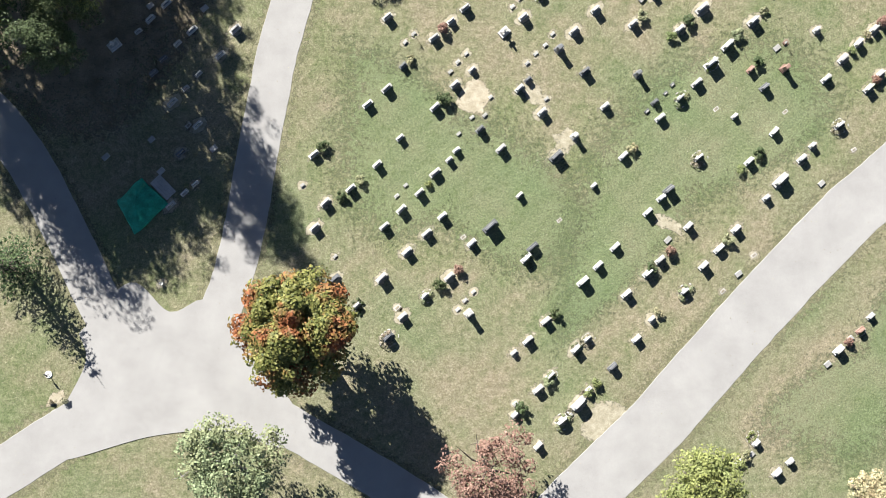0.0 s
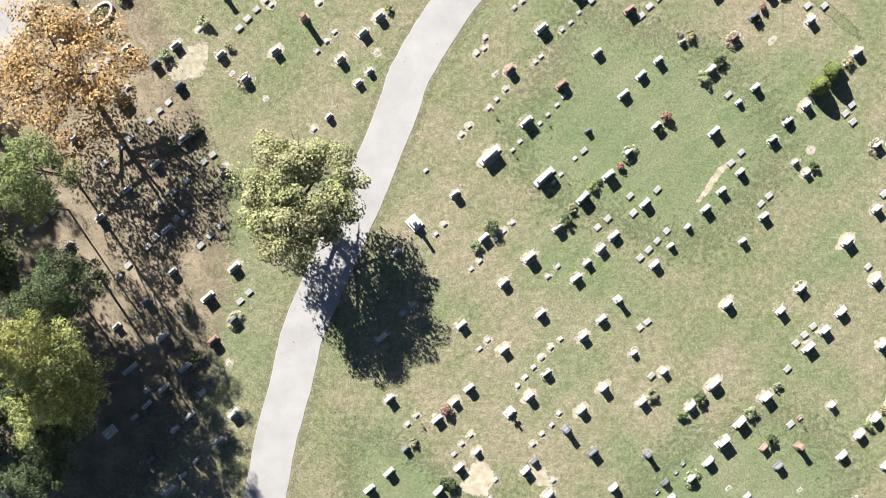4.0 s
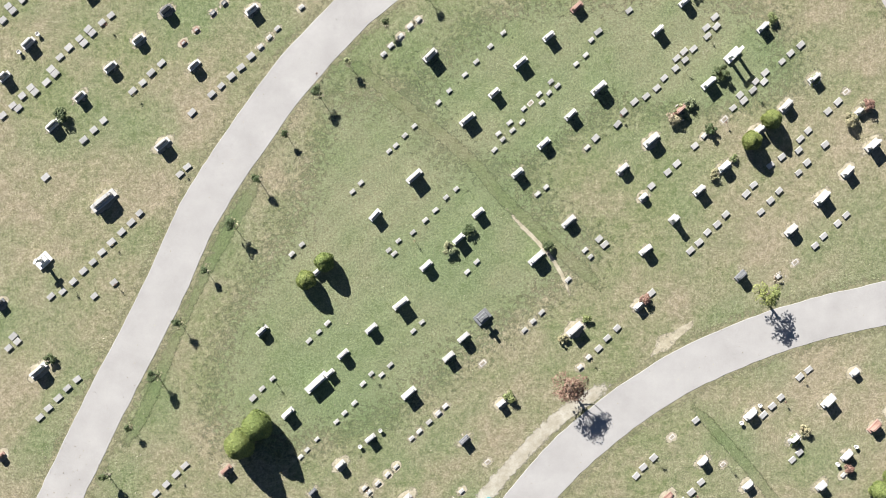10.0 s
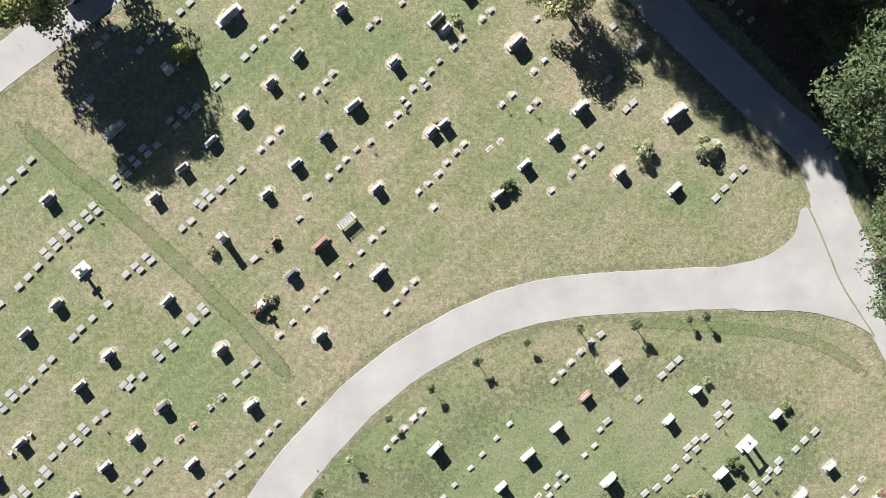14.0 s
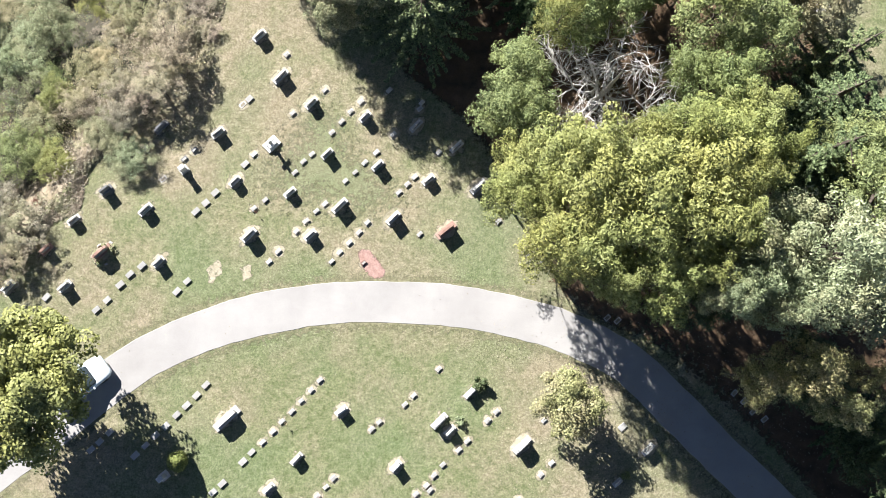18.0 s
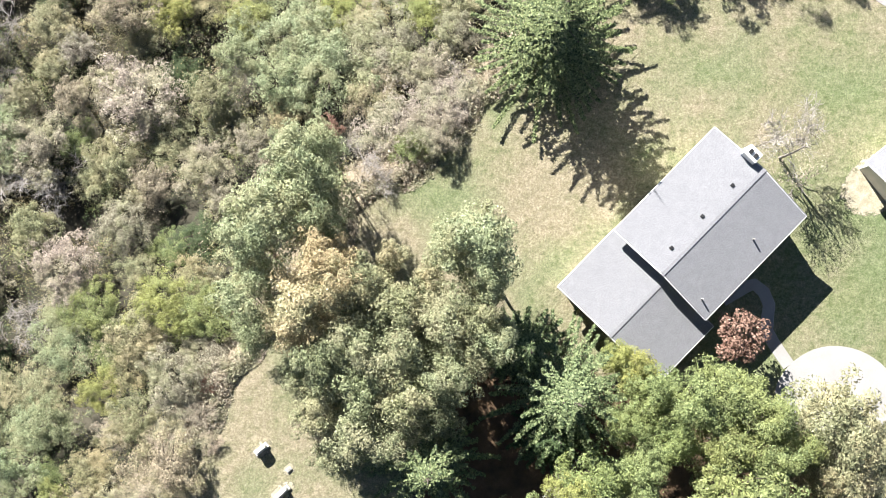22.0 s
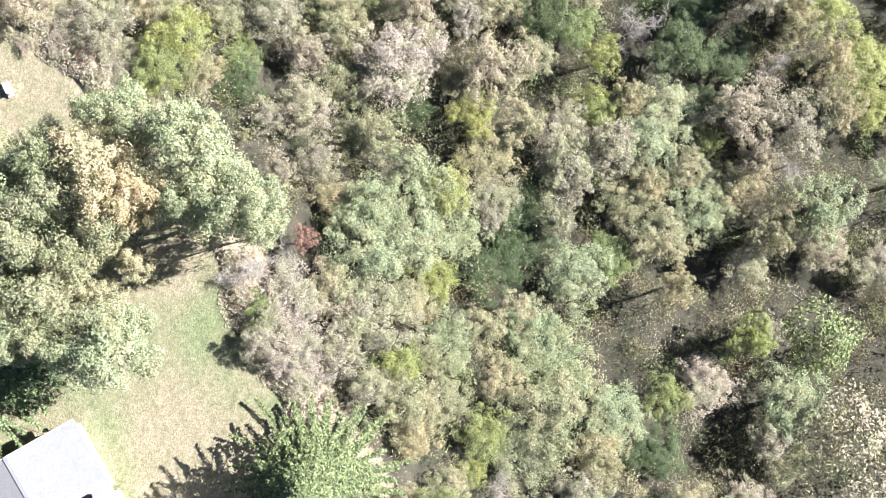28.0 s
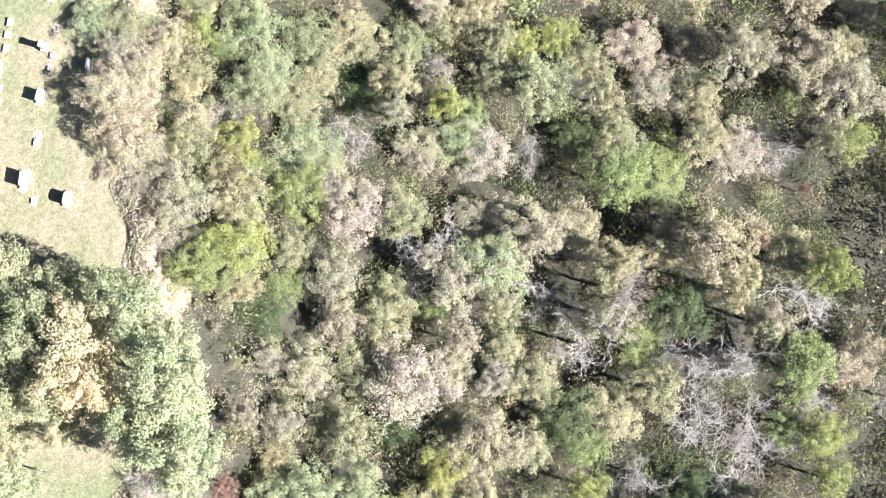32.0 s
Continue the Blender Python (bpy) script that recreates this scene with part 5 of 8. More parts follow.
def join_far_markers():
    rnd = random.Random(6)
    verts, faces = [], []
    for x, y in FAR_MARKERS:
        turn = radians(ROW_TURN + rnd.gauss(0, 2.5))
        c, s = math.cos(turn), math.sin(turn)
        w, d, h = 0.53 * rnd.uniform(0.9, 1.1), 0.35 * rnd.uniform(0.9, 1.1), 0.19 * rnd.uniform(0.8, 1.15)
        o = len(verts)
        for z0, z1, k in ((-0.02, -0.02, 1.0), (h * 0.68, h * 0.93, 1.0), (h * 0.75, h, 0.94)):
            for u, v in ((-1, -1), (1, -1), (1, 1), (-1, 1)):
                a, b = u * w / 2 * k, v * d / 2 * k
                verts.append((x + a * c - b * s, y + a * s + b * c, z0 if v < 0 else z1))
        for q in (0, 4):
            for i in range(4):
                faces.append((o + q + i, o + q + (i + 1) % 4, o + q + 4 + (i + 1) % 4, o + q + 4 + i))
        faces.append((o + 8, o + 9, o + 10, o + 11))
    ob = raw("grave_markers", verts, faces, GRANITE)
    tagged(ob, "rows of small low pale granite grave markers", "grave marker", kind="stuff")


join_far_markers()


def worn_turf():
    """Dry, thin turf and bare soil round the foot of every stone."""
    rnd = random.Random(12)
    verts, faces, cover = [], [], []
    for x, y, turn, a, b in WORN:
        o, c, s = len(verts), math.cos(radians(turn)), math.sin(radians(turn))
        verts.append((x, y, 0.0035))
        cover.append(rnd.uniform(0.45, 0.95))
        for k, full in ((0.8, 0.8), (1.25, 0.0)):
            for i in range(12):
                w = k * rnd.uniform(0.85, 1.2)
                u, v = a * w * math.cos(math.pi * i / 6), b * w * math.sin(math.pi * i / 6)
                verts.append((x + u * c - v * s, y + u * s + v * c, 0.0035))
                cover.append(full * cover[o])
        for i in range(12):
            j = (i + 1) % 12
            faces += [(o, o + 1 + i, o + 1 + j), (o + 1 + i, o + 13 + i, o + 13 + j, o + 1 + j)]
    tagged(covered("worn_turf", verts, faces, cover, STRAW, "thin dry turf and bare soil round the foot of the gravestones", "turf"), kind="stuff")


worn_turf()


# ---- plants ----
def leaf_quads(rng, centres, normals, size, lie=0.38, aspect=0.62, blades=False):
    """Leaves round the given centres, facing their normals loosely."""
    n = len(centres)
    nrm = normals + rng.normal(0, lie, (n, 3))
    nrm /= np.linalg.norm(nrm, axis=1, keepdims=True) + 1e-9
    u = np.cross(nrm, rng.normal(0, 1, (n, 3)))
    u /= np.linalg.norm(u, axis=1, keepdims=True) + 1e-9
    w = np.cross(nrm, u)
    s = size * rng.uniform(0.6, 1.35, (n, 1))
    a, b = u * s * 0.5, w * s * 0.5 * aspect
    bend = nrm * s * 0.12
    if blades:
        return np.stack([centres - a, centres - b * 0.9 + bend, centres + a + b * 0.5], 1)
    return np.stack([centres - a - bend, centres - b, centres + a - bend, centres + b], 1)


def crown_points(rng, rx, rz, clumps, per, clump_size, hollow=0.55, low=-0.35, reach=0.92):
    """Leaf places in clumps over an uneven crown of radius rx and half-height rz, about the origin."""
    pts, nrm = [], []
    for _ in range(clumps):
        d = rng.normal(0, 1, 3)
        d /= np.linalg.norm(d)
        if d[2] < low:
            d[2] = -d[2]
        k = rng.uniform(hollow, reach) * (1 + (0.13 if reach < 1 else 0.22) * math.sin(3.1 * math.atan2(d[1], d[0]) + 2 * d[2]))
        c = d * np.array((rx, rx, rz)) * k
        r = clump_size * rng.uniform(0.65, 1.3)
        v = rng.normal(0, 1, (per, 3))
        v /= np.linalg.norm(v, axis=1, keepdims=True)
        rad = r * rng.uniform(0.45, 1.05, (per, 1)) ** 0.6
        v[:, 2] = np.where(rng.random(per) < 0.75, np.abs(v[:, 2]), v[:, 2])
        pts.append(c + v * rad * np.array((1, 1, 0.75)))
        nrm.append(v + np.array((0, 0, 0.7)))
    return np.concatenate(pts), np.concatenate(nrm)


def limbs(rnd, height, rx, rz, count, thick):
    """A trunk with limbs that fork into the crown."""
    zc = height - rz
    trunk = [((0, 0, -0.4), thick * 1.35), ((0.02, 0.03, 0.5), thick), ((rnd.uniform(-.1, .1), rnd.uniform(-.1, .1), zc * 0.7), thick * 0.75), ((rnd.uniform(-.2, .2), rnd.uniform(-.2, .2), height * 0.86), thick * 0.16)]
    out = [trunk]
    for i in range(count):
        a = 2 * math.pi * (i + rnd.uniform(-.3, .3)) / count
        z0 = rnd.uniform(0.4, 0.75) * zc + 0.25 * height * rnd.random()
        r = rx * rnd.uniform(0.55, 0.92)
        p0, p1 = Vector((0, 0, z0)), Vector((r * math.cos(a), r * math.sin(a), zc + rz * rnd.uniform(-0.1, 0.65)))
        mid = p0.lerp(p1, 0.5) + Vector((rnd.uniform(-.3, .3), rnd.uniform(-.3, .3), -0.12 * r))
        out.append([(tuple(p0), thick * 0.5), (tuple(mid), thick * 0.3), (tuple(p1), thick * 0.07)])
        for _ in range(2):
            q = mid.lerp(p1, rnd.uniform(0, .7))
            e = q + Vector((rnd.uniform(-1, 1), rnd.uniform(-1, 1), rnd.uniform(0.2, 1))) * r * 0.4
            out.append([(tuple(q), thick * 0.2), (tuple(e), thick * 0.05)])
    return out


def broadleaf(seed, height, rx, rz, leaf, clumps, per, size, clump_size, tone, label, hollow=0.5, name="tree", bark=BARK, blades=False, lie=0.38, reach=0.92, stem=0.03, low=-0.35):
    rng, rnd = np.random.default_rng(seed), random.Random(seed)
    e = thing(name, Matrix(), label, "tree")
    v, f = tubes(limbs(rnd, height, rx, rz, 7, stem * height), 6)
    raw("trunk", v, f, bark, e, smooth=True)
    p, n = crown_points(rng, rx, rz, clumps, per, clump_size, hollow, low, reach)
    p[:, 2] += height - rz
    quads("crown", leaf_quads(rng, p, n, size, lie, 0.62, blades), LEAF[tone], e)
    return e


def conifer(seed, height, rx, tone="needle", label="dark green spruce with drooping boughs", rows=11, arms=10, low=0.12, dense=17):
    rng, rnd = np.random.default_rng(seed), random.Random(seed)
    e = thing("conifer_tree", Matrix(), label, "tree")
    paths = [[((0, 0, -0.3), 0.03 * height), ((0, 0, height * 0.5), 0.017 * height), ((0, 0, height), 0.01)]]
    pts, nrm = [], []
    for i in range(rows):
        h = height * (low + (0.97 - low) * i / rows)
        r = rx * (1 - (i / rows) ** 1.15) + 0.2
        for k in range(arms - (i > rows * 0.6) * 3):
            a = 2 * math.pi * k / arms + (i % 2) * math.pi / arms + rnd.uniform(-.1, .1)
            rr = r * rnd.uniform(0.8, 1.12)
            tip = Vector((rr * math.cos(a), rr * math.sin(a), h - 0.22 * rr))
            paths.append([((0, 0, h), 0.035), (tuple(tip), 0.008)])
            m = max(5, int(rr * dense))
            t = rng.uniform(0.08, 1, m)
            side = np.array((-math.sin(a), math.cos(a), 0))
            spray = rng.uniform(-1, 1, m)
            spread = spray * 0.18 * (1.08 - t) * min(rr, 3.0) ** 0.8
            t = np.clip(t + 0.1 * np.abs(spray), 0, 1.02)
            base = np.outer(t, np.array(tip) - np.array((0, 0, h))) + np.array((0, 0, h))
            q = base + side * spread[:, None] + rng.normal(0, 0.03, (m, 3))
            q[:, 2] += 0.18 * rr * t * t - np.abs(spread) * 0.3
            pts.append(q)
            nrm.append(np.tile(np.array((0.25 * math.cos(a), 0.25 * math.sin(a), 1.0)), (m, 1)))
    v, f = tubes(paths, 4)
    raw("trunk", v, f, BARK, e)
    quads("crown", leaf_quads(rng, np.concatenate(pts), np.concatenate(nrm), 0.2, 0.3, 0.5), LEAF[tone], e)
    return e


def bare_tree(seed, height, rx, label, bark=PALE_BARK, twigs=260, tone=None, arms=9):
    rnd = random.Random(seed)
    rng = np.random.default_rng(seed)
    e = thing("bare_tree", Matrix(), label, "tree")
    paths = [[((0, 0, -0.3), 0.02 * height), ((0.1, 0, height * 0.45), 0.014 * height), ((0.2, 0.1, height * 0.85), 0.03)]]
    ends = []

    def branch(p, d, length, thick, depth):
        path = [(tuple(p), thick)]
        steps = 5
        for j in range(steps):
            d = (d + Vector((rnd.gauss(0, 0.42), rnd.gauss(0, 0.42), rnd.gauss(0, 0.3)))).normalized()
            p = p + d * length / steps
            path.append((tuple(p), thick * (1 - 0.16 * (j + 1))))
            ends.append((p.copy(), d.copy()))
            if depth and j and rnd.random() < 0.75:
                side = Vector((rnd.gauss(0, 1), rnd.gauss(0, 1), rnd.gauss(0.1, 0.5))).normalized()
                branch(p.copy(), (d * 0.6 + side * 0.8).normalized(), length * rnd.uniform(0.4, 0.65), thick * 0.55, depth - 1)
        paths.append(path)

    for i in range(arms // 2):
        a = 2 * math.pi * (i + rnd.uniform(-.4, .4)) / (arms // 2)
        z0 = height * rnd.uniform(0.25, 0.6)
        d = Vector((math.cos(a), math.sin(a), rnd.uniform(0.3, 1.6))).normalized()
        branch(Vector((rnd.gauss(0, 0.1) * rx, rnd.gauss(0, 0.1) * rx, z0)), d, rx * rnd.uniform(0.7, 1.05), 0.0075 * height, 2)
    stems = len(paths)
    for i in range(twigs):
        p, d = rnd.choice(ends)
        q = p + (d + Vector((rnd.uniform(-1, 1), rnd.uniform(-1, 1), rnd.uniform(-.3, .8)))).normalized() * rx * rnd.uniform(0.1, 0.28)
        mid = p.lerp(q, 0.5) + Vector((rnd.uniform(-.1, .1), rnd.uniform(-.1, .1), 0)) * rx * 0.4
        paths.append([(tuple(p), 0.018), (tuple(mid), 0.012), (tuple(q), 0.005)])
        ends.append((mid, (q - p).normalized()))
    v, f = tubes(paths[:stems], 6)
    raw("trunk", v, f, bark, e, smooth=True)
    v, f = tubes(paths[stems:], 3)
    tagged(raw("twig_crown", v, f, bark, e), "fine tangled twigs", kind="stuff")
    if tone:
        p, n = crown_points(rng, rx, rx * 0.7, 60, 30, rx * 0.2, 0.4)
        p[:, 2] += height * 0.62
        quads("crown", leaf_quads(rng, p, n, 0.1), LEAF[tone], e)
    return e


def ball_bush(seed, r, h, tone="topiary", label="clipped round evergreen bush", leaves=7000, size=0.1):
    rng = np.random.default_rng(seed)
    e = thing("bush", Matrix(), label, "bush")
    v = rng.normal(0, 1, (leaves, 3))
    v /= np.linalg.norm(v, axis=1, keepdims=True)
    bumpy = 1 + 0.07 * np.sin(5 * v[:, :1] + 3 * v[:, 1:2]) + rng.normal(0, 0.03, (leaves, 1))
    p = v * np.array((r, r, h / 2)) * bumpy * rng.uniform(0.8, 1, (leaves, 1)) ** 0.5
    p[:, 2] += h / 2
    p[:, :2] *= 1.18 - 0.5 * (p[:, 2:] / h) ** 1.5
    quads("foliage", leaf_quads(rng, p, v + np.array((0, 0, 0.3)), size, 0.45), LEAF[tone], e)
    vv, ff = tubes([[((0, 0, -0.1), 0.08), ((0, 0, h * 0.6), 0.05)]], 6)
    raw("stem", vv, ff, BARK, e)
    return e


def loose_shrub(seed, r, tone, label, leaves=700, size=0.11):
    rng, rnd = np.random.default_rng(seed), random.Random(seed)
    e = thing("shrub", Matrix(), label, "shrub")
    p, n = crown_points(rng, r, r * 0.75, 14, leaves // 14, r * 0.4, 0.35)
    p[:, 2] += r * 0.75
    quads("foliage", leaf_quads(rng, p, n, size), LEAF[tone], e)
    v, f = tubes([[((0, 0, -0.05), 0.03), ((rnd.uniform(-.5, .5) * r, rnd.uniform(-.5, .5) * r, r), 0.01)] for _ in range(6)], 4)
    raw("stems", v, f, BARK, e)
    return e


def at(ob, x, y, z=0.0, turn=0.0, k=1.0, kz=None):
    ob.matrix_basis = pose(x, y, z, 0, 0, turn) @ Matrix.Diagonal((k, k, kz or k, 1))
    return ob


# the large single trees
at(broadleaf(11, 10.0, 4.3, 3.8, 0, 150, 190, 0.27, 0.9, "maple", "round maple turning from green to red, by the lane junction"), -6.9, -4.0)
at(broadleaf(13, 7.0, 4.2, 3.0, 0, 90, 90, 0.22, 0.8, "pale", "pale grey-green tree with spiky open twigs beside the junction", 0.45, bark=PALE_BARK), -11.99, -13.67)
at(broadleaf(14, 6.5, 3.6, 2.4, 0, 70, 80, 0.2, 0.75, "red", "thin russet-leaved tree beside the lane"), 6.48, -14.22)
at(broadleaf(15, 7.0, 3.3, 2.6, 0, 80, 110, 0.22, 0.85, "yellow", "bright yellow-green tree beside the lane"), 21.55, -15.35)
at(broadleaf(16, 5.0, 2.0, 1.8, 0, 40, 70, 0.2, 0.6, "gold", "small golden-leaved tree beside the lane"), 34.31, -16.26)
at(broadleaf(17, 9.0, 4.9, 3.8, 0, 170, 150, 0.2, 0.85, "lime", "pale olive autumn tree standing beside the lane", 0.5), -6.68, 33.19)
at(broadleaf(18, 9.0, 5.8, 3.6, 0, 120, 85, 0.21, 1.05, "orange", "large thinning orange-brown autumn tree on the cemetery lawn", 0.45), -22.74, 41.73)
at(broadleaf(20, 10.0, 5.0, 4.2, 0, 230, 170, 0.25, 0.9, "yellow", "large yellow-green tree overhanging the lane and a parked car", 0.3), -23.4, 117.5)
at(broadleaf(21, 5.2, 2.4, 2.2, 0, 75, 130, 0.17, 0.6, "lime", "round yellow-green tree among the graves"), 10.73, 115.63)
at(broadleaf(22, 3.0, 1.2, 1.0, 0, 26, 60, 0.13, 0.45, "red", "small russet street tree beside the lane"), 11.32, 61.53)
at(broadleaf(23, 2.8, 1.0, 0.9, 0, 20, 50, 0.13, 0.35, "yellow", "small yellow-green street tree beside the lane"), 25.01, 67.91)

PLANTED = {}


def plant(key, maker, x, y, turn, k, z=None, kz=1.0):
    """Sets a tree of a kind; later ones are copies of the first."""
    m = pose(x, y, ground_z(x, y) if z is None else z, 0, 0, turn) @ Matrix.Diagonal((k, k, k * kz, 1))
    if key in PLANTED:
        return copy_thing(PLANTED[key], m)
    ob = PLANTED[key] = maker()
    ob.matrix_basis = m
    return ob


LABELS = {"green": "green-leaved tree in the wood", "dark": "dark green tree in the wood, the low ones standing in for shaded gaps", "pale": "pale grey-green tree in the wood", "olive": "olive autumn tree in the wood",
          "brown": "brown-grey half-bare tree in the wood", "yellow": "yellow-green tree in the wood", "gold": "golden autumn tree in the wood", "lime": "yellow-olive tree in the wood", "sage": "sage-green tree in the wood", "pink": "pinkish grey thin-leaved tree in the wood", "tan": "dry tan thicket at the wood's edge", "red": "russet shrub in the wood"}


def big_tree(tone, shape, x, y, k=1.0, z=None):
    s = 300 + shape * 17
    return plant((tone, shape, "big"), lambda: broadleaf(s, 12.0, 4.6, 4.2, 0, 120, 130, 0.27, 1.0, tone, "large " + LABELS[tone], blades=True, lie=0.5), x, y, (x * 53 + y * 31) % 360, k, z)


def tall_tree(tone, shape, x, y, k=1.0, z=0):
    """A tall tree in a close stand, its crown in rounded tufts."""
    s = 400 + shape * 17
    return plant((tone, shape, "tall"), lambda: broadleaf(s, 16.5, 3.5, 3.4, 0, 52, 165, 0.25, 0.9, tone, "tall " + LABELS[tone], 0.68, blades=True, lie=0.5), x, y, (x * 53 + y * 31) % 360, k, z)


def small_tree(tone, shape, x, y, k=1.0, kz=0.8):
    s = 500 + shape * 13
    return plant((tone, shape, "small"), lambda: broadleaf(s, 7.0, 2.6, 2.4, 0, 150, 84, 0.155, 0.43, tone, LABELS[tone], 0.42, name="woodland_tree", blades=True, lie=0.6, reach=1.08), x, y, (x * 47 + y * 29) % 360, k, None, kz)


def brush(tone, shape, x, y, k=1.0):
    s = 600 + shape * 13
    return plant((tone, shape, "brush"), lambda: broadleaf(s, 4.2, 2.4, 1.9, 0, 60, 60, 0.17, 0.5, tone, {"tan": "dry tan", "brown": "brown-grey", "olive": "olive", "pale": "pale grey-green"}[tone] + " thicket at the wood's edge", 0.3, name="brush_thicket", blades=True, lie=0.75), x, y, (x * 47 + y * 29) % 360, k)


def stand(trees):
    """Tall slim trees of a close stand: place, crown radius, height and tone."""
    for i, (x, y, r, top, tone) in enumerate(trees):
        shape, foot = int(abs(x * 31 + y * 17)) % 3, ground_z(x, y)
        plant((tone, shape, "stand"), lambda: broadleaf(450 + 17 * shape, 12.5, 2.1, 5.0, 0, 100, 110, 0.18, 0.55, tone, "tall " + LABELS[tone], 0.5, blades=True, lie=0.5, reach=1.0, stem=0.008, low=-0.8),
              x, y, (x * 53 + y * 31) % 360, r / 2.25, foot, (top - foot) / 12.5 * 2.25 / r)


# tall shade trees along the western lane
stand([
    (-21.3, 22.3, 2.5, 17.0, "yellow"), (-20.1, 20.4, 1.4, 16.5, "yellow"), (-22.6, 23.8, 1.8, 16.0, "yellow"), (-21.9, 19.4, 2.2, 16.0, "yellow"),
    (-22.6, 17.8, 2.0, 12.5, "dark"), (-23.4, 15.3, 2.0, 12.5, "dark"), (-23.6, 20.2, 1.9, 14.0, "dark"),
    (-23.3, 34.8, 2.2, 14.0, "green"), (-23.9, 32.7, 1.5, 13.0, "green"), (-21.5, 27.7, 2.4, 14.0, "dark"), (-22.9, 26.0, 2.2, 14.0, "dark"), (-37.0, 47.0, 3.5, 15.0, "dark"), (-36.0, 41.0, 3.2, 14.5, "dark"), (-39.0, 52.0, 3.5, 16.0, "dark"),
])
for i, (x, y, k, tone) in enumerate(((-29.99, 16.58, 1.2, "dark"), (-29.43, 30.09, 1.1, "dark"), (-28.34, 21.94, 1.2, "green"), (-32.90, 25.15, 1.2, "dark"), (-31.5, 22.5, 1.2, "dark"), (-36.0, 26.0, 1.35, "dark"), (-33.0, 34.0, 1.2, "dark"))):
    big_tree(tone, i % 3, x, y, k, 0)
at(conifer(31, 7.5, 2.4, "needle", "dark evergreen beside the western lane"), -27.50, 0.40)

# the eastern wood between the lawn and the house
stand([
    (7.3, 130.6, 2.0, 9.0, "yellow"), (6.9, 128.9, 1.8, 9.0, "yellow"), (9.3, 130.7, 2.1, 12.0, "yellow"), (11.0, 130.9, 2.4, 13.5, "yellow"), (14.0, 131.9, 2.1, 13.0, "yellow"), (16.5, 131.5, 2.1, 13.5, "yellow"),
    (19.4, 131.5, 2.4, 13.5, "yellow"), (21.8, 130.9, 2.1, 13.0, "yellow"), (8.7, 128.5, 2.1, 11.0, "yellow"), (11.0, 128.3, 2.7, 13.5, "yellow"), (13.6, 128.9, 2.7, 14.5, "yellow"), (16.5, 128.9, 2.7, 14.5, "yellow"),
    (19.5, 129.2, 2.0, 14.0, "yellow"), (9.0, 125.8, 2.0, 11.0, "yellow"), (11.1, 125.5, 2.4, 12.5, "yellow"), (13.7, 125.8, 2.7, 14.0, "yellow"), (16.4, 126.4, 2.4, 14.5, "yellow"), (10.0, 124.2, 1.8, 11.0, "yellow"),
    (12.3, 123.2, 2.1, 12.5, "yellow"), (14.8, 122.9, 2.1, 13.0, "yellow"), (16.8, 123.8, 2.0, 14.0, "yellow"), (18.5, 126.3, 1.7, 14.0, "yellow"), (21.6, 126.3, 2.6, 17.0, "pale"), (19.7, 123.8, 2.1, 16.0, "pale"),
])
stand([
    (21.5, 123.6, 2.6, 17.0, "pale"), (23.3, 124.7, 2.5, 18.0, "pale"), (24.4, 122.4, 2.2, 18.0, "pale"), (21.2, 121.6, 1.3, 15.0, "pale"), (17.8, 122.3, 1.0, 14.0, "pale"), (18.9, 122.9, 1.4, 14.0, "pale"),
    (19.3, 125.4, 1.7, 15.0, "pale"), (11.1, 140.0, 2.2, 13.0, "green"), (9.4, 139.3, 1.4, 12.0, "yellow"), (13.4, 140.2, 1.7, 12.5, "green"), (19.2, 139.6, 2.9, 13.5, "green"), (21.8, 138.1, 2.7, 14.0, "green"),
    (17.2, 136.4, 1.9, 12.0, "green"), (19.2, 135.2, 2.2, 13.0, "green"), (7.2, 136.7, 2.1, 11.0, "green"), (6.3, 134.3, 2.1, 10.0, "green"), (8.0, 133.9, 1.6, 10.5, "green"), (16.0, 133.1, 1.4, 11.0, "green"),
    (17.9, 133.4, 1.7, 12.0, "green"), (20.1, 133.0, 2.0, 13.0, "yellow"), (14.4, 145.3, 1.8, 10.0, "green"), (16.7, 144.7, 2.1, 10.0, "green"), (19.0, 145.2, 2.3, 10.0, "green"), (21.3, 144.0, 2.1, 11.0, "green"),
])
stand([
    (15.6, 142.4, 2.0, 10.0, "green"), (18.4, 142.4, 2.1, 11.0, "green"), (21.6, 141.7, 1.9, 11.0, "green"), (13.0, 143.4, 1.8, 10.0, "green"), (23.3, 142.4, 1.8, 11.0, "green"), (14.0, 141.5, 1.4, 10.0, "green"),
    (25.6, 143.7, 3.0, 11.0, "olive"), (26.5, 141.0, 2.1, 11.0, "olive"), (24.9, 140.5, 1.4, 10.0, "olive"), (13.8, 146.6, 1.5, 6.0, "yellow"), (12.8, 147.2, 1.1, 5.5, "yellow"), (-5.4, 146.5, 2.1, 11.0, "sage"),
    (-3.4, 147.7, 2.1, 12.0, "sage"), (-0.8, 147.1, 2.4, 12.0, "sage"), (-2.7, 145.1, 2.4, 12.5, "sage"), (-0.2, 144.5, 2.4, 12.5, "sage"), (2.1, 145.8, 2.1, 12.0, "sage"), (-5.5, 143.6, 2.0, 10.0, "sage"),
    (-2.7, 142.6, 2.2, 12.0, "sage"), (-4.5, 140.9, 1.7, 8.0, "sage"), (-0.9, 142.3, 1.6, 11.0, "sage"), (1.8, 143.2, 1.4, 10.0, "sage"), (4.1, 149.4, 1.9, 11.0, "sage"), (1.8, 149.4, 2.1, 11.5, "sage"),
])
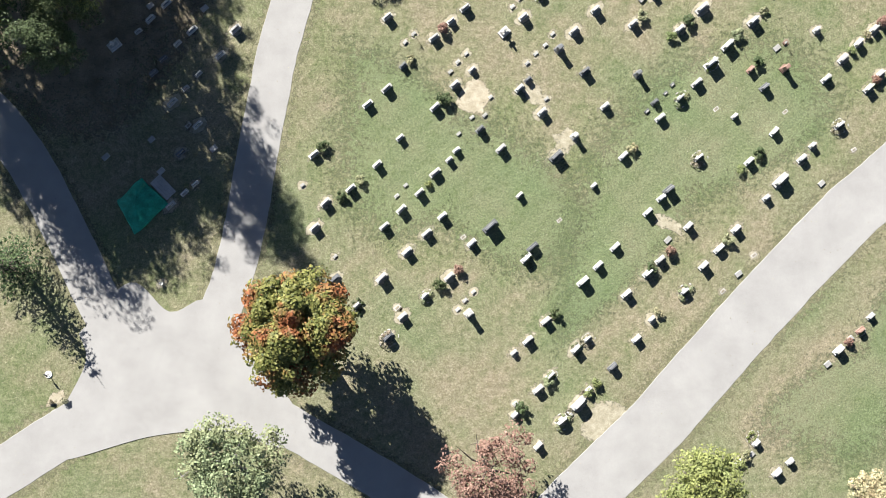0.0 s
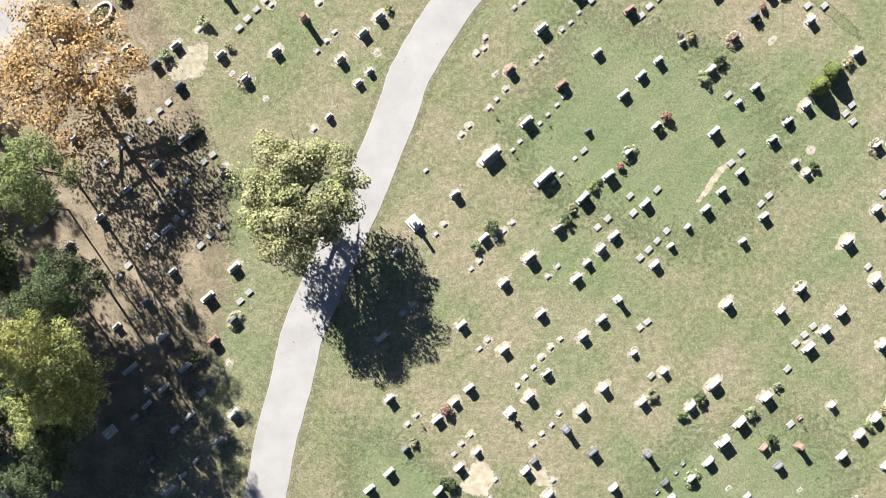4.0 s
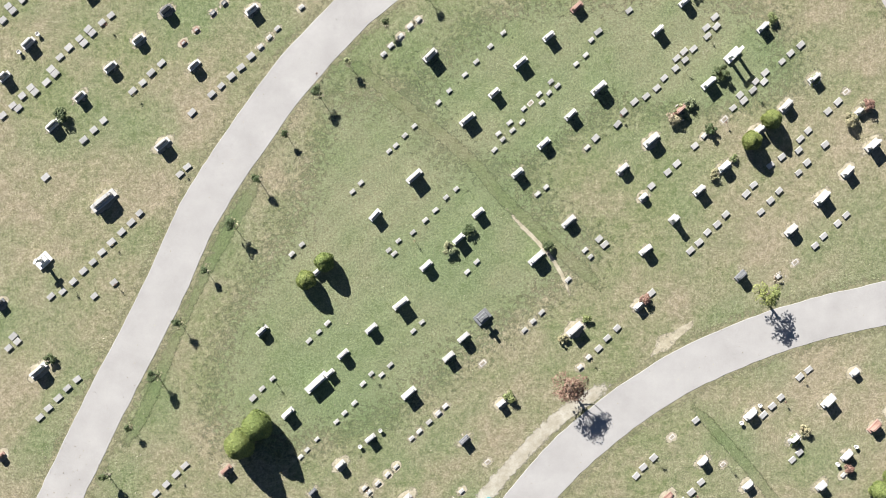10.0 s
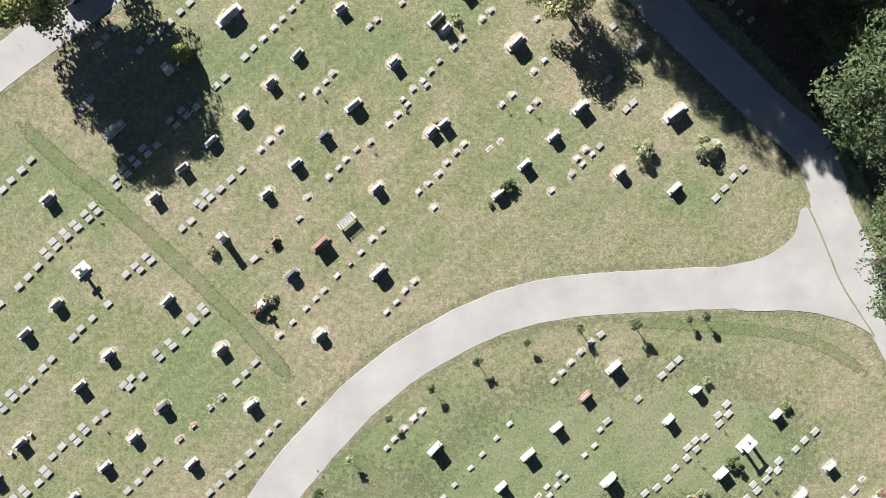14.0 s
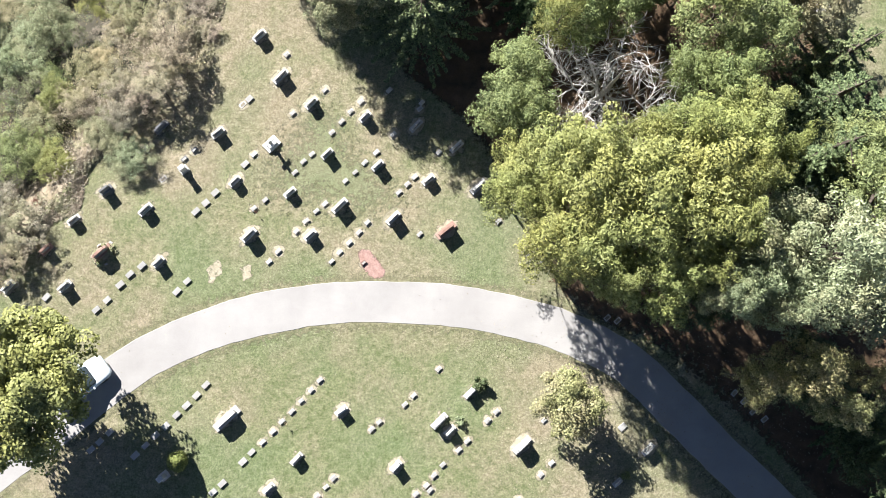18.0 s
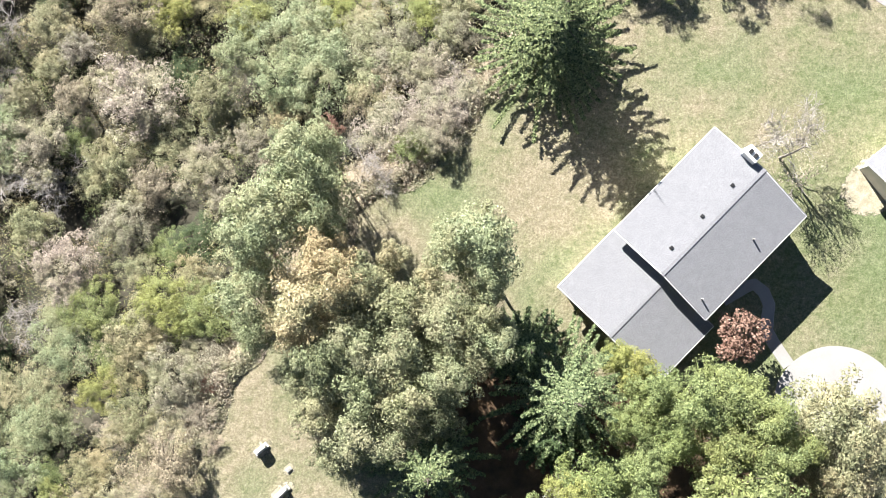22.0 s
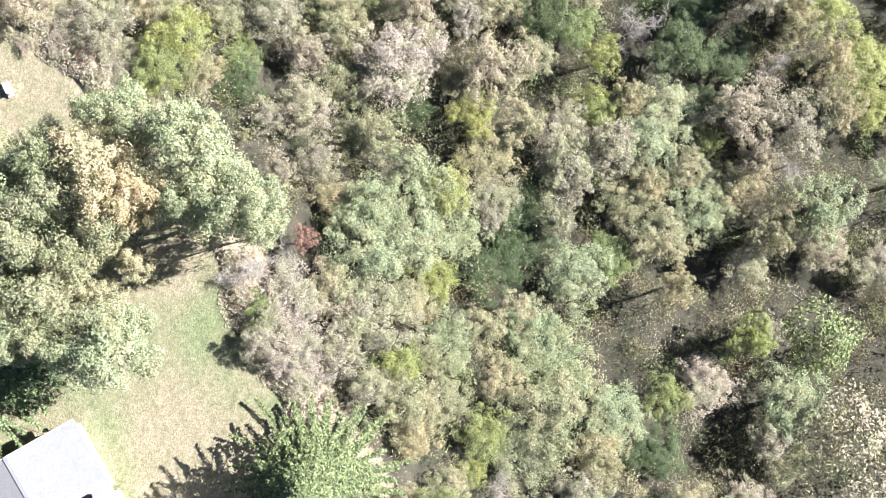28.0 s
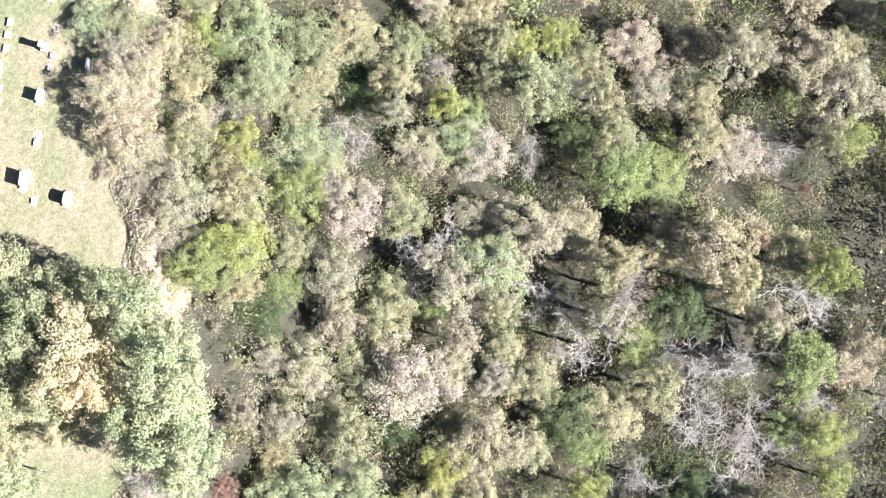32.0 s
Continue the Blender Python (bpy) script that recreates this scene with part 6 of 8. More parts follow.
stand([
    (-0.8, 149.7, 2.1, 11.5, "sage"), (-2.8, 151.1, 2.1, 11.0, "olive"), (-1.5, 153.2, 1.8, 10.0, "olive"), (4.5, 151.5, 1.4, 10.0, "pale"), (0.8, 151.8, 1.8, 10.5, "olive"), (-7.3, 145.6, 1.3, 9.0, "sage"),
    (5.2, 148.0, 1.3, 8.0, "pale"), (3.4, 147.2, 1.6, 10.0, "sage"), (3.9, 153.9, 2.2, 9.5, "pale"), (2.2, 153.8, 1.8, 9.5, "pale"), (-6.2, 157.1, 2.5, 9.0, "pale"), (-8.6, 155.4, 2.2, 9.0, "pale"),
    (-9.7, 153.5, 1.8, 8.5, "pale"), (-9.8, 150.5, 1.8, 8.0, "pale"), (-9.5, 148.1, 1.6, 7.5, "pale"), (-5.6, 155.1, 1.6, 9.0, "pale"), (-7.4, 158.8, 1.7, 8.0, "pale"), (-5.9, 159.7, 1.3, 7.0, "pale"),
    (-5.5, 152.7, 2.0, 12.0, "gold"), (-6.3, 150.2, 2.4, 12.5, "gold"), (-7.3, 148.5, 1.5, 11.0, "gold"), (-4.4, 151.2, 1.5, 12.5, "gold"),
])
for x, y, k, tone in ((27.64, 122.62, 0.9, "pale"), (27.82, 128.58, 0.9, "green"), (32.32, 122.92, 1.1, "dark"), (30.44, 126.91, 1.0, "green"), (17.85, 122.56, 0.6, "dark")):
    tall_tree(tone, 0, x, y, k)
for i, (x, y, k, tone) in enumerate(((25.71, 117.56, 0.5, "dark"), (30.97, 107.80, 1.1, "dark"), (33.51, 106.06, 0.8, "dark"), (32.96, 97.08, 1.0, "dark"), (29.07, 113.00, 0.5, "dark"))):
    big_tree(tone, i % 3, x, y, k, 0)
stand([
    (9.5, 191.5, 2.6, 12.5, "green"), (11.9, 190.1, 2.8, 13.5, "green"), (14.2, 190.0, 2.6, 13.5, "green"), (9.2, 194.2, 2.8, 12.5, "yellow"), (14.0, 187.5, 2.2, 13.0, "green"),
    (12.5, 193.0, 2.8, 13.0, "green"), (16.5, 190.0, 2.5, 13.0, "green"), (6.5, 193.5, 2.5, 10.0, "green"), (18.5, 193.0, 2.8, 13.0, "green"), (15.5, 194.5, 2.8, 13.5, "yellow"),
])
stand([(23.8, 118.3, 1.9, 15.6, "lime"), (21.5, 117.3, 1.6, 13.4, "lime"), (25.9, 115.9, 1.5, 14.2, "lime"), (26.8, 117.8, 1.6, 15.0, "lime"), (27.4, 131.5, 2.2, 13.5, "green"), (28.3, 128.9, 2.2, 13.5, "green")])
small_tree("pale", 0, 17.1, 179.8, 1.0, 1.05)
for i, (x, y, h, r, tone) in enumerate(((1.2, 140.55, 14.6, 4.0, "spruce"), (9.3, 144.95, 15.4, 5.0, "spruce"), (7.06, 147.56, 10.0, 3.0, "spruce"), (9.06, 142.18, 8.0, 2.6, "needle"), (25.13, 131.09, 13.0, 3.6, "spruce"), (27.85, 131.40, 12.0, 3.2, "spruce"), (26.01, 131.40, 14.0, 3.8, "spruce"), (26.9, 134.8, 13.5, 2.9, "spruce"), (27.7, 137.6, 13.0, 2.8, "spruce"), (29.3, 133.4, 13.5, 3.0, "spruce"), (33.02, 108.20, 12.0, 2.6, "needle"), (29.37, 113.66, 12.0, 2.8, "needle"), (31.24, 106.07, 9.0, 2.4, "spruce"))):
    at(conifer(40 + i, h, r, tone, "%s green spruce with drooping boughs" % ("light" if tone == "spruce" else "dark"), rows=9, arms=9, dense=72), x, y, 0, 40 * i)
at(bare_tree(60, 13.2, 4.4, "grey dead tree with tangled bare branches", BLEACHED, twigs=1500, arms=18), 12.6, 135.5)
at(conifer(61, 13.0, 5.6, "spruce", "broad feathery evergreen behind the house", rows=11, arms=15, low=0.08, dense=70), 8.45, 167.68)
at(bare_tree(62, 5.5, 2.9, "pinkish nearly bare tree beside the house", twigs=800, tone="pink"), 24.19, 160.73)
at(broadleaf(63, 4.2, 1.9, 1.7, 0, 40, 55, 0.19, 0.55, "red", "russet ornamental tree beside the house"), 20.78, 148.72)


def leaning_tree():
    """A leaning trunk clad in ivy at the corner of the house lawn."""
    rng = np.random.default_rng(91)
    e = thing("leaning_tree", Matrix(), "leaning trunk clad in dark green ivy at the lawn's edge", "tree")
    a, b = Vector((14.45, 186.33, 1.5)), Vector((9.96, 178.19, 6.0))
    v, f = tubes([[(tuple(a), 0.22), (tuple(a.lerp(b, 0.5) + Vector((0, 0, 0.5))), 0.16), (tuple(b), 0.05)]], 6)
    raw("trunk", v, f, BARK, e, smooth=True)
    n = 5200
    t = rng.random(n)
    w = 0.95 * (1 - t) ** 0.6 + 0.15
    out = rng.normal(0, 1, (n, 3))
    out /= np.linalg.norm(out, axis=1, keepdims=True)
    p = np.outer(1 - t, np.array(a)) + np.outer(t, np.array(b)) + out * w[:, None] * rng.uniform(0.5, 1, (n, 1))
    p[:, 2] += 2 * t * (1 - t)
    quads("foliage", leaf_quads(rng, p, out + np.array((0, 0, 0.5)), 0.2, 0.4), LEAF["dark"], e)


leaning_tree()

# the north-western wood
rw = random.Random(77)
GAPS = ((-27.7, 179.0), (-26.5, 181.8), (-25.7, 186.0), (-13.0, 166.0), (-16.6, 155.6), (-5.7, 162.2), (-11.6, 179.7), (-7.4, 176.6), (-49.9, 178.0), (-7.7, 175.3), (-4.7, 174.3), (-4.3, 186.0), (-12.7, 178.5))
SCRUB = []


def near(x, y, places, r):
    return any(math.hypot(x - a, y - b) < r for a, b in places)


spots = []
for gx in range(-17, 10):
    for gy in range(0, 28):
        x = gx * 4.4 + rw.uniform(-1.6, 1.6) + (gy % 2) * 2.2
        y = 100 + gy * 4.2 + rw.uniform(-1.6, 1.6)
        d = beyond_edge(x, y)
        if d < 2.4 or y > 212 or x < -74 or x > 34:
            continue
        if -14 < x < 6 and 148 < y < 170 and d < 3.5:
            continue
        spots.append((x, y, d))


def scrub(trees):
    """Low woodland trees on the slope: place, crown radius and tone; dark ones stand in for shaded gaps."""
    for x, y, r, tone in trees:
        SCRUB.append((x, y))
        ground = ground_z(x, y)
        r *= 0.55 if tone == "red" else 1.15
        top = 0.8 - 3.0 * fade(4, 14, beyond_edge(x, y)) + rw.uniform(-0.9, 0.7)
        # dark crowns are added, kept low, where there is only a shaded gap
        height = min(max(top - ground, 1.35 * r), 4.2 * r) * (0.7 if tone == "dark" else 1.0)
        shape = rw.randrange(3)
        if tone == "bare" or (tone == "pink" and shape == 0):
            leaves = "pink" if tone == "pink" else None
            k, kz = r / 3.4, height / 9.5
            plant(("twiggy", shape, tone), lambda: bare_tree(720 + shape, 9.5, 3.3, "nearly bare %s woodland tree with fine tangled twigs" % ("pinkish" if leaves else "grey"), twigs=900, tone=leaves, arms=13), x, y, rw.uniform(0, 360), k, None, kz / k)
        else:
            k = r / 2.85
            small_tree(tone, shape, x, y, k, height / (7.0 * k))


scrub([
    (-15.5, 144.9, 2.1, "brown"), (-18.5, 147.5, 2.1, "olive"), (-22.0, 149.2, 1.9, "green"), (-24.5, 152.1, 2.4, "pink"), (-26.9, 154.8, 1.7, "olive"), (-25.8, 157.6, 2.6, "bare"),
    (-30.7, 158.2, 2.2, "brown"), (-29.6, 161.5, 2.6, "pale"), (-35.7, 163.4, 2.6, "brown"), (-36.3, 166.8, 1.7, "olive"), (-36.2, 169.1, 2.0, "pink"), (-40.8, 168.5, 2.6, "olive"),
    (-43.3, 170.5, 2.6, "brown"), (-46.0, 171.9, 2.0, "red"), (-42.1, 173.6, 2.6, "olive"), (-47.3, 174.7, 2.2, "olive"), (-48.4, 177.0, 1.7, "yellow"), (-46.3, 179.5, 3.4, "bare"),
    (-42.6, 177.0, 1.7, "brown"), (-38.4, 172.4, 2.2, "dark"), (-13.9, 149.2, 1.9, "green"), (-16.9, 149.7, 2.1, "yellow"), (-15.0, 151.6, 1.7, "olive"), (-19.2, 152.0, 1.9, "olive"),
    (-17.2, 153.6, 1.7, "green"), (-20.4, 155.2, 2.6, "brown"), (-18.7, 158.0, 2.4, "brown"), (-21.3, 159.9, 2.6, "olive"), (-24.3, 161.3, 1.7, "green"), (-24.3, 164.1, 2.2, "brown"),
])
scrub([
    (-28.3, 164.0, 2.0, "brown"), (-30.9, 166.0, 2.2, "bare"), (-31.0, 169.6, 2.4, "bare"), (-33.9, 169.6, 1.7, "brown"), (-34.6, 172.4, 2.2, "green"), (-36.5, 175.0, 2.9, "bare"),
    (-38.2, 177.2, 2.4, "bare"), (-42.2, 180.6, 2.4, "green"), (-42.5, 184.2, 1.9, "bare"), (-13.4, 156.9, 1.7, "brown"), (-14.8, 159.2, 2.6, "brown"), (-17.6, 161.4, 2.6, "olive"),
    (-19.8, 164.1, 2.8, "pink"), (-22.4, 165.5, 2.0, "brown"), (-24.9, 168.0, 1.5, "pink"), (-26.8, 169.9, 2.2, "olive"), (-26.9, 173.2, 2.2, "dark"), (-30.2, 174.9, 2.6, "olive"),
    (-33.3, 175.8, 2.6, "olive"), (-34.2, 179.4, 2.9, "bare"), (-36.8, 181.9, 3.4, "bare"), (-38.8, 183.9, 1.7, "green"), (-40.7, 185.9, 2.0, "yellow"), (-38.9, 188.5, 2.0, "yellow"),
    (-10.0, 159.0, 1.5, "brown"), (-11.6, 161.0, 2.1, "brown"), (-13.7, 162.5, 1.7, "olive"), (-14.6, 164.4, 1.7, "sage"), (-17.1, 166.3, 2.0, "dark"), (-19.9, 168.5, 2.2, "olive"),
])
scrub([
    (-21.5, 170.7, 2.2, "brown"), (-17.9, 170.4, 2.2, "yellow"), (-23.5, 173.2, 2.4, "olive"), (-26.6, 175.7, 2.2, "green"), (-24.9, 177.9, 2.0, "yellow"), (-28.3, 179.7, 2.2, "bare"),
    (-31.6, 183.6, 2.6, "dark"), (-32.8, 187.5, 2.6, "brown"), (-35.1, 189.8, 2.0, "brown"), (-34.5, 184.2, 2.9, "bare"), (-2.9, 158.8, 2.3, "pink"), (-4.5, 160.9, 1.7, "pink"),
    (-6.1, 161.9, 1.7, "red"), (-9.2, 163.4, 2.1, "olive"), (-9.1, 165.5, 2.4, "pale"), (-12.4, 167.7, 2.2, "pale"), (-12.4, 169.9, 1.7, "yellow"), (-15.7, 172.1, 2.6, "olive"),
    (-18.5, 173.8, 2.2, "olive"), (-19.0, 177.1, 2.4, "brown"), (-21.5, 179.0, 2.4, "yellow"), (-22.9, 180.9, 1.8, "olive"), (-22.7, 184.0, 2.4, "pale"), (-27.4, 183.2, 2.2, "dark"),
    (-28.0, 187.2, 2.2, "dark"), (-28.5, 190.4, 2.0, "pink"), (-31.6, 190.8, 2.2, "olive"), (-33.6, 192.7, 2.6, "yellow"), (-1.7, 162.2, 2.5, "pink"), (-3.2, 164.3, 1.7, "brown"),
])
scrub([
    (-6.0, 166.1, 2.6, "pale"), (-8.3, 168.5, 2.6, "pale"), (-10.2, 171.0, 2.2, "pale"), (-12.7, 173.5, 2.2, "brown"), (-13.5, 176.0, 2.2, "dark"), (-16.3, 178.1, 3.3, "brown"),
    (-19.0, 180.4, 2.6, "brown"), (-19.9, 182.8, 2.2, "pale"), (-24.1, 186.6, 1.7, "dark"), (-24.3, 189.0, 2.2, "brown"), (-29.4, 194.1, 2.6, "olive"), (-30.5, 196.4, 2.6, "yellow"),
    (1.7, 163.6, 2.1, "pink"), (0.4, 165.9, 2.3, "brown"), (-2.4, 167.7, 2.5, "brown"), (-4.1, 169.6, 2.1, "olive"), (-5.9, 171.0, 2.0, "yellow"), (-7.8, 174.6, 2.6, "dark"),
    (-10.2, 177.0, 2.2, "dark"), (-12.7, 178.4, 1.7, "brown"), (-15.5, 182.8, 2.2, "olive"), (-17.1, 184.0, 2.2, "olive"), (-19.1, 186.5, 2.0, "olive"), (-21.5, 187.3, 1.3, "green"),
    (-21.3, 190.9, 2.2, "brown"), (-24.6, 193.1, 2.2, "brown"), (-26.3, 195.5, 2.2, "olive"), (-27.7, 197.9, 2.6, "yellow"), (2.1, 168.8, 2.1, "brown"), (0.2, 170.4, 1.9, "yellow"),
])
scrub([
    (-1.6, 173.1, 2.2, "pale"), (-3.7, 175.4, 2.2, "olive"), (-5.6, 177.8, 2.2, "olive"), (-9.4, 180.6, 2.4, "pale"), (-11.3, 183.0, 2.2, "green"), (-14.1, 185.9, 2.6, "olive"),
    (-16.6, 188.3, 2.2, "pale"), (-18.8, 190.6, 2.2, "olive"), (-21.6, 193.4, 2.2, "pink"), (-33.1, 161.4, 2.2, "brown"), (-26.7, 166.5, 2.0, "olive"), (-11.5, 175.4, 2.0, "dark"),
    (1.1, 189.9, 2.2, "dark"), (3.8, 192.8, 2.2, "olive"), (5.6, 195.4, 2.2, "pale"), (9.1, 197.5, 2.6, "green"), (11.5, 199.8, 2.6, "yellow"), (12.4, 195.7, 3.1, "green"),
    (6.5, 192.0, 2.2, "olive"), (-27.0, 160.5, 2.2, "brown"), (-4.0, 179.4, 2.6, "pale"), (-2.2, 182.1, 2.2, "pale"), (-0.3, 185.9, 2.6, "pale"), (2.5, 185.8, 2.6, "olive"),
    (5.3, 185.1, 2.6, "brown"), (6.3, 188.7, 2.2, "olive"), (9.7, 189.5, 2.2, "pink"), (11.8, 192.5, 2.2, "olive"), (-22.9, 158.3, 2.2, "olive"), (-0.8, 177.5, 2.2, "olive"),
])
scrub([
    (0.8, 181.2, 2.6, "sage"), (3.6, 180.3, 2.4, "sage"), (7.9, 183.6, 2.2, "olive"), (9.2, 186.3, 2.4, "pink"), (11.9, 189.8, 2.4, "tan"), (1.8, 173.9, 2.1, "olive"),
    (3.1, 177.2, 1.9, "green"), (5.8, 177.4, 1.5, "yellow"), (6.8, 179.8, 2.1, "pink"), (9.7, 182.5, 2.1, "pink"), (-15.0, 154.3, 1.7, "dark"), (2.7, 171.6, 3.0, "olive"),
    (4.7, 172.8, 2.1, "olive"), (7.0, 175.9, 1.7, "olive"), (9.1, 175.7, 2.1, "green"), (10.5, 177.5, 2.1, "olive"), (12.0, 179.3, 1.5, "yellow"), (14.5, 177.0, 2.1, "yellow"),
    (11.7, 174.5, 2.5, "pale"), (14.0, 174.0, 2.1, "green"), (8.7, 173.8, 1.7, "olive"), (-15.4, 148.4, 1.3, "yellow"), (-14.1, 146.6, 2.1, "brown"), (0.8, 161.8, 1.7, "tan"),
    (-0.6, 160.6, 1.2, "green"), (2.9, 165.7, 1.7, "pink"), (16.1, 172.9, 1.7, "green"), (-20.1, 133.7, 1.7, "olive"), (-18.4, 132.2, 1.5, "pale"), (-21.4, 135.8, 2.1, "brown"),
])
scrub([
    (-23.7, 136.6, 1.7, "yellow"), (-18.8, 136.7, 2.1, "brown"), (-16.4, 136.8, 1.7, "tan"), (-21.2, 138.5, 1.9, "olive"), (-26.7, 138.0, 1.9, "pale"), (-24.4, 138.0, 1.3, "green"),
    (-25.9, 140.7, 1.9, "pale"), (-24.3, 141.6, 1.9, "sage"), (-29.4, 140.6, 2.6, "sage"), (-28.3, 143.3, 2.0, "olive"), (-32.1, 142.3, 2.6, "olive"), (-30.5, 145.5, 2.2, "dark"),
    (-35.1, 145.0, 2.2, "sage"), (-35.6, 148.1, 2.0, "pink"), (-32.7, 146.7, 2.2, "olive"), (-34.4, 150.3, 1.8, "yellow"), (-35.7, 151.8, 1.3, "green"), (-40.0, 149.0, 2.2, "olive"),
    (-38.6, 150.8, 2.2, "olive"), (-40.6, 153.5, 2.2, "pale"), (-41.7, 150.2, 1.7, "yellow"), (-44.3, 151.3, 2.2, "yellow"), (-44.8, 153.9, 2.2, "olive"), (-43.6, 156.6, 2.2, "olive"),
    (-48.4, 155.4, 2.2, "tan"), (-47.7, 158.7, 2.6, "tan"), (-51.9, 158.2, 2.2, "brown"), (-49.8, 161.3, 2.2, "olive"), (-53.3, 160.9, 2.0, "brown"), (-55.8, 161.5, 2.2, "olive"),
])
scrub([
    (-55.1, 165.6, 1.3, "green"), (-57.5, 164.2, 2.2, "brown"), (-60.7, 165.3, 2.2, "olive"), (-58.1, 167.9, 2.2, "brown"), (-15.9, 139.4, 2.1, "brown"), (-16.1, 141.4, 2.1, "tan"),
    (-18.3, 142.2, 2.3, "olive"), (-20.1, 141.1, 1.7, "tan"), (-21.2, 143.7, 2.1, "yellow"), (-20.9, 145.9, 1.7, "green"), (-24.4, 146.3, 2.2, "pale"), (-24.1, 148.6, 2.2, "pale"),
    (-27.4, 148.2, 2.4, "bare"), (-31.1, 148.6, 1.7, "brown"), (-31.2, 151.7, 2.2, "brown"), (-33.8, 152.9, 2.2, "pale"), (-34.4, 154.7, 1.8, "pink"), (-36.8, 156.7, 2.4, "pink"),
    (-40.4, 158.1, 1.8, "dark"), (-43.7, 163.7, 3.3, "green"), (-47.9, 164.0, 2.2, "olive"), (-49.4, 166.2, 2.2, "pink"), (-51.5, 167.9, 2.4, "bare"), (-54.4, 169.7, 1.7, "olive"),
    (-56.6, 170.9, 1.8, "yellow"), (-51.6, 171.6, 2.0, "red"), (-18.9, 145.3, 2.1, "olive"), (-13.5, 144.5, 1.3, "red"), (-26.0, 143.5, 2.2, "olive"), (-14.2, 142.6, 1.7, "tan"),
])
scrub([
    (-13.1, 140.8, 1.0, "tan"), (-18.6, 134.9, 1.7, "brown"), (-25.0, 134.9, 2.3, "olive"), (-26.0, 132.8, 2.1, "green"), (-23.5, 132.0, 1.9, "yellow"), (-24.7, 129.2, 1.7, "red"),
    (-26.1, 127.7, 1.9, "brown"), (-26.1, 125.4, 1.3, "brown"),
])

# the rest of the wood, between and beyond those
for x, y, d in spots:
    if near(x, y, GAPS, 3.2) or near(x, y, SCRUB, 3.0) or not near(x, y, SCRUB, 11.0 if y > 180 and x > -45 else 5.5):
        continue
    v = noise.noise(Vector((x * 0.06, y * 0.06, 3)))
    r = rw.random()
    if r < 0.07:
        plant(("bare", int(r * 40)), lambda: bare_tree(700 + int(r * 40), 8.5, 3.0, "half-bare grey woodland tree", twigs=520, tone="brown"), x, y, rw.uniform(0, 360), rw.uniform(0.6, 0.8))
        continue
    tone = rw.choice(("brown", "brown", "olive", "olive", "tan", "pale", "brown", "yellow", "green", "pink")) if v > -0.05 else rw.choice(("green", "olive", "olive", "pale", "brown", "green", "yellow", "olive", "brown"))
    small_tree(tone, rw.randrange(3), x, y, rw.uniform(0.7, 0.95) * min(1.0, 0.5 + d / 18), rw.uniform(0.8, 1.1))

# dry brush along the wood's edge
for (ax, ay), (bx, by) in zip(WOOD_EDGE[1:], WOOD_EDGE[2:]):
    length = math.hypot(bx - ax, by - ay)
    for i in range(int(length / 1.5)):
        for off, k0 in ((1.9, 0.3), (3.6, 0.48), (5.6, 0.62)):
            t = (i + rw.random()) / (length / 1.5)
            o = off + rw.uniform(-0.8, 0.8)
            x, y = ax + (bx - ax) * t - (by - ay) / length * o, ay + (by - ay) * t + (bx - ax) / length * o
            if y > 200 or y < 105 or (off > 3 and rw.random() < 0.35):
                continue
            brush(rw.choice(("tan", "brown", "tan", "brown", "olive", "pale", "tan")), rw.randrange(2), x, y, (1.3 if y < 150 else 1.1) * k0 * rw.uniform(0.8, 1.25))

# shrubs and beds by the graves
for i, (x, y, r) in enumerate(SHRUBS):
    tone = ("dark", "green", "olive", "red", "dark", "pale")[i % 6]
    plant(("shrub", i % 6), lambda: loose_shrub(900 + i % 6, 0.45, tone, "small %s garden shrub beside a gravestone" % ("russet" if tone == "red" else tone)), x, y, 70 * i, r / 0.42)
for x, y, tone in ((-11.43, 57.88, 0), (-10.22, 59.14, 0)):
    plant("topiary_big", lambda: ball_bush(70, 0.98, 3.4, "topiary", "large clipped pointed evergreen beside a gravestone", 16000, 0.12), x, y, 0, 1.0)
for x, y in ((-5.64, 70.35), (-6.90, 69.11), (25.70, 80.11), (24.28, 78.65), (33.12, 54.01), (34.07, 54.83), (30.89, 41.64), (31.88, 42.69), (-15.04, 111.93)):
    plant("topiary", lambda: ball_bush(71, 0.66, 2.0), x, y, 50 * x, 1.0)


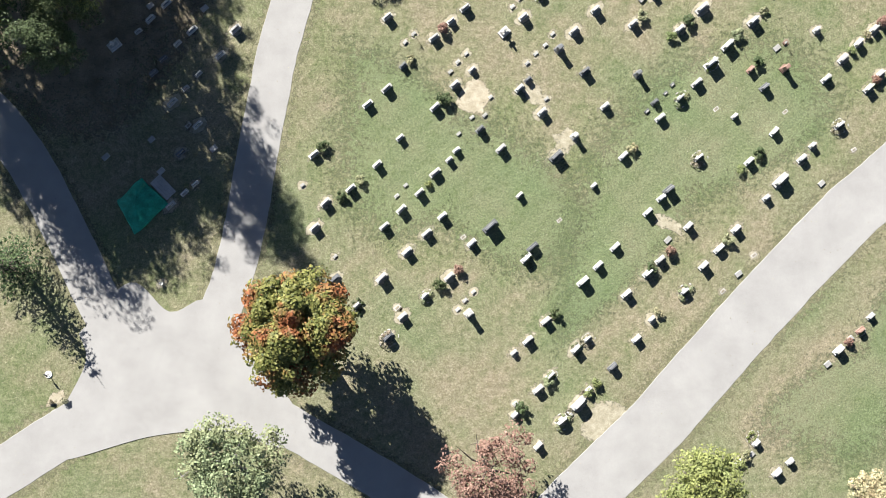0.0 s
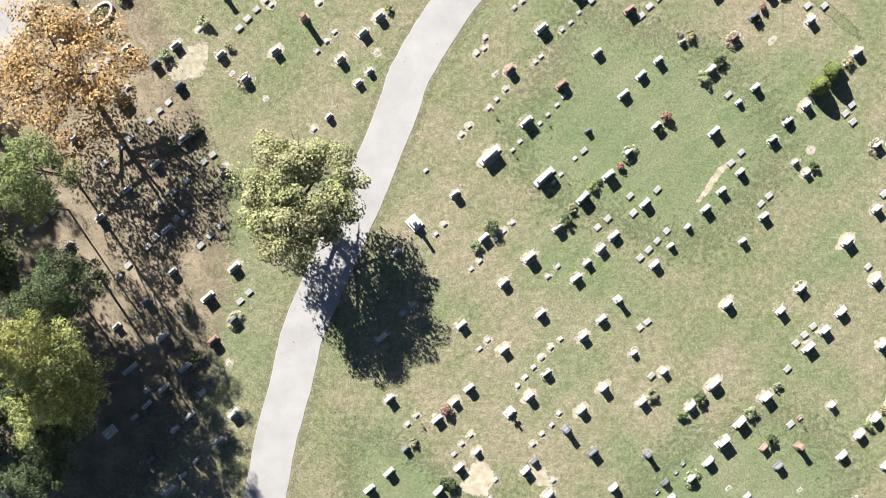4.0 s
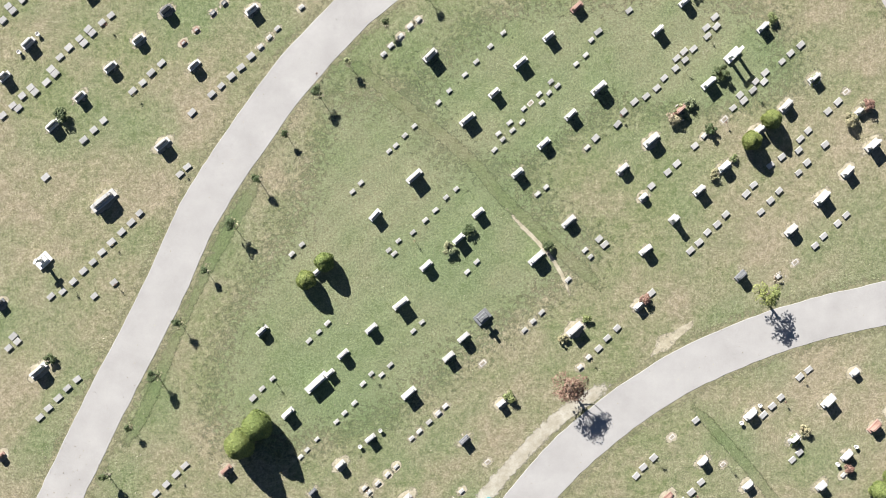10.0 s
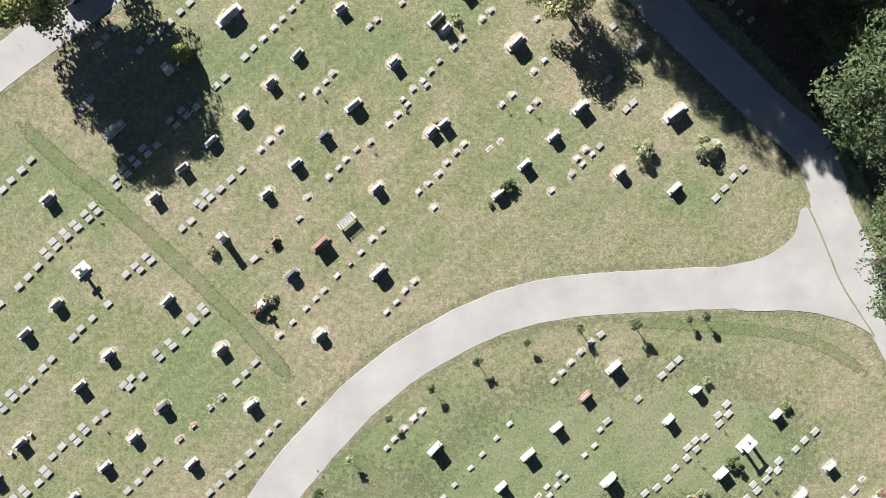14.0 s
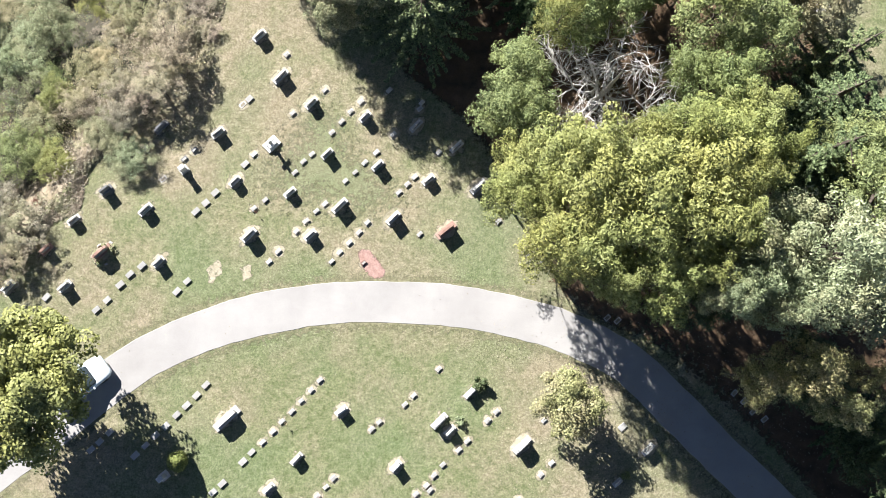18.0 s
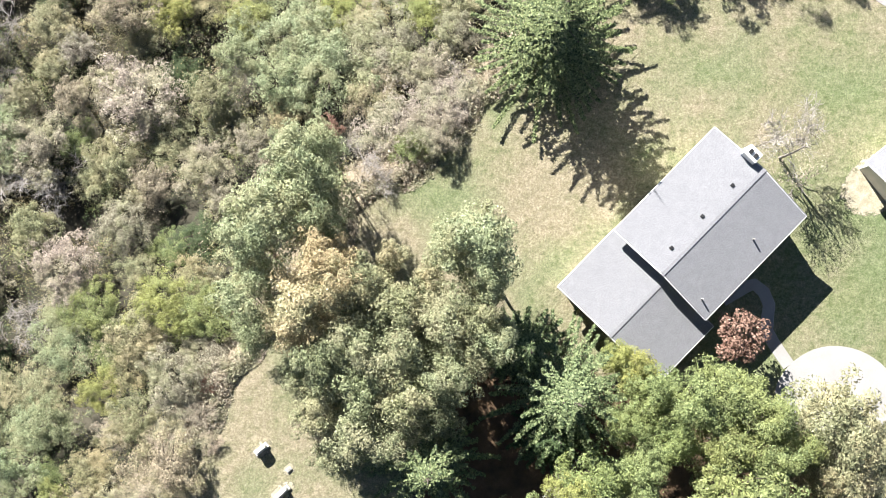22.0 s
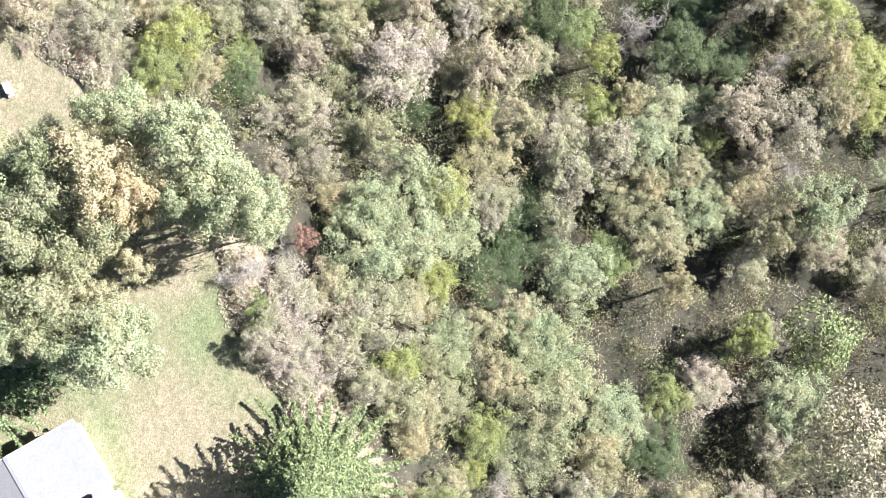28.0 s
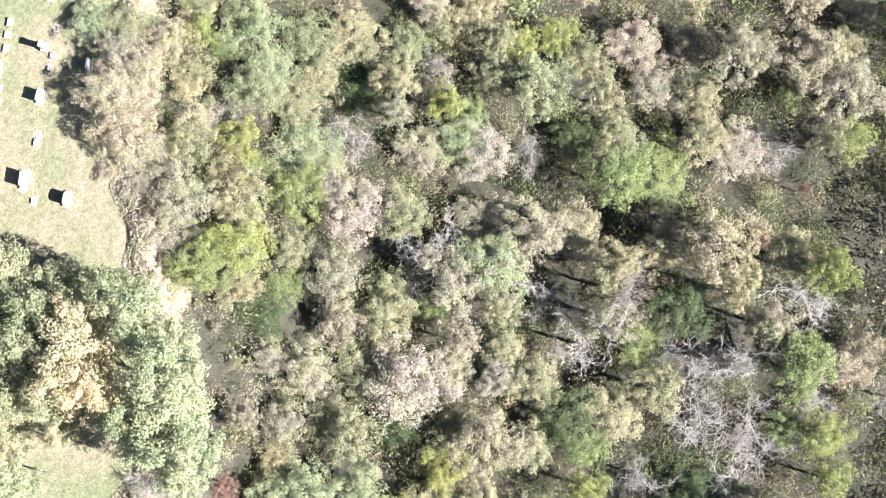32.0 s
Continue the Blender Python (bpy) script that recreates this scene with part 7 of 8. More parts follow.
# garden bushes that stand by single graves
for i, (x, y, r, tone) in enumerate((
    (16.37, 105.04, 0.95, "pale"), (20.71, 105.31, 0.75, "pale"), (6.87, 102.58, 0.45, "dark"), (5.88, 101.42, 0.40, "dark"), (-8.96, 98.85, 0.30, "red"), (-9.54, 98.47, 0.28, "red"),
    (-10.00, 98.01, 0.30, "red"), (-8.99, 95.26, 0.40, "dark"), (-10.15, 94.62, 0.40, "dark"), (-13.18, 98.51, 0.50, "olive"), (-7.41, 100.50, 0.35, "red"), (18.87, 80.30, 0.60, "tan"),
    (31.43, 80.08, 0.70, "brown"), (32.44, 81.03, 0.60, "tan"), (20.01, 88.80, 0.35, "dark"), (11.81, 31.58, 0.40, "sage"), (12.63, 32.60, 0.40, "sage"), (13.66, 33.62, 0.40, "sage"),
    (14.68, 34.64, 0.40, "dark"), (-14.85, 53.48, 0.55, "dark"), (-15.86, 52.54, 0.40, "brown"), (-14.92, 38.32, 0.50, "brown"), (-16.20, 37.31, 0.40, "brown"), (26.47, 46.52, 0.60, "dark"),
    (20.68, 45.48, 0.45, "tan"), (5.48, 30.18, 0.35, "dark"), (6.50, 31.39, 0.35, "drab"), (19.21, 38.51, 0.38, "yellow"), (29.93, 35.23, 0.40, "drab"),
)):
    word = {"red": "red-flowering", "tan": "dry tan", "brown": "dry brown", "sage": "blue-green", "drab": "drab olive"}.get(tone, tone)
    plant(("bush", tone), lambda: loose_shrub(940 + len(tone), 0.6, tone, "loose %s garden bush beside a grave" % word, 1600, 0.1), x, y, 67 * i, r / 0.72, 0)


def undergrowth():
    """Low brush that covers the floor of the north-western wood, and dry grass along its edge."""
    rng = np.random.default_rng(88)
    pts = []
    groups = {"drab": [], "brown": [], "green": [], "dark": []}
    for x, y, d in spots:
        for _ in range(12):
            cx, cy = x + rng.uniform(-3, 3), y + rng.uniform(-3, 3)
            if beyond_edge(cx, cy) < 2.6 or near(cx, cy, GAPS, 1.2):
                continue
            n = 170
            v = rng.normal(0, 1, (n, 3))
            v /= np.linalg.norm(v, axis=1, keepdims=True)
            v[:, 2] = np.abs(v[:, 2])
            r, rise = rng.uniform(0.8, 1.7), rng.uniform(0.8, 2.2)
            q = v * np.array((r, r, r * rise)) * rng.uniform(0.6, 1.05, (n, 1))
            q += np.array((cx, cy, ground_z(cx, cy)))
            groups[("drab", "brown", "green", "dark", "drab")[rng.integers(5)]].append((q, v))
    for tone, some in groups.items():
        q, v = np.concatenate([g[0] for g in some]), np.concatenate([g[1] for g in some])
        ob = quads("undergrowth", leaf_quads(rng, q, v + np.array((0, 0, 0.5)), 0.15, 0.7, blades=True), LEAF[tone])
        tagged(ob, "tangled %s brush on the floor of the wood" % {"drab": "drab olive", "brown": "dry brown", "green": "green", "dark": "dark green"}[tone], "undergrowth", kind="stuff")
    pts = []
    for (ax, ay), (bx, by) in zip(WOOD_EDGE[1:-1], WOOD_EDGE[2:]):
        length = math.hypot(bx - ax, by - ay)
        n = int(length * 420)
        t, o = rng.random(n), np.abs(rng.normal(0, 1.7 if 152 < ay < 170 else 0.9, n)) - 0.2
        o += 0.7 * np.sin(t * length * 1.1) * np.cos(t * length * 0.37)
        q = np.stack([ax + (bx - ax) * t - (by - ay) / length * o, ay + (by - ay) * t + (bx - ax) / length * o, rng.uniform(0.05, 0.5, n) * np.clip(o, 0.1, 1)], 1)
        pts.append(q[q[:, 1] < 200])
    q = np.concatenate(pts)
    ob = quads("dry_grass", leaf_quads(rng, q, np.tile((0.0, 0, 1.0), (len(q), 1)), 0.3, 0.6, 0.3, blades=True), LEAF["tan"])
    tagged(ob, "matted tan dry grass along the wood's edge", "grass", kind="stuff")


undergrowth()


def far_wood():
    """The wood beyond, joined crowns that go on past the trees nearby."""
    rng = np.random.default_rng(99)
    groups = {"olive": [], "brown": [], "green": []}
    for gx in range(-26, 12):
        for gy in range(0, 27):
            x, y = gx * 5.2 + rng.uniform(-1.8, 1.8), 62 + gy * 6.6 + rng.uniform(-2, 2)
            if beyond_edge(x, y) < 4 or x > 45 or y > 238 or (near(x, y, SCRUB, 10.0 if y > 180 and x > -45 else 5.2) and -74 < x < 34 and y < 212):
                continue
            n = 1800 if near(x, y, SCRUB, 13) else 420
            v = rng.normal(0, 1, (n, 3))
            v /= np.linalg.norm(v, axis=1, keepdims=True)
            v[:, 2] = np.abs(v[:, 2])
            r = rng.uniform(2.6, 4.0)
            q = v * np.array((r, r, r * 1.1)) * rng.uniform(0.7, 1.05, (n, 1)) * (1 + 0.2 * np.sin(4 * v[:, :1] + 5 * v[:, 1:2]))
            q += np.array((x, y, ground_z(x, y) + rng.uniform(1.5, 3.5)))
            groups[("olive", "brown", "green", "brown")[rng.integers(4)]].append((q, v))
    for tone, some in groups.items():
        q, v = np.concatenate([g[0] for g in some]), np.concatenate([g[1] for g in some])
        ob = quads("far_wood", leaf_quads(rng, q, v + np.array((0, 0, 0.5)), 0.3, 0.6, blades=True), LEAF[tone])
        tagged(ob, "far %s tree crowns of the wood" % {"olive": "olive", "brown": "brown-grey", "green": "green"}[tone], "wood", kind="stuff")


far_wood()

# ---- planted beds ----
def flower_bed(seed, ring=True, flowers="green"):
    rng, rnd = np.random.default_rng(seed), random.Random(seed)
    e = thing("flower_bed", Matrix(), "low planted bed with a broken pale stone edging round a gravestone" if ring else "loose planted bed round a gravestone", "flower bed")
    if ring:
        for i in range(17):
            if rnd.random() < 0.4:
                continue
            a = 2 * math.pi * (i + rnd.uniform(-.3, .3)) / 17
            p = part("edging_stone", block(0, 0, -0.02, rnd.uniform(.14, .3), rnd.uniform(.07, .12), rnd.uniform(.05, .1), bevel=0.02), CONCRETE, e)
            p.matrix_basis = pose(0.85 * math.cos(a), 0.6 * math.sin(a), 0, 0, 0, math.degrees(a) + 90)
    for i in range(9):
        a, r = rnd.uniform(0, 2 * math.pi), rnd.uniform(0.35, 0.62 if ring else 0.8)
        c = np.array((1.25 * r * math.cos(a), 0.9 * r * math.sin(a), 0.12))
        v = rng.normal(0, 1, (75, 3))
        v[:, 2] = np.abs(v[:, 2])
        v /= np.linalg.norm(v, axis=1, keepdims=True)
        quads("bedding_plant", leaf_quads(rng, c + v * rnd.uniform(.13, .24), v, 0.1), LEAF[flowers], e)
    return e


for i, (x, y, turn, reach) in enumerate(BEDS):
    c, s = math.cos(radians(turn)), math.sin(radians(turn))
    kind = i % 4
    ob = plant(("bed", kind), lambda: flower_bed(950 + kind, kind != 2, ("pale", "green", "dark", "tan")[kind]), x + s * 0.15, y - c * 0.15, turn, reach / 0.95, 0)

# oval and round kerbed beds near the western lane
def kerbed_bed(rx, ry, width, stones, label):
    e = thing("kerbed_flower_bed", Matrix(), label, "flower bed")
    rnd, rng = random.Random(rx), np.random.default_rng(5)
    for i in range(stones):
        a = 2 * math.pi * i / stones
        p = part("kerb_stone", block(0, 0, -0.02, 2 * math.pi * (rx + ry) / 2 / stones * 1.02, width, 0.32 + rnd.uniform(-.02, .02), bevel=0.03), MARBLE, e)
        p.matrix_basis = pose(rx * math.cos(a), ry * math.sin(a), 0, 0, 0, math.degrees(math.atan2(ry * math.cos(a), -rx * math.sin(a))))
    bm = lathe([(0.001, 0.02), (1.0, 0.02), (1.0, 0.1), (0.001, 0.12)], 24)
    bmesh.ops.scale(bm, vec=(rx, ry, 1), verts=bm.verts[:])
    part("soil", bm, LITTER, e, "dark bed soil")
    v = rng.normal(0, 1, (500, 3))
    v /= np.linalg.norm(v, axis=1, keepdims=True)
    p = v * np.array((rx * .75, ry * .75, .12)) * rng.uniform(.3, 1, (500, 1))
    p[:, 2] = np.abs(p[:, 2]) + .14
    quads("plants", leaf_quads(rng, p, v + np.array((0, 0, 1)), 0.09), LEAF["pale"], e)
    return e


at(kerbed_bed(1.0, 0.55, 0.17, 22, "oval raised bed with a thick white kerb and plants"), -21.59, 46.93, 0, 46)
at(kerbed_bed(0.42, 0.42, 0.13, 12, "round white-kerbed bed ringed by dry plants"), -24.23, 45.42, 0, 10)

# ---- saplings along the western lane ----
def sapling(seed, tone="dark"):
    rng, rnd = np.random.default_rng(seed), random.Random(seed)
    e = thing("sapling", Matrix(), "thin young tree with a small sparse crown beside the lane", "sapling", "saplings along the lane")
    paths = [[((0, 0, -0.1), 0.025), ((0.02, 0.01, 0.7), 0.018), ((0, 0.02, 1.4), 0.006)]]
    for i in range(9):
        a, z = rnd.uniform(0, 6.28), rnd.uniform(0.6, 1.15)
        paths.append([((0, 0, z), 0.01), ((0.32 * math.cos(a), 0.32 * math.sin(a), z + 0.22), 0.003)])
    v, f = tubes(paths, 4)
    raw("stem", v, f, BARK, e)
    p, n = crown_points(rng, 0.32, 0.38, 16, 24, 0.13, 0.2)
    p[:, 2] += 1.02
    quads("crown", leaf_quads(rng, p, n, 0.1), LEAF[tone], e)
    v = rng.normal(0, 1, (40, 3))
    p = v * np.array((.16, .16, .02)) + np.array((0, 0, 0.03))
    quads("mulch_ring", leaf_quads(rng, p, np.tile((0., 0, 1), (40, 1)), 0.12), LEAF["brown"], e)
    return e


for i, (x, y) in enumerate(((-1.33, 87.00), (1.60, 88.96), (4.70, 90.73), (8.16, 91.98), (11.75, 92.88), (15.53, 93.14), (19.25, 93.40), (20.39, 93.57), (-6.09, 82.11), (-8.31, 79.26), (-10.29, 76.13), (-12.07, 73.01), (-13.93, 69.79), (-15.78, 66.21),
                            (-17.38, 62.55), (-19.19, 58.99), (-20.83, 55.68), (-22.51, 52.25), (-24.23, 48.84))):
    plant(("sapling", i % 3), lambda: sapling(1200 + i % 3), x, y, 67 * i, 0.95 + 0.1 * (i % 3), 0)
plant("pale_sapling", lambda: sapling(1210, "pale"), -3.95, 84.26, 0, 1.0, 0)


# ---- litter bin, tarpaulin, post, car ----
def litter_bin():
    e = thing("litter_bin", Matrix(), "open teal steel drum litter bin beside the lane", "litter bin")
    part("drum", lathe([(0.27, 0), (0.29, 0.02), (0.29, 0.28), (0.305, 0.3), (0.29, 0.32), (0.29, 0.58), (0.305, 0.6), (0.29, 0.62), (0.29, 0.87), (0.31, 0.89), (0.31, 0.91), (0.265, 0.91), (0.265, 0.25), (0.01, 0.24)], 24), TEAL, e)
    part("liner", lathe([(0.26, 0.5), (0.262, 0.52), (0.2, 0.5), (0.01, 0.46)], 20), DARK_METAL, e, "dark bag liner")
    return e


at(litter_bin(), 5.72, 53.48)


def tarpaulin():
    e = thing("tarpaulin", Matrix(), "crumpled green tarpaulin draped over a heap of earth by a grave", "tarpaulin")
    n, m = 40, 40
    verts, faces = [], []
    for j in range(m + 1):
        for i in range(n + 1):
            u, v = i / n * 2 - 1, j / m * 2 - 1
            x, y = u * 1.28 * (1 - 0.16 * v), v * 1.22 + 0.12 * math.sin(2.3 * u)
            r = max(abs(u), abs(v))
            a = math.atan2(v - 0.1, u + 0.15)
            fold = 0.05 * abs(math.sin(7 * a + 2 * math.sin(2 * a))) * min(1, 1.6 * math.hypot(u, v))
            z = 0.55 * (1 - min(1, math.hypot(u, v) / 1.25) ** 1.5) + fold * (1.2 - r) * 1.6 + 0.05 * noise.noise(Vector((x * 2.2, y * 2.2, 1)))
            verts.append((x + 0.05 * noise.noise(Vector((x * 3, y * 3, 5))), y, max(z, 0.01) if r < 1 else 0.0))
    for j in range(m):
        for i in range(n):
            o = j * (n + 1) + i
            faces.append((o, o + 1, o + n + 2, o + n + 1))
    sheet = raw("sheet", verts, faces, TARP, e, smooth=True)
    mod = sheet.modifiers.new("thickness", "SOLIDIFY")
    mod.thickness = 0.012
    return e


at(tarpaulin(), -18.90, 4.91, 0, 37, 1.15)
board = thing("vault_lid", pose(-17.25, 6.17, 0, 0, 0, -46), "grey-brown board lid lying over an open grave", "lid")
for i in range(4):
    part("board", block(0, -0.36 + 0.24 * i, 0.02, 1.75, 0.232, 0.09, bevel=0.01), CONCRETE, board)
for s in (-0.6, 0.6):
    part("batten", block(s, 0, -0.03, 0.09, 0.95, 0.05), BARK, board)


def marker_post():
    e = thing("signpost", Matrix(), "dark post with a small plate set in a round white pad", "signpost")
    part("pad", lathe([(0.27, -0.02), (0.27, 0.05), (0.24, 0.07), (0.01, 0.075)], 20), MARBLE, e)
    part("post", lathe([(0.03, 0.07), (0.03, 0.8), (0.01, 0.82)], 8), DARK_METAL, e)
    part("plate", block(0, 0, 0.55, 0.3, 0.035, 0.34, bevel=0.006), DARK_METAL, e)
    return e


at(marker_post(), -25.52, -7.58, 0, -35)
soft_patch("sand", blob(-24.94, -9.35, 0.8, 0.5, 30, seed=8), 0.016, SAND, "bare sandy corner beside the junction", "sand patch", 0.4)
for i, (x, y, k) in enumerate(((-24.29, -9.48, 1.0), (-25.27, -9.60, 0.7))):
    at(loose_shrub(1300 + i, 0.3 * k, "brown", "small dry clump of plants at the corner", 200), x, y)


def car():
    e = thing("car", Matrix(), "pale blue-white car parked on the lane under a tree", "car")

    def shell(rows):
        bm = bmesh.new()
        rings = []
        for x, w, z0, z1, r in rows:
            ring = []
            for k in range(16):
                a = 2 * math.pi * (k + 0.5) / 16
                cx, cz = math.cos(a), math.sin(a)
                px, pz = math.copysign(abs(cx) ** r, cx), math.copysign(abs(cz) ** r, cz)
                ring.append(bm.verts.new((x, px * w / 2, (z0 + z1) / 2 + pz * (z1 - z0) / 2)))
            rings.append(ring)
        for a, b in zip(rings, rings[1:]):
            for k in range(16):
                bm.faces.new((a[k], b[k], b[(k + 1) % 16], a[(k + 1) % 16]))
        bm.faces.new(rings[0])
        bm.faces.new(rings[-1][::-1])
        bmesh.ops.recalc_face_normals(bm, faces=bm.faces[:])
        for f in bm.faces:
            f.smooth = True
        return bm

    body = part("body", shell([(-2.2, 1.3, 0.45, 0.8, .5), (-2.1, 1.65, 0.3, 0.92, .45), (-1.2, 1.78, 0.25, 0.98, .4), (0.4, 1.8, 0.25, 0.98, .4), (1.3, 1.78, 0.25, 0.92, .4), (1.95, 1.65, 0.28, 0.82, .45), (2.2, 1.25, 0.38, 0.7, .5)]), CARPAINT, e)
    part("windows", shell([(-1.85, 1.25, 0.85, 0.95, .5), (-1.35, 1.42, 0.85, 1.36, .45), (0.1, 1.44, 0.85, 1.42, .45), (0.95, 1.38, 0.85, 1.0, .5), (1.1, 1.2, 0.85, 0.93, .5)]), GLASS_DARK, e, "tinted window band")
    part("roof", shell([(-1.4, 1.1, 1.33, 1.4, .5), (-1.1, 1.24, 1.33, 1.45, .45), (0.0, 1.26, 1.34, 1.47, .45), (0.25, 1.1, 1.34, 1.41, .5)]), CARPAINT, e)
    for s in (-1, 1):
        for x in (-1.35, 1.35):
            bm = lathe([(0.2, -0.11), (0.31, -0.1), (0.33, -0.05), (0.33, 0.05), (0.31, 0.1), (0.2, 0.11)], 18)
            bmesh.ops.rotate(bm, cent=(0, 0, 0), matrix=Matrix.Rotation(math.pi / 2, 3, "X"), verts=bm.verts[:])
            bmesh.ops.translate(bm, vec=(x, s * 0.8, 0.33), verts=bm.verts[:])
            wheel = part("wheel", bm, RUBBER, e)
        part("headlight", block(2.03, s * 0.56, 0.58, 0.16, 0.32, 0.14, bevel=0.04), MARBLE, e)
        part("mirror", block(0.75, s * 0.93, 0.92, 0.12, 0.16, 0.12, bevel=0.03), CARPAINT, e)
    part("windscreen_wiper", block(1.0, 0, 0.965, 0.03, 0.9, 0.015), DARK_METAL, e)
    return e


at(car(), -21.6, 117.1, 0.035, 36)


# ---- the house ----
def roof_slopes(e, u0, u1, v0, vr, v1, ze, zr, name="roof_slope"):
    """Two shingled slopes in stepped courses between the eaves v0, v1 and the ridge vr."""
    for va, tag in ((v0, 0), (v1, 1)):
        n = int(math.hypot(vr - va, zr - ze) / 0.15)
        verts, faces = [], []
        for i in range(n):
            for t, lift in ((i / n, 0.013), ((i + 1) / n, 0.003)):
                v, z = va + (vr - va) * t, ze + (zr - ze) * t
                verts += [(u0, v, z + lift), (u1, v, z + lift)]
        for i in range(2 * n - 1):
            faces.append((2 * i, 2 * i + 1, 2 * i + 3, 2 * i + 2))
        raw(name, verts, faces, SHINGLE, e)
    bm = bmesh.new()
    box(bm, (u0 + u1) / 2, vr, zr - 0.005, u1 - u0, 0.26, 0.03, bevel=0.008)
    part("ridge_cap", bm, SHINGLE, e)


def gable_box(e, u0, u1, v0, vr, v1, ze, zr, over=0.35):
    """Walls with gable ends under the roof."""
    a, b, c, d = u0 + over, u1 - over, v0 + over, v1 - over
    zi0 = ze + (zr - ze) * over / (vr - v0) - 0.05
    zi1 = ze + (zr - ze) * over / (v1 - vr) - 0.05
    for u, s in ((a, 1), (b, -1)):
        bm = bmesh.new()
        prof = [(c, -0.2), (d, -0.2), (d, zi1), (vr, zr - 0.06), (c, zi0)]
        f0 = [bm.verts.new((u, v, z)) for v, z in prof]
        f1 = [bm.verts.new((u + 0.2 * s, v, z)) for v, z in prof]
        bm.faces.new(f0)
        bm.faces.new(f1[::-1])
        for i in range(5):
            bm.faces.new((f0[i], f0[(i + 1) % 5], f1[(i + 1) % 5], f1[i]))
        bmesh.ops.recalc_face_normals(bm, faces=bm.faces[:])
        part("gable_wall", bm, SIDING, e)
    part("side_wall", block((a + b) / 2, c + 0.1, -0.2, b - a - 0.42, 0.2, zi0 + 0.2), SIDING, e)
    part("side_wall", block((a + b) / 2, d - 0.1, -0.2, b - a - 0.42, 0.2, zi1 + 0.2), SIDING, e)
    for v, z in ((v0, ze), (v1, ze)):
        part("gutter", block((u0 + u1) / 2, v + (0.05 if v == v1 else -0.05), z - 0.1, u1 - u0, 0.1, 0.11, bevel=0.01), TRIM, e)
    for u in (u0, u1):
        for va in (v0, v1):
            paths = [[((u, va, ze - 0.03), 0.06), ((u, vr, zr - 0.03), 0.06)]]
            v, f = tubes(paths, 4)
            raw("barge_board", v, f, TRIM, e)


house = thing("house", pose(18.67, 155.87, 0, 0, 0, 47), "low house with pale grey shingled gable roofs and cream walls", "house")
gable_box(house, -4.64, 4.64, -4.0, 0.0, 4.0, 3.75, 4.65)
roof_slopes(house, -4.7, 4.7, -4.05, 0.0, 4.05, 3.75, 4.65)
gable_box(house, -9.6, -4.35, -4.85, -0.5, 3.95, 2.5, 3.4)
roof_slopes(house, -9.65, -4.3, -4.9, -0.5, 4.0, 2.5, 3.4)
chimney = part("chimney", block(4.75, 1.25, 2.5, 0.75, 1.0, 2.6, bevel=0.02), TRIM, house, "white boxed chimney at the gable end")
for s in (-0.2, 0.2):
    part("flue", block(4.75, 1.25 + s, 5.1, 0.3, 0.24, 0.1), DARK_METAL, chimney)
for u in (2.55, -0.2, -3.0):
    part("roof_vent", block(u, 0.75, 4.45, 0.22, 0.22, 0.16, bevel=0.02), DARK_METAL, house)
for u, v, z in ((1.1, -2.6, 4.1), (-3.9, -2.9, 4.05)):
    part("vent_pipe", lathe([(0.05, z - 0.2), (0.05, z + 0.4), (0.03, z + 0.41)], 10, u, v), CONCRETE, house)
garage = thing("outbuilding", pose(32.7, 159.3, 0, 0, 0, 40), "outbuilding with a grey shingled roof and white trim", "outbuilding")
gable_box(garage, -2.2, 5.0, -2.4, 0.3, 3.0, 2.5, 3.6)
roof_slopes(garage, -2.25, 5.05, -2.45, 0.3, 3.05, 2.5, 3.6)
soft_patch("bare_soil", blob(30.85, 159.25, 1.9, 2.6, -50, seed=12, rough=0.1), 0.014, STRAW, "bare pale soil beside the outbuilding", "soil")
patch("driveway", blob(28.15, 145.12, 4.0, 3.1, 0, 14, 3, 0.03), 0.03, ROAD, "pale concrete turning circle before the house", "driveway")
ribbon("garden_path", [(20.50, 151.06), (22.62, 152.19), (23.62, 150.85), (23.50, 149.14), (24.97, 146.85)], 0.8, 0.028, ROAD, "curved pale concrete path beside the house", "path", 0.01)
patch("drive", [(28.09, 182.04), (27.18, 179.51), (26.95, 177.12), (27.73, 174.51), (29.49, 172.48), (32.86, 171.13), (33.93, 177.16), (31.59, 182.65)], 0.03, ROAD, "pale concrete drive edged by a low hedge", "driveway")
hedge = thing("hedge", Matrix(), "low clipped hedge along the edge of the drive", "hedge")
hp, hn = [], []
hr = np.random.default_rng(9)
for q in smooth_line([(27.68, 182.75), (26.69, 179.43), (26.53, 176.85), (27.40, 174.07), (29.58, 171.92)], 0.2):
    v = hr.normal(0, 1, (60, 3))
    v /= np.linalg.norm(v, axis=1, keepdims=True)
    hp.append(np.array((q.x, q.y, 0.4)) + v * np.array((0.32, 0.32, 0.4)))
    hn.append(v)
quads("foliage", leaf_quads(hr, np.concatenate(hp), np.concatenate(hn), 0.11), LEAF["olive"], hedge)

# the cracked joint where two lanes meet
ribbon("road_crack", [(27.76, 101.44), (28.76, 99.25), (30.09, 95.88), (31.25, 93.89), (32.41, 92.02)], 0.05, 0.052, VERGE, "dark cracked joint across the asphalt fork", "crack", 0.02, 0.01)

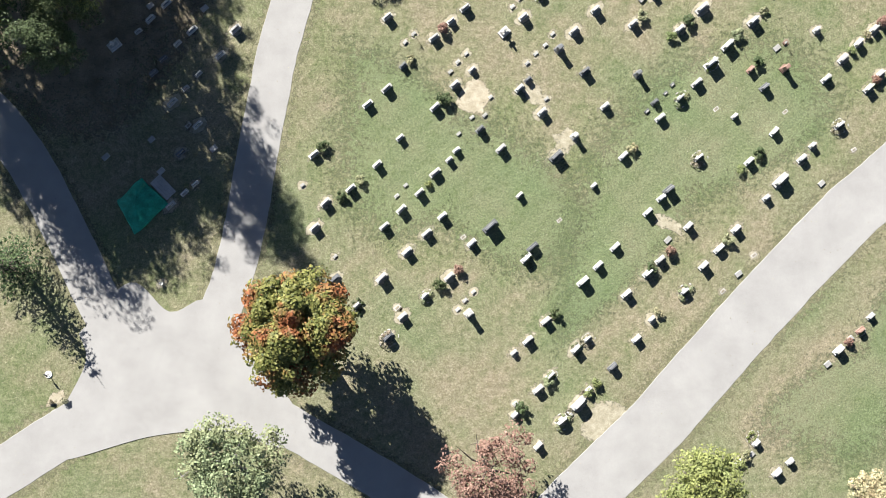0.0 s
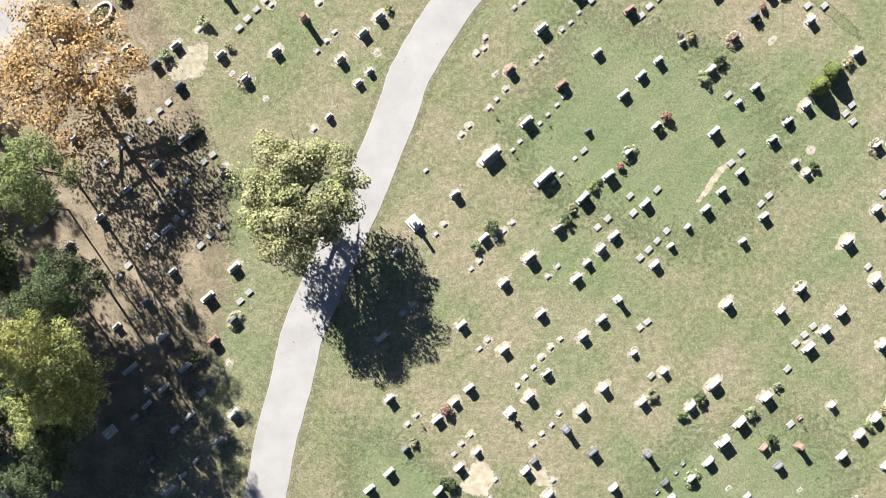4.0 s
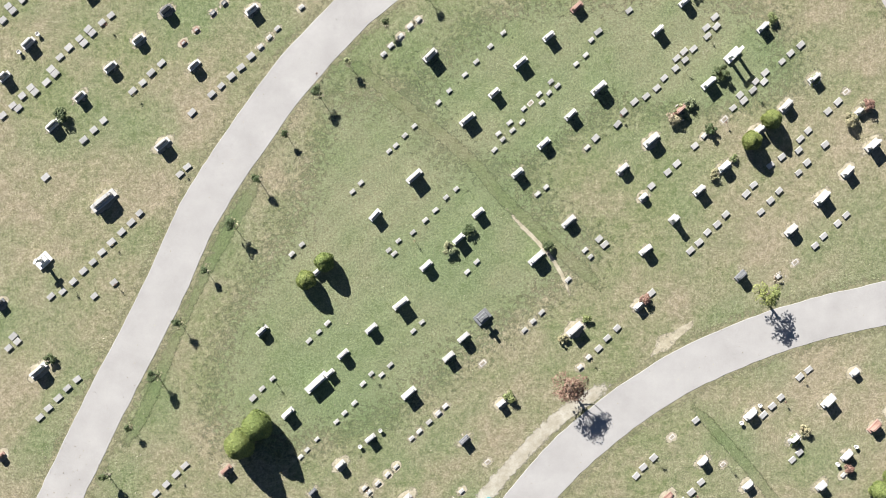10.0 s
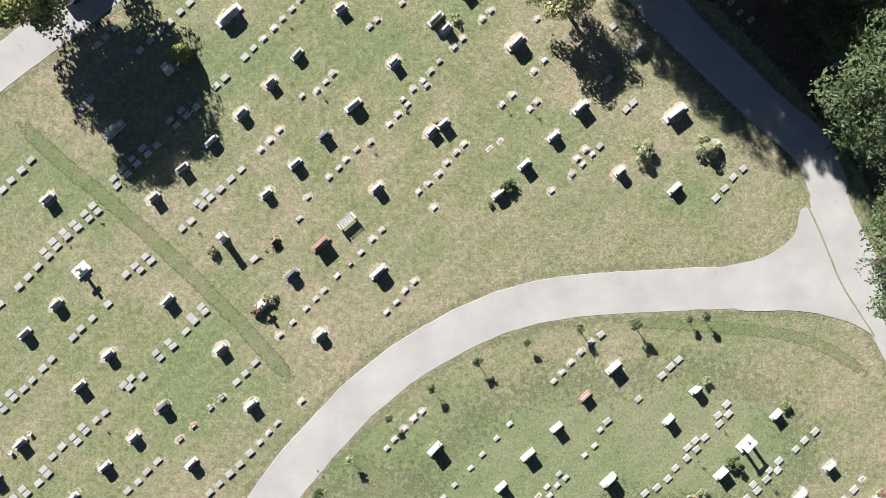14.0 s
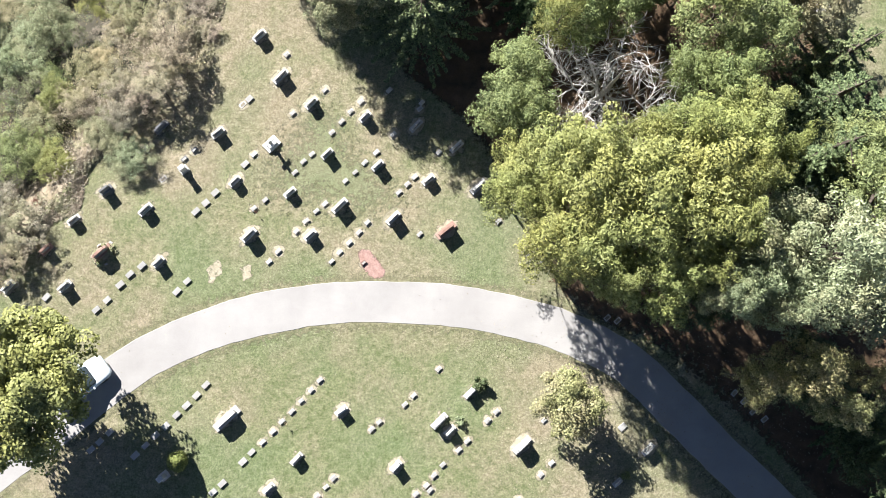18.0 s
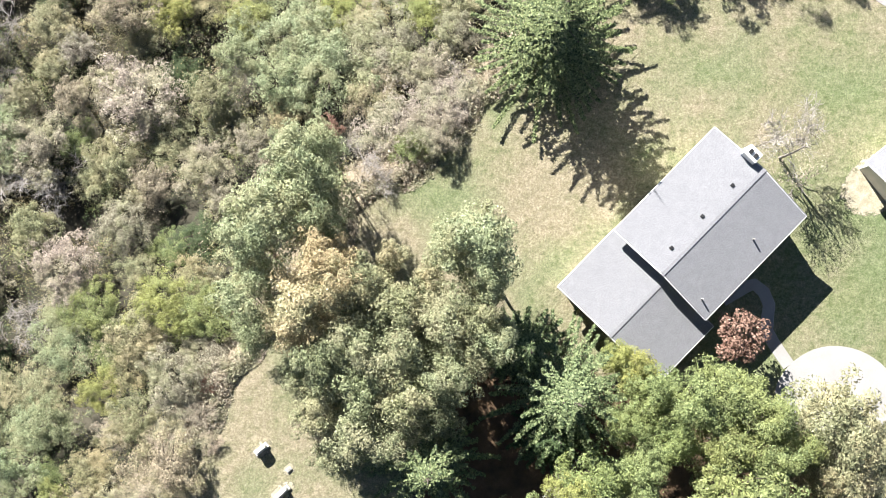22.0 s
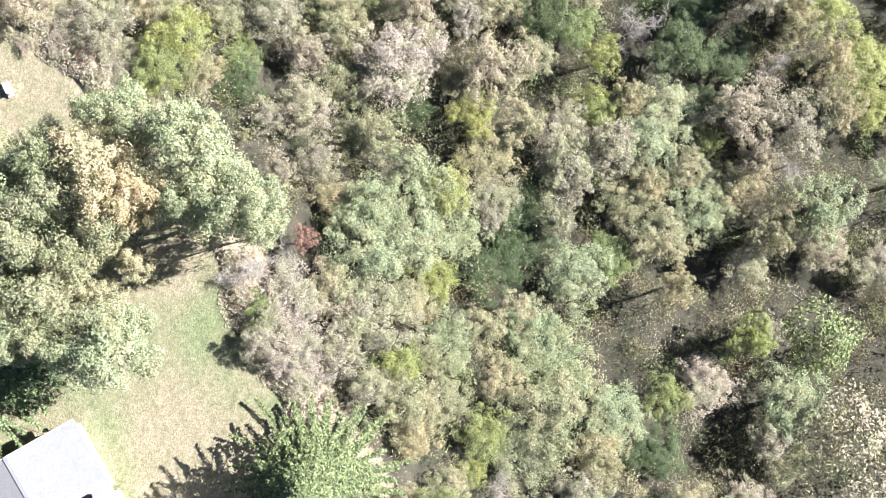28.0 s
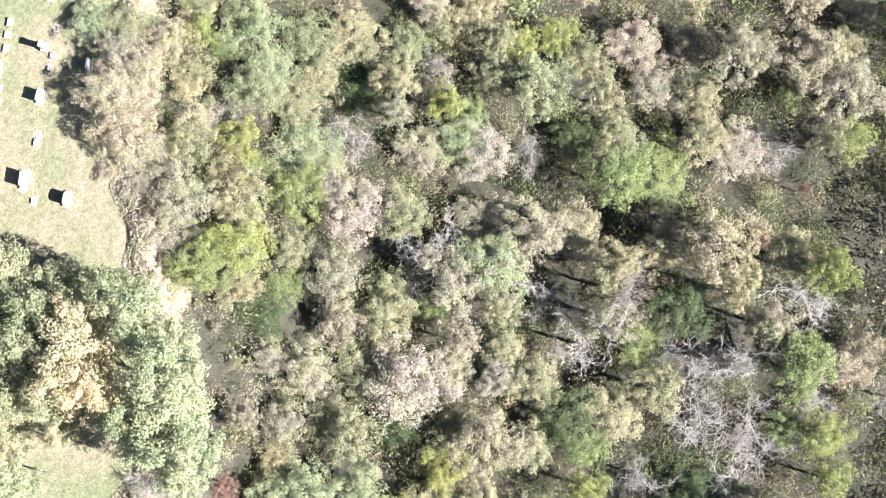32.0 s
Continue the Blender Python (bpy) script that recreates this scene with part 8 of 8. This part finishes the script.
# a thin worn track in the grass
soft_ribbon("worn_track", [(6.72, 74.66), (7.70, 73.27), (8.87, 72.08), (10.44, 70.28), (11.33, 68.49), (11.71, 66.91)], 0.28, 0.011, STRAW, "thin worn pale track across the grass", "track")
soft_ribbon("worn_track", [(21.07, 32.08), (22.78, 34.16), (23.84, 35.63), (26.17, 36.67)], 0.5, 0.011, STRAW, "thin worn pale track across the grass", "track")


def flower_stake(seed):
    rng, rnd = np.random.default_rng(seed), random.Random(seed)
    e = thing("flower_stake", Matrix(), "thin iron stake with a small bunch of flowers by a grave", "flower stake")
    v, f = tubes([[((0, 0, -0.05), 0.012), ((0, 0, 0.55), 0.01), ((0.06, 0, 0.66), 0.008), ((0.13, 0, 0.6), 0.006)]], 5)
    raw("stake", v, f, DARK_METAL, e)
    q = rng.normal(0, 1, (30, 3))
    quads("bunch", leaf_quads(rng, q * 0.05 + np.array((0.1, 0, 0.5)), q, 0.07), LEAF[("red", "pale", "gold")[seed % 3]], e)
    return e


for i, (x, y) in enumerate(((-20.41, 71.58), (-20.11, 68.77), (-23.14, 68.61), (0.58, 71.85), (-6.20, 83.45), (-15.51, 76.73), (-18.71, 82.09), (-20.77, 86.96), (19.86, 83.62), (21.64, 85.91), (15.19, 80.56), (24.72, 82.11), (6.96, 79.08), (22.69, 79.98),
                            (-9.12, 61.94), (-2.37, 62.22), (-2.79, 54.30), (2.80, 53.47), (-15.90, 55.46), (-13.17, 51.50), (16.62, 67.01), (13.03, 63.32), (20.23, 53.75), (17.58, 56.21), (28.10, 61.81), (26.65, 60.37), (22.62, 55.75), (10.59, 49.18), (13.51, 46.93), (18.75, 47.40),
                            (-8.12, 114.22), (-5.74, 109.26), (-2.30, 105.57), (6.94, 108.16), (8.89, 107.83), (-0.18, 108.58), (-25.20, 97.44), (-23.23, 99.44), (-21.11, 101.02), (-14.38, 100.31), (-9.99, 128.49), (-8.34, 132.55), (8.36, 36.82), (6.92, 39.91), (10.75, 39.28), (12.14, 34.89), (29.45, 16.98), (1.35, 17.49))):
    plant(("stake", i % 3), lambda: flower_stake(1400 + i % 3), x, y, 97 * i, 0.9 + 0.1 * (i % 4), 0)

# lush strips in shallow swales across the lawn
for pts, w in (([(-26.80, 107.96), (-23.38, 104.64), (-19.18, 101.12), (-14.99, 97.20), (-11.18, 93.29), (-7.36, 88.99)], 1.2), ([(14.49, 93.35), (18.81, 93.02), (22.75, 92.66), (26.70, 92.10), (29.84, 90.80), (32.39, 88.80)], 0.9), ([(-4.61, 85.13), (-0.71, 81.83), (4.38, 77.65), (7.12, 74.46), (11.04, 70.87), (14.38, 67.86)], 1.1),
               ([(19.66, 60.58), (23.53, 56.28), (28.01, 50.95), (34.89, 44.79)], 0.9), ([(-9.77, 76.99), (-12.54, 72.31), (-14.91, 68.04), (-16.29, 64.86), (-17.90, 60.81), (-20.11, 56.77)], 1.1)):
    soft_ribbon("lush_grass", pts, w * 0.8, 0.008, LUSH, "strip of lusher dark green grass in a shallow swale", "grass")

# ---- scattered stuff ----
def scatter(name, count, area, size, tone, seed, label, lift=0.02, keep=None):
    rng = np.random.default_rng(seed)
    x0, x1, y0, y1 = area
    p = np.stack([rng.uniform(x0, x1, count), rng.uniform(y0, y1, count), np.full(count, lift)], 1)
    if keep is not None:
        p = p[keep(p)]
    n = np.tile((0.0, 0, 1.0), (len(p), 1))
    ob = quads(name, leaf_quads(rng, p, n, size, 0.35), LEAF[tone])
    tagged(ob, label, name.replace("_", " "), kind="stuff")


def near(cx, cy, r):
    def test(p):
        d = np.hypot(p[:, 0] - cx, p[:, 1] - cy)
        return np.exp(-(d / r) ** 2) > np.random.default_rng(4).random(len(p))
    return test


scatter("fallen_leaves", 9000, (-30, -4, 22, 58), 0.1, "tan", 1, "fallen tan leaves strewn over the grass", 0.05, near(-20, 40, 13))
scatter("fallen_leaves", 2500, (-30, -12, 26, 50), 0.1, "red", 2, "fallen russet leaves below the autumn trees", 0.05, near(-21, 38, 7))
scatter("fallen_leaves", 7000, (5, 34, 96, 134), 0.1, "tan", 3, "fallen tan leaves along the wood's edge", 0.05, near(22, 112, 14))
scatter("fallen_leaves", 5000, (-29, 37, -18, 135), 0.09, "tan", 4, "pale fallen leaves scattered thinly over the lawn", 0.05)
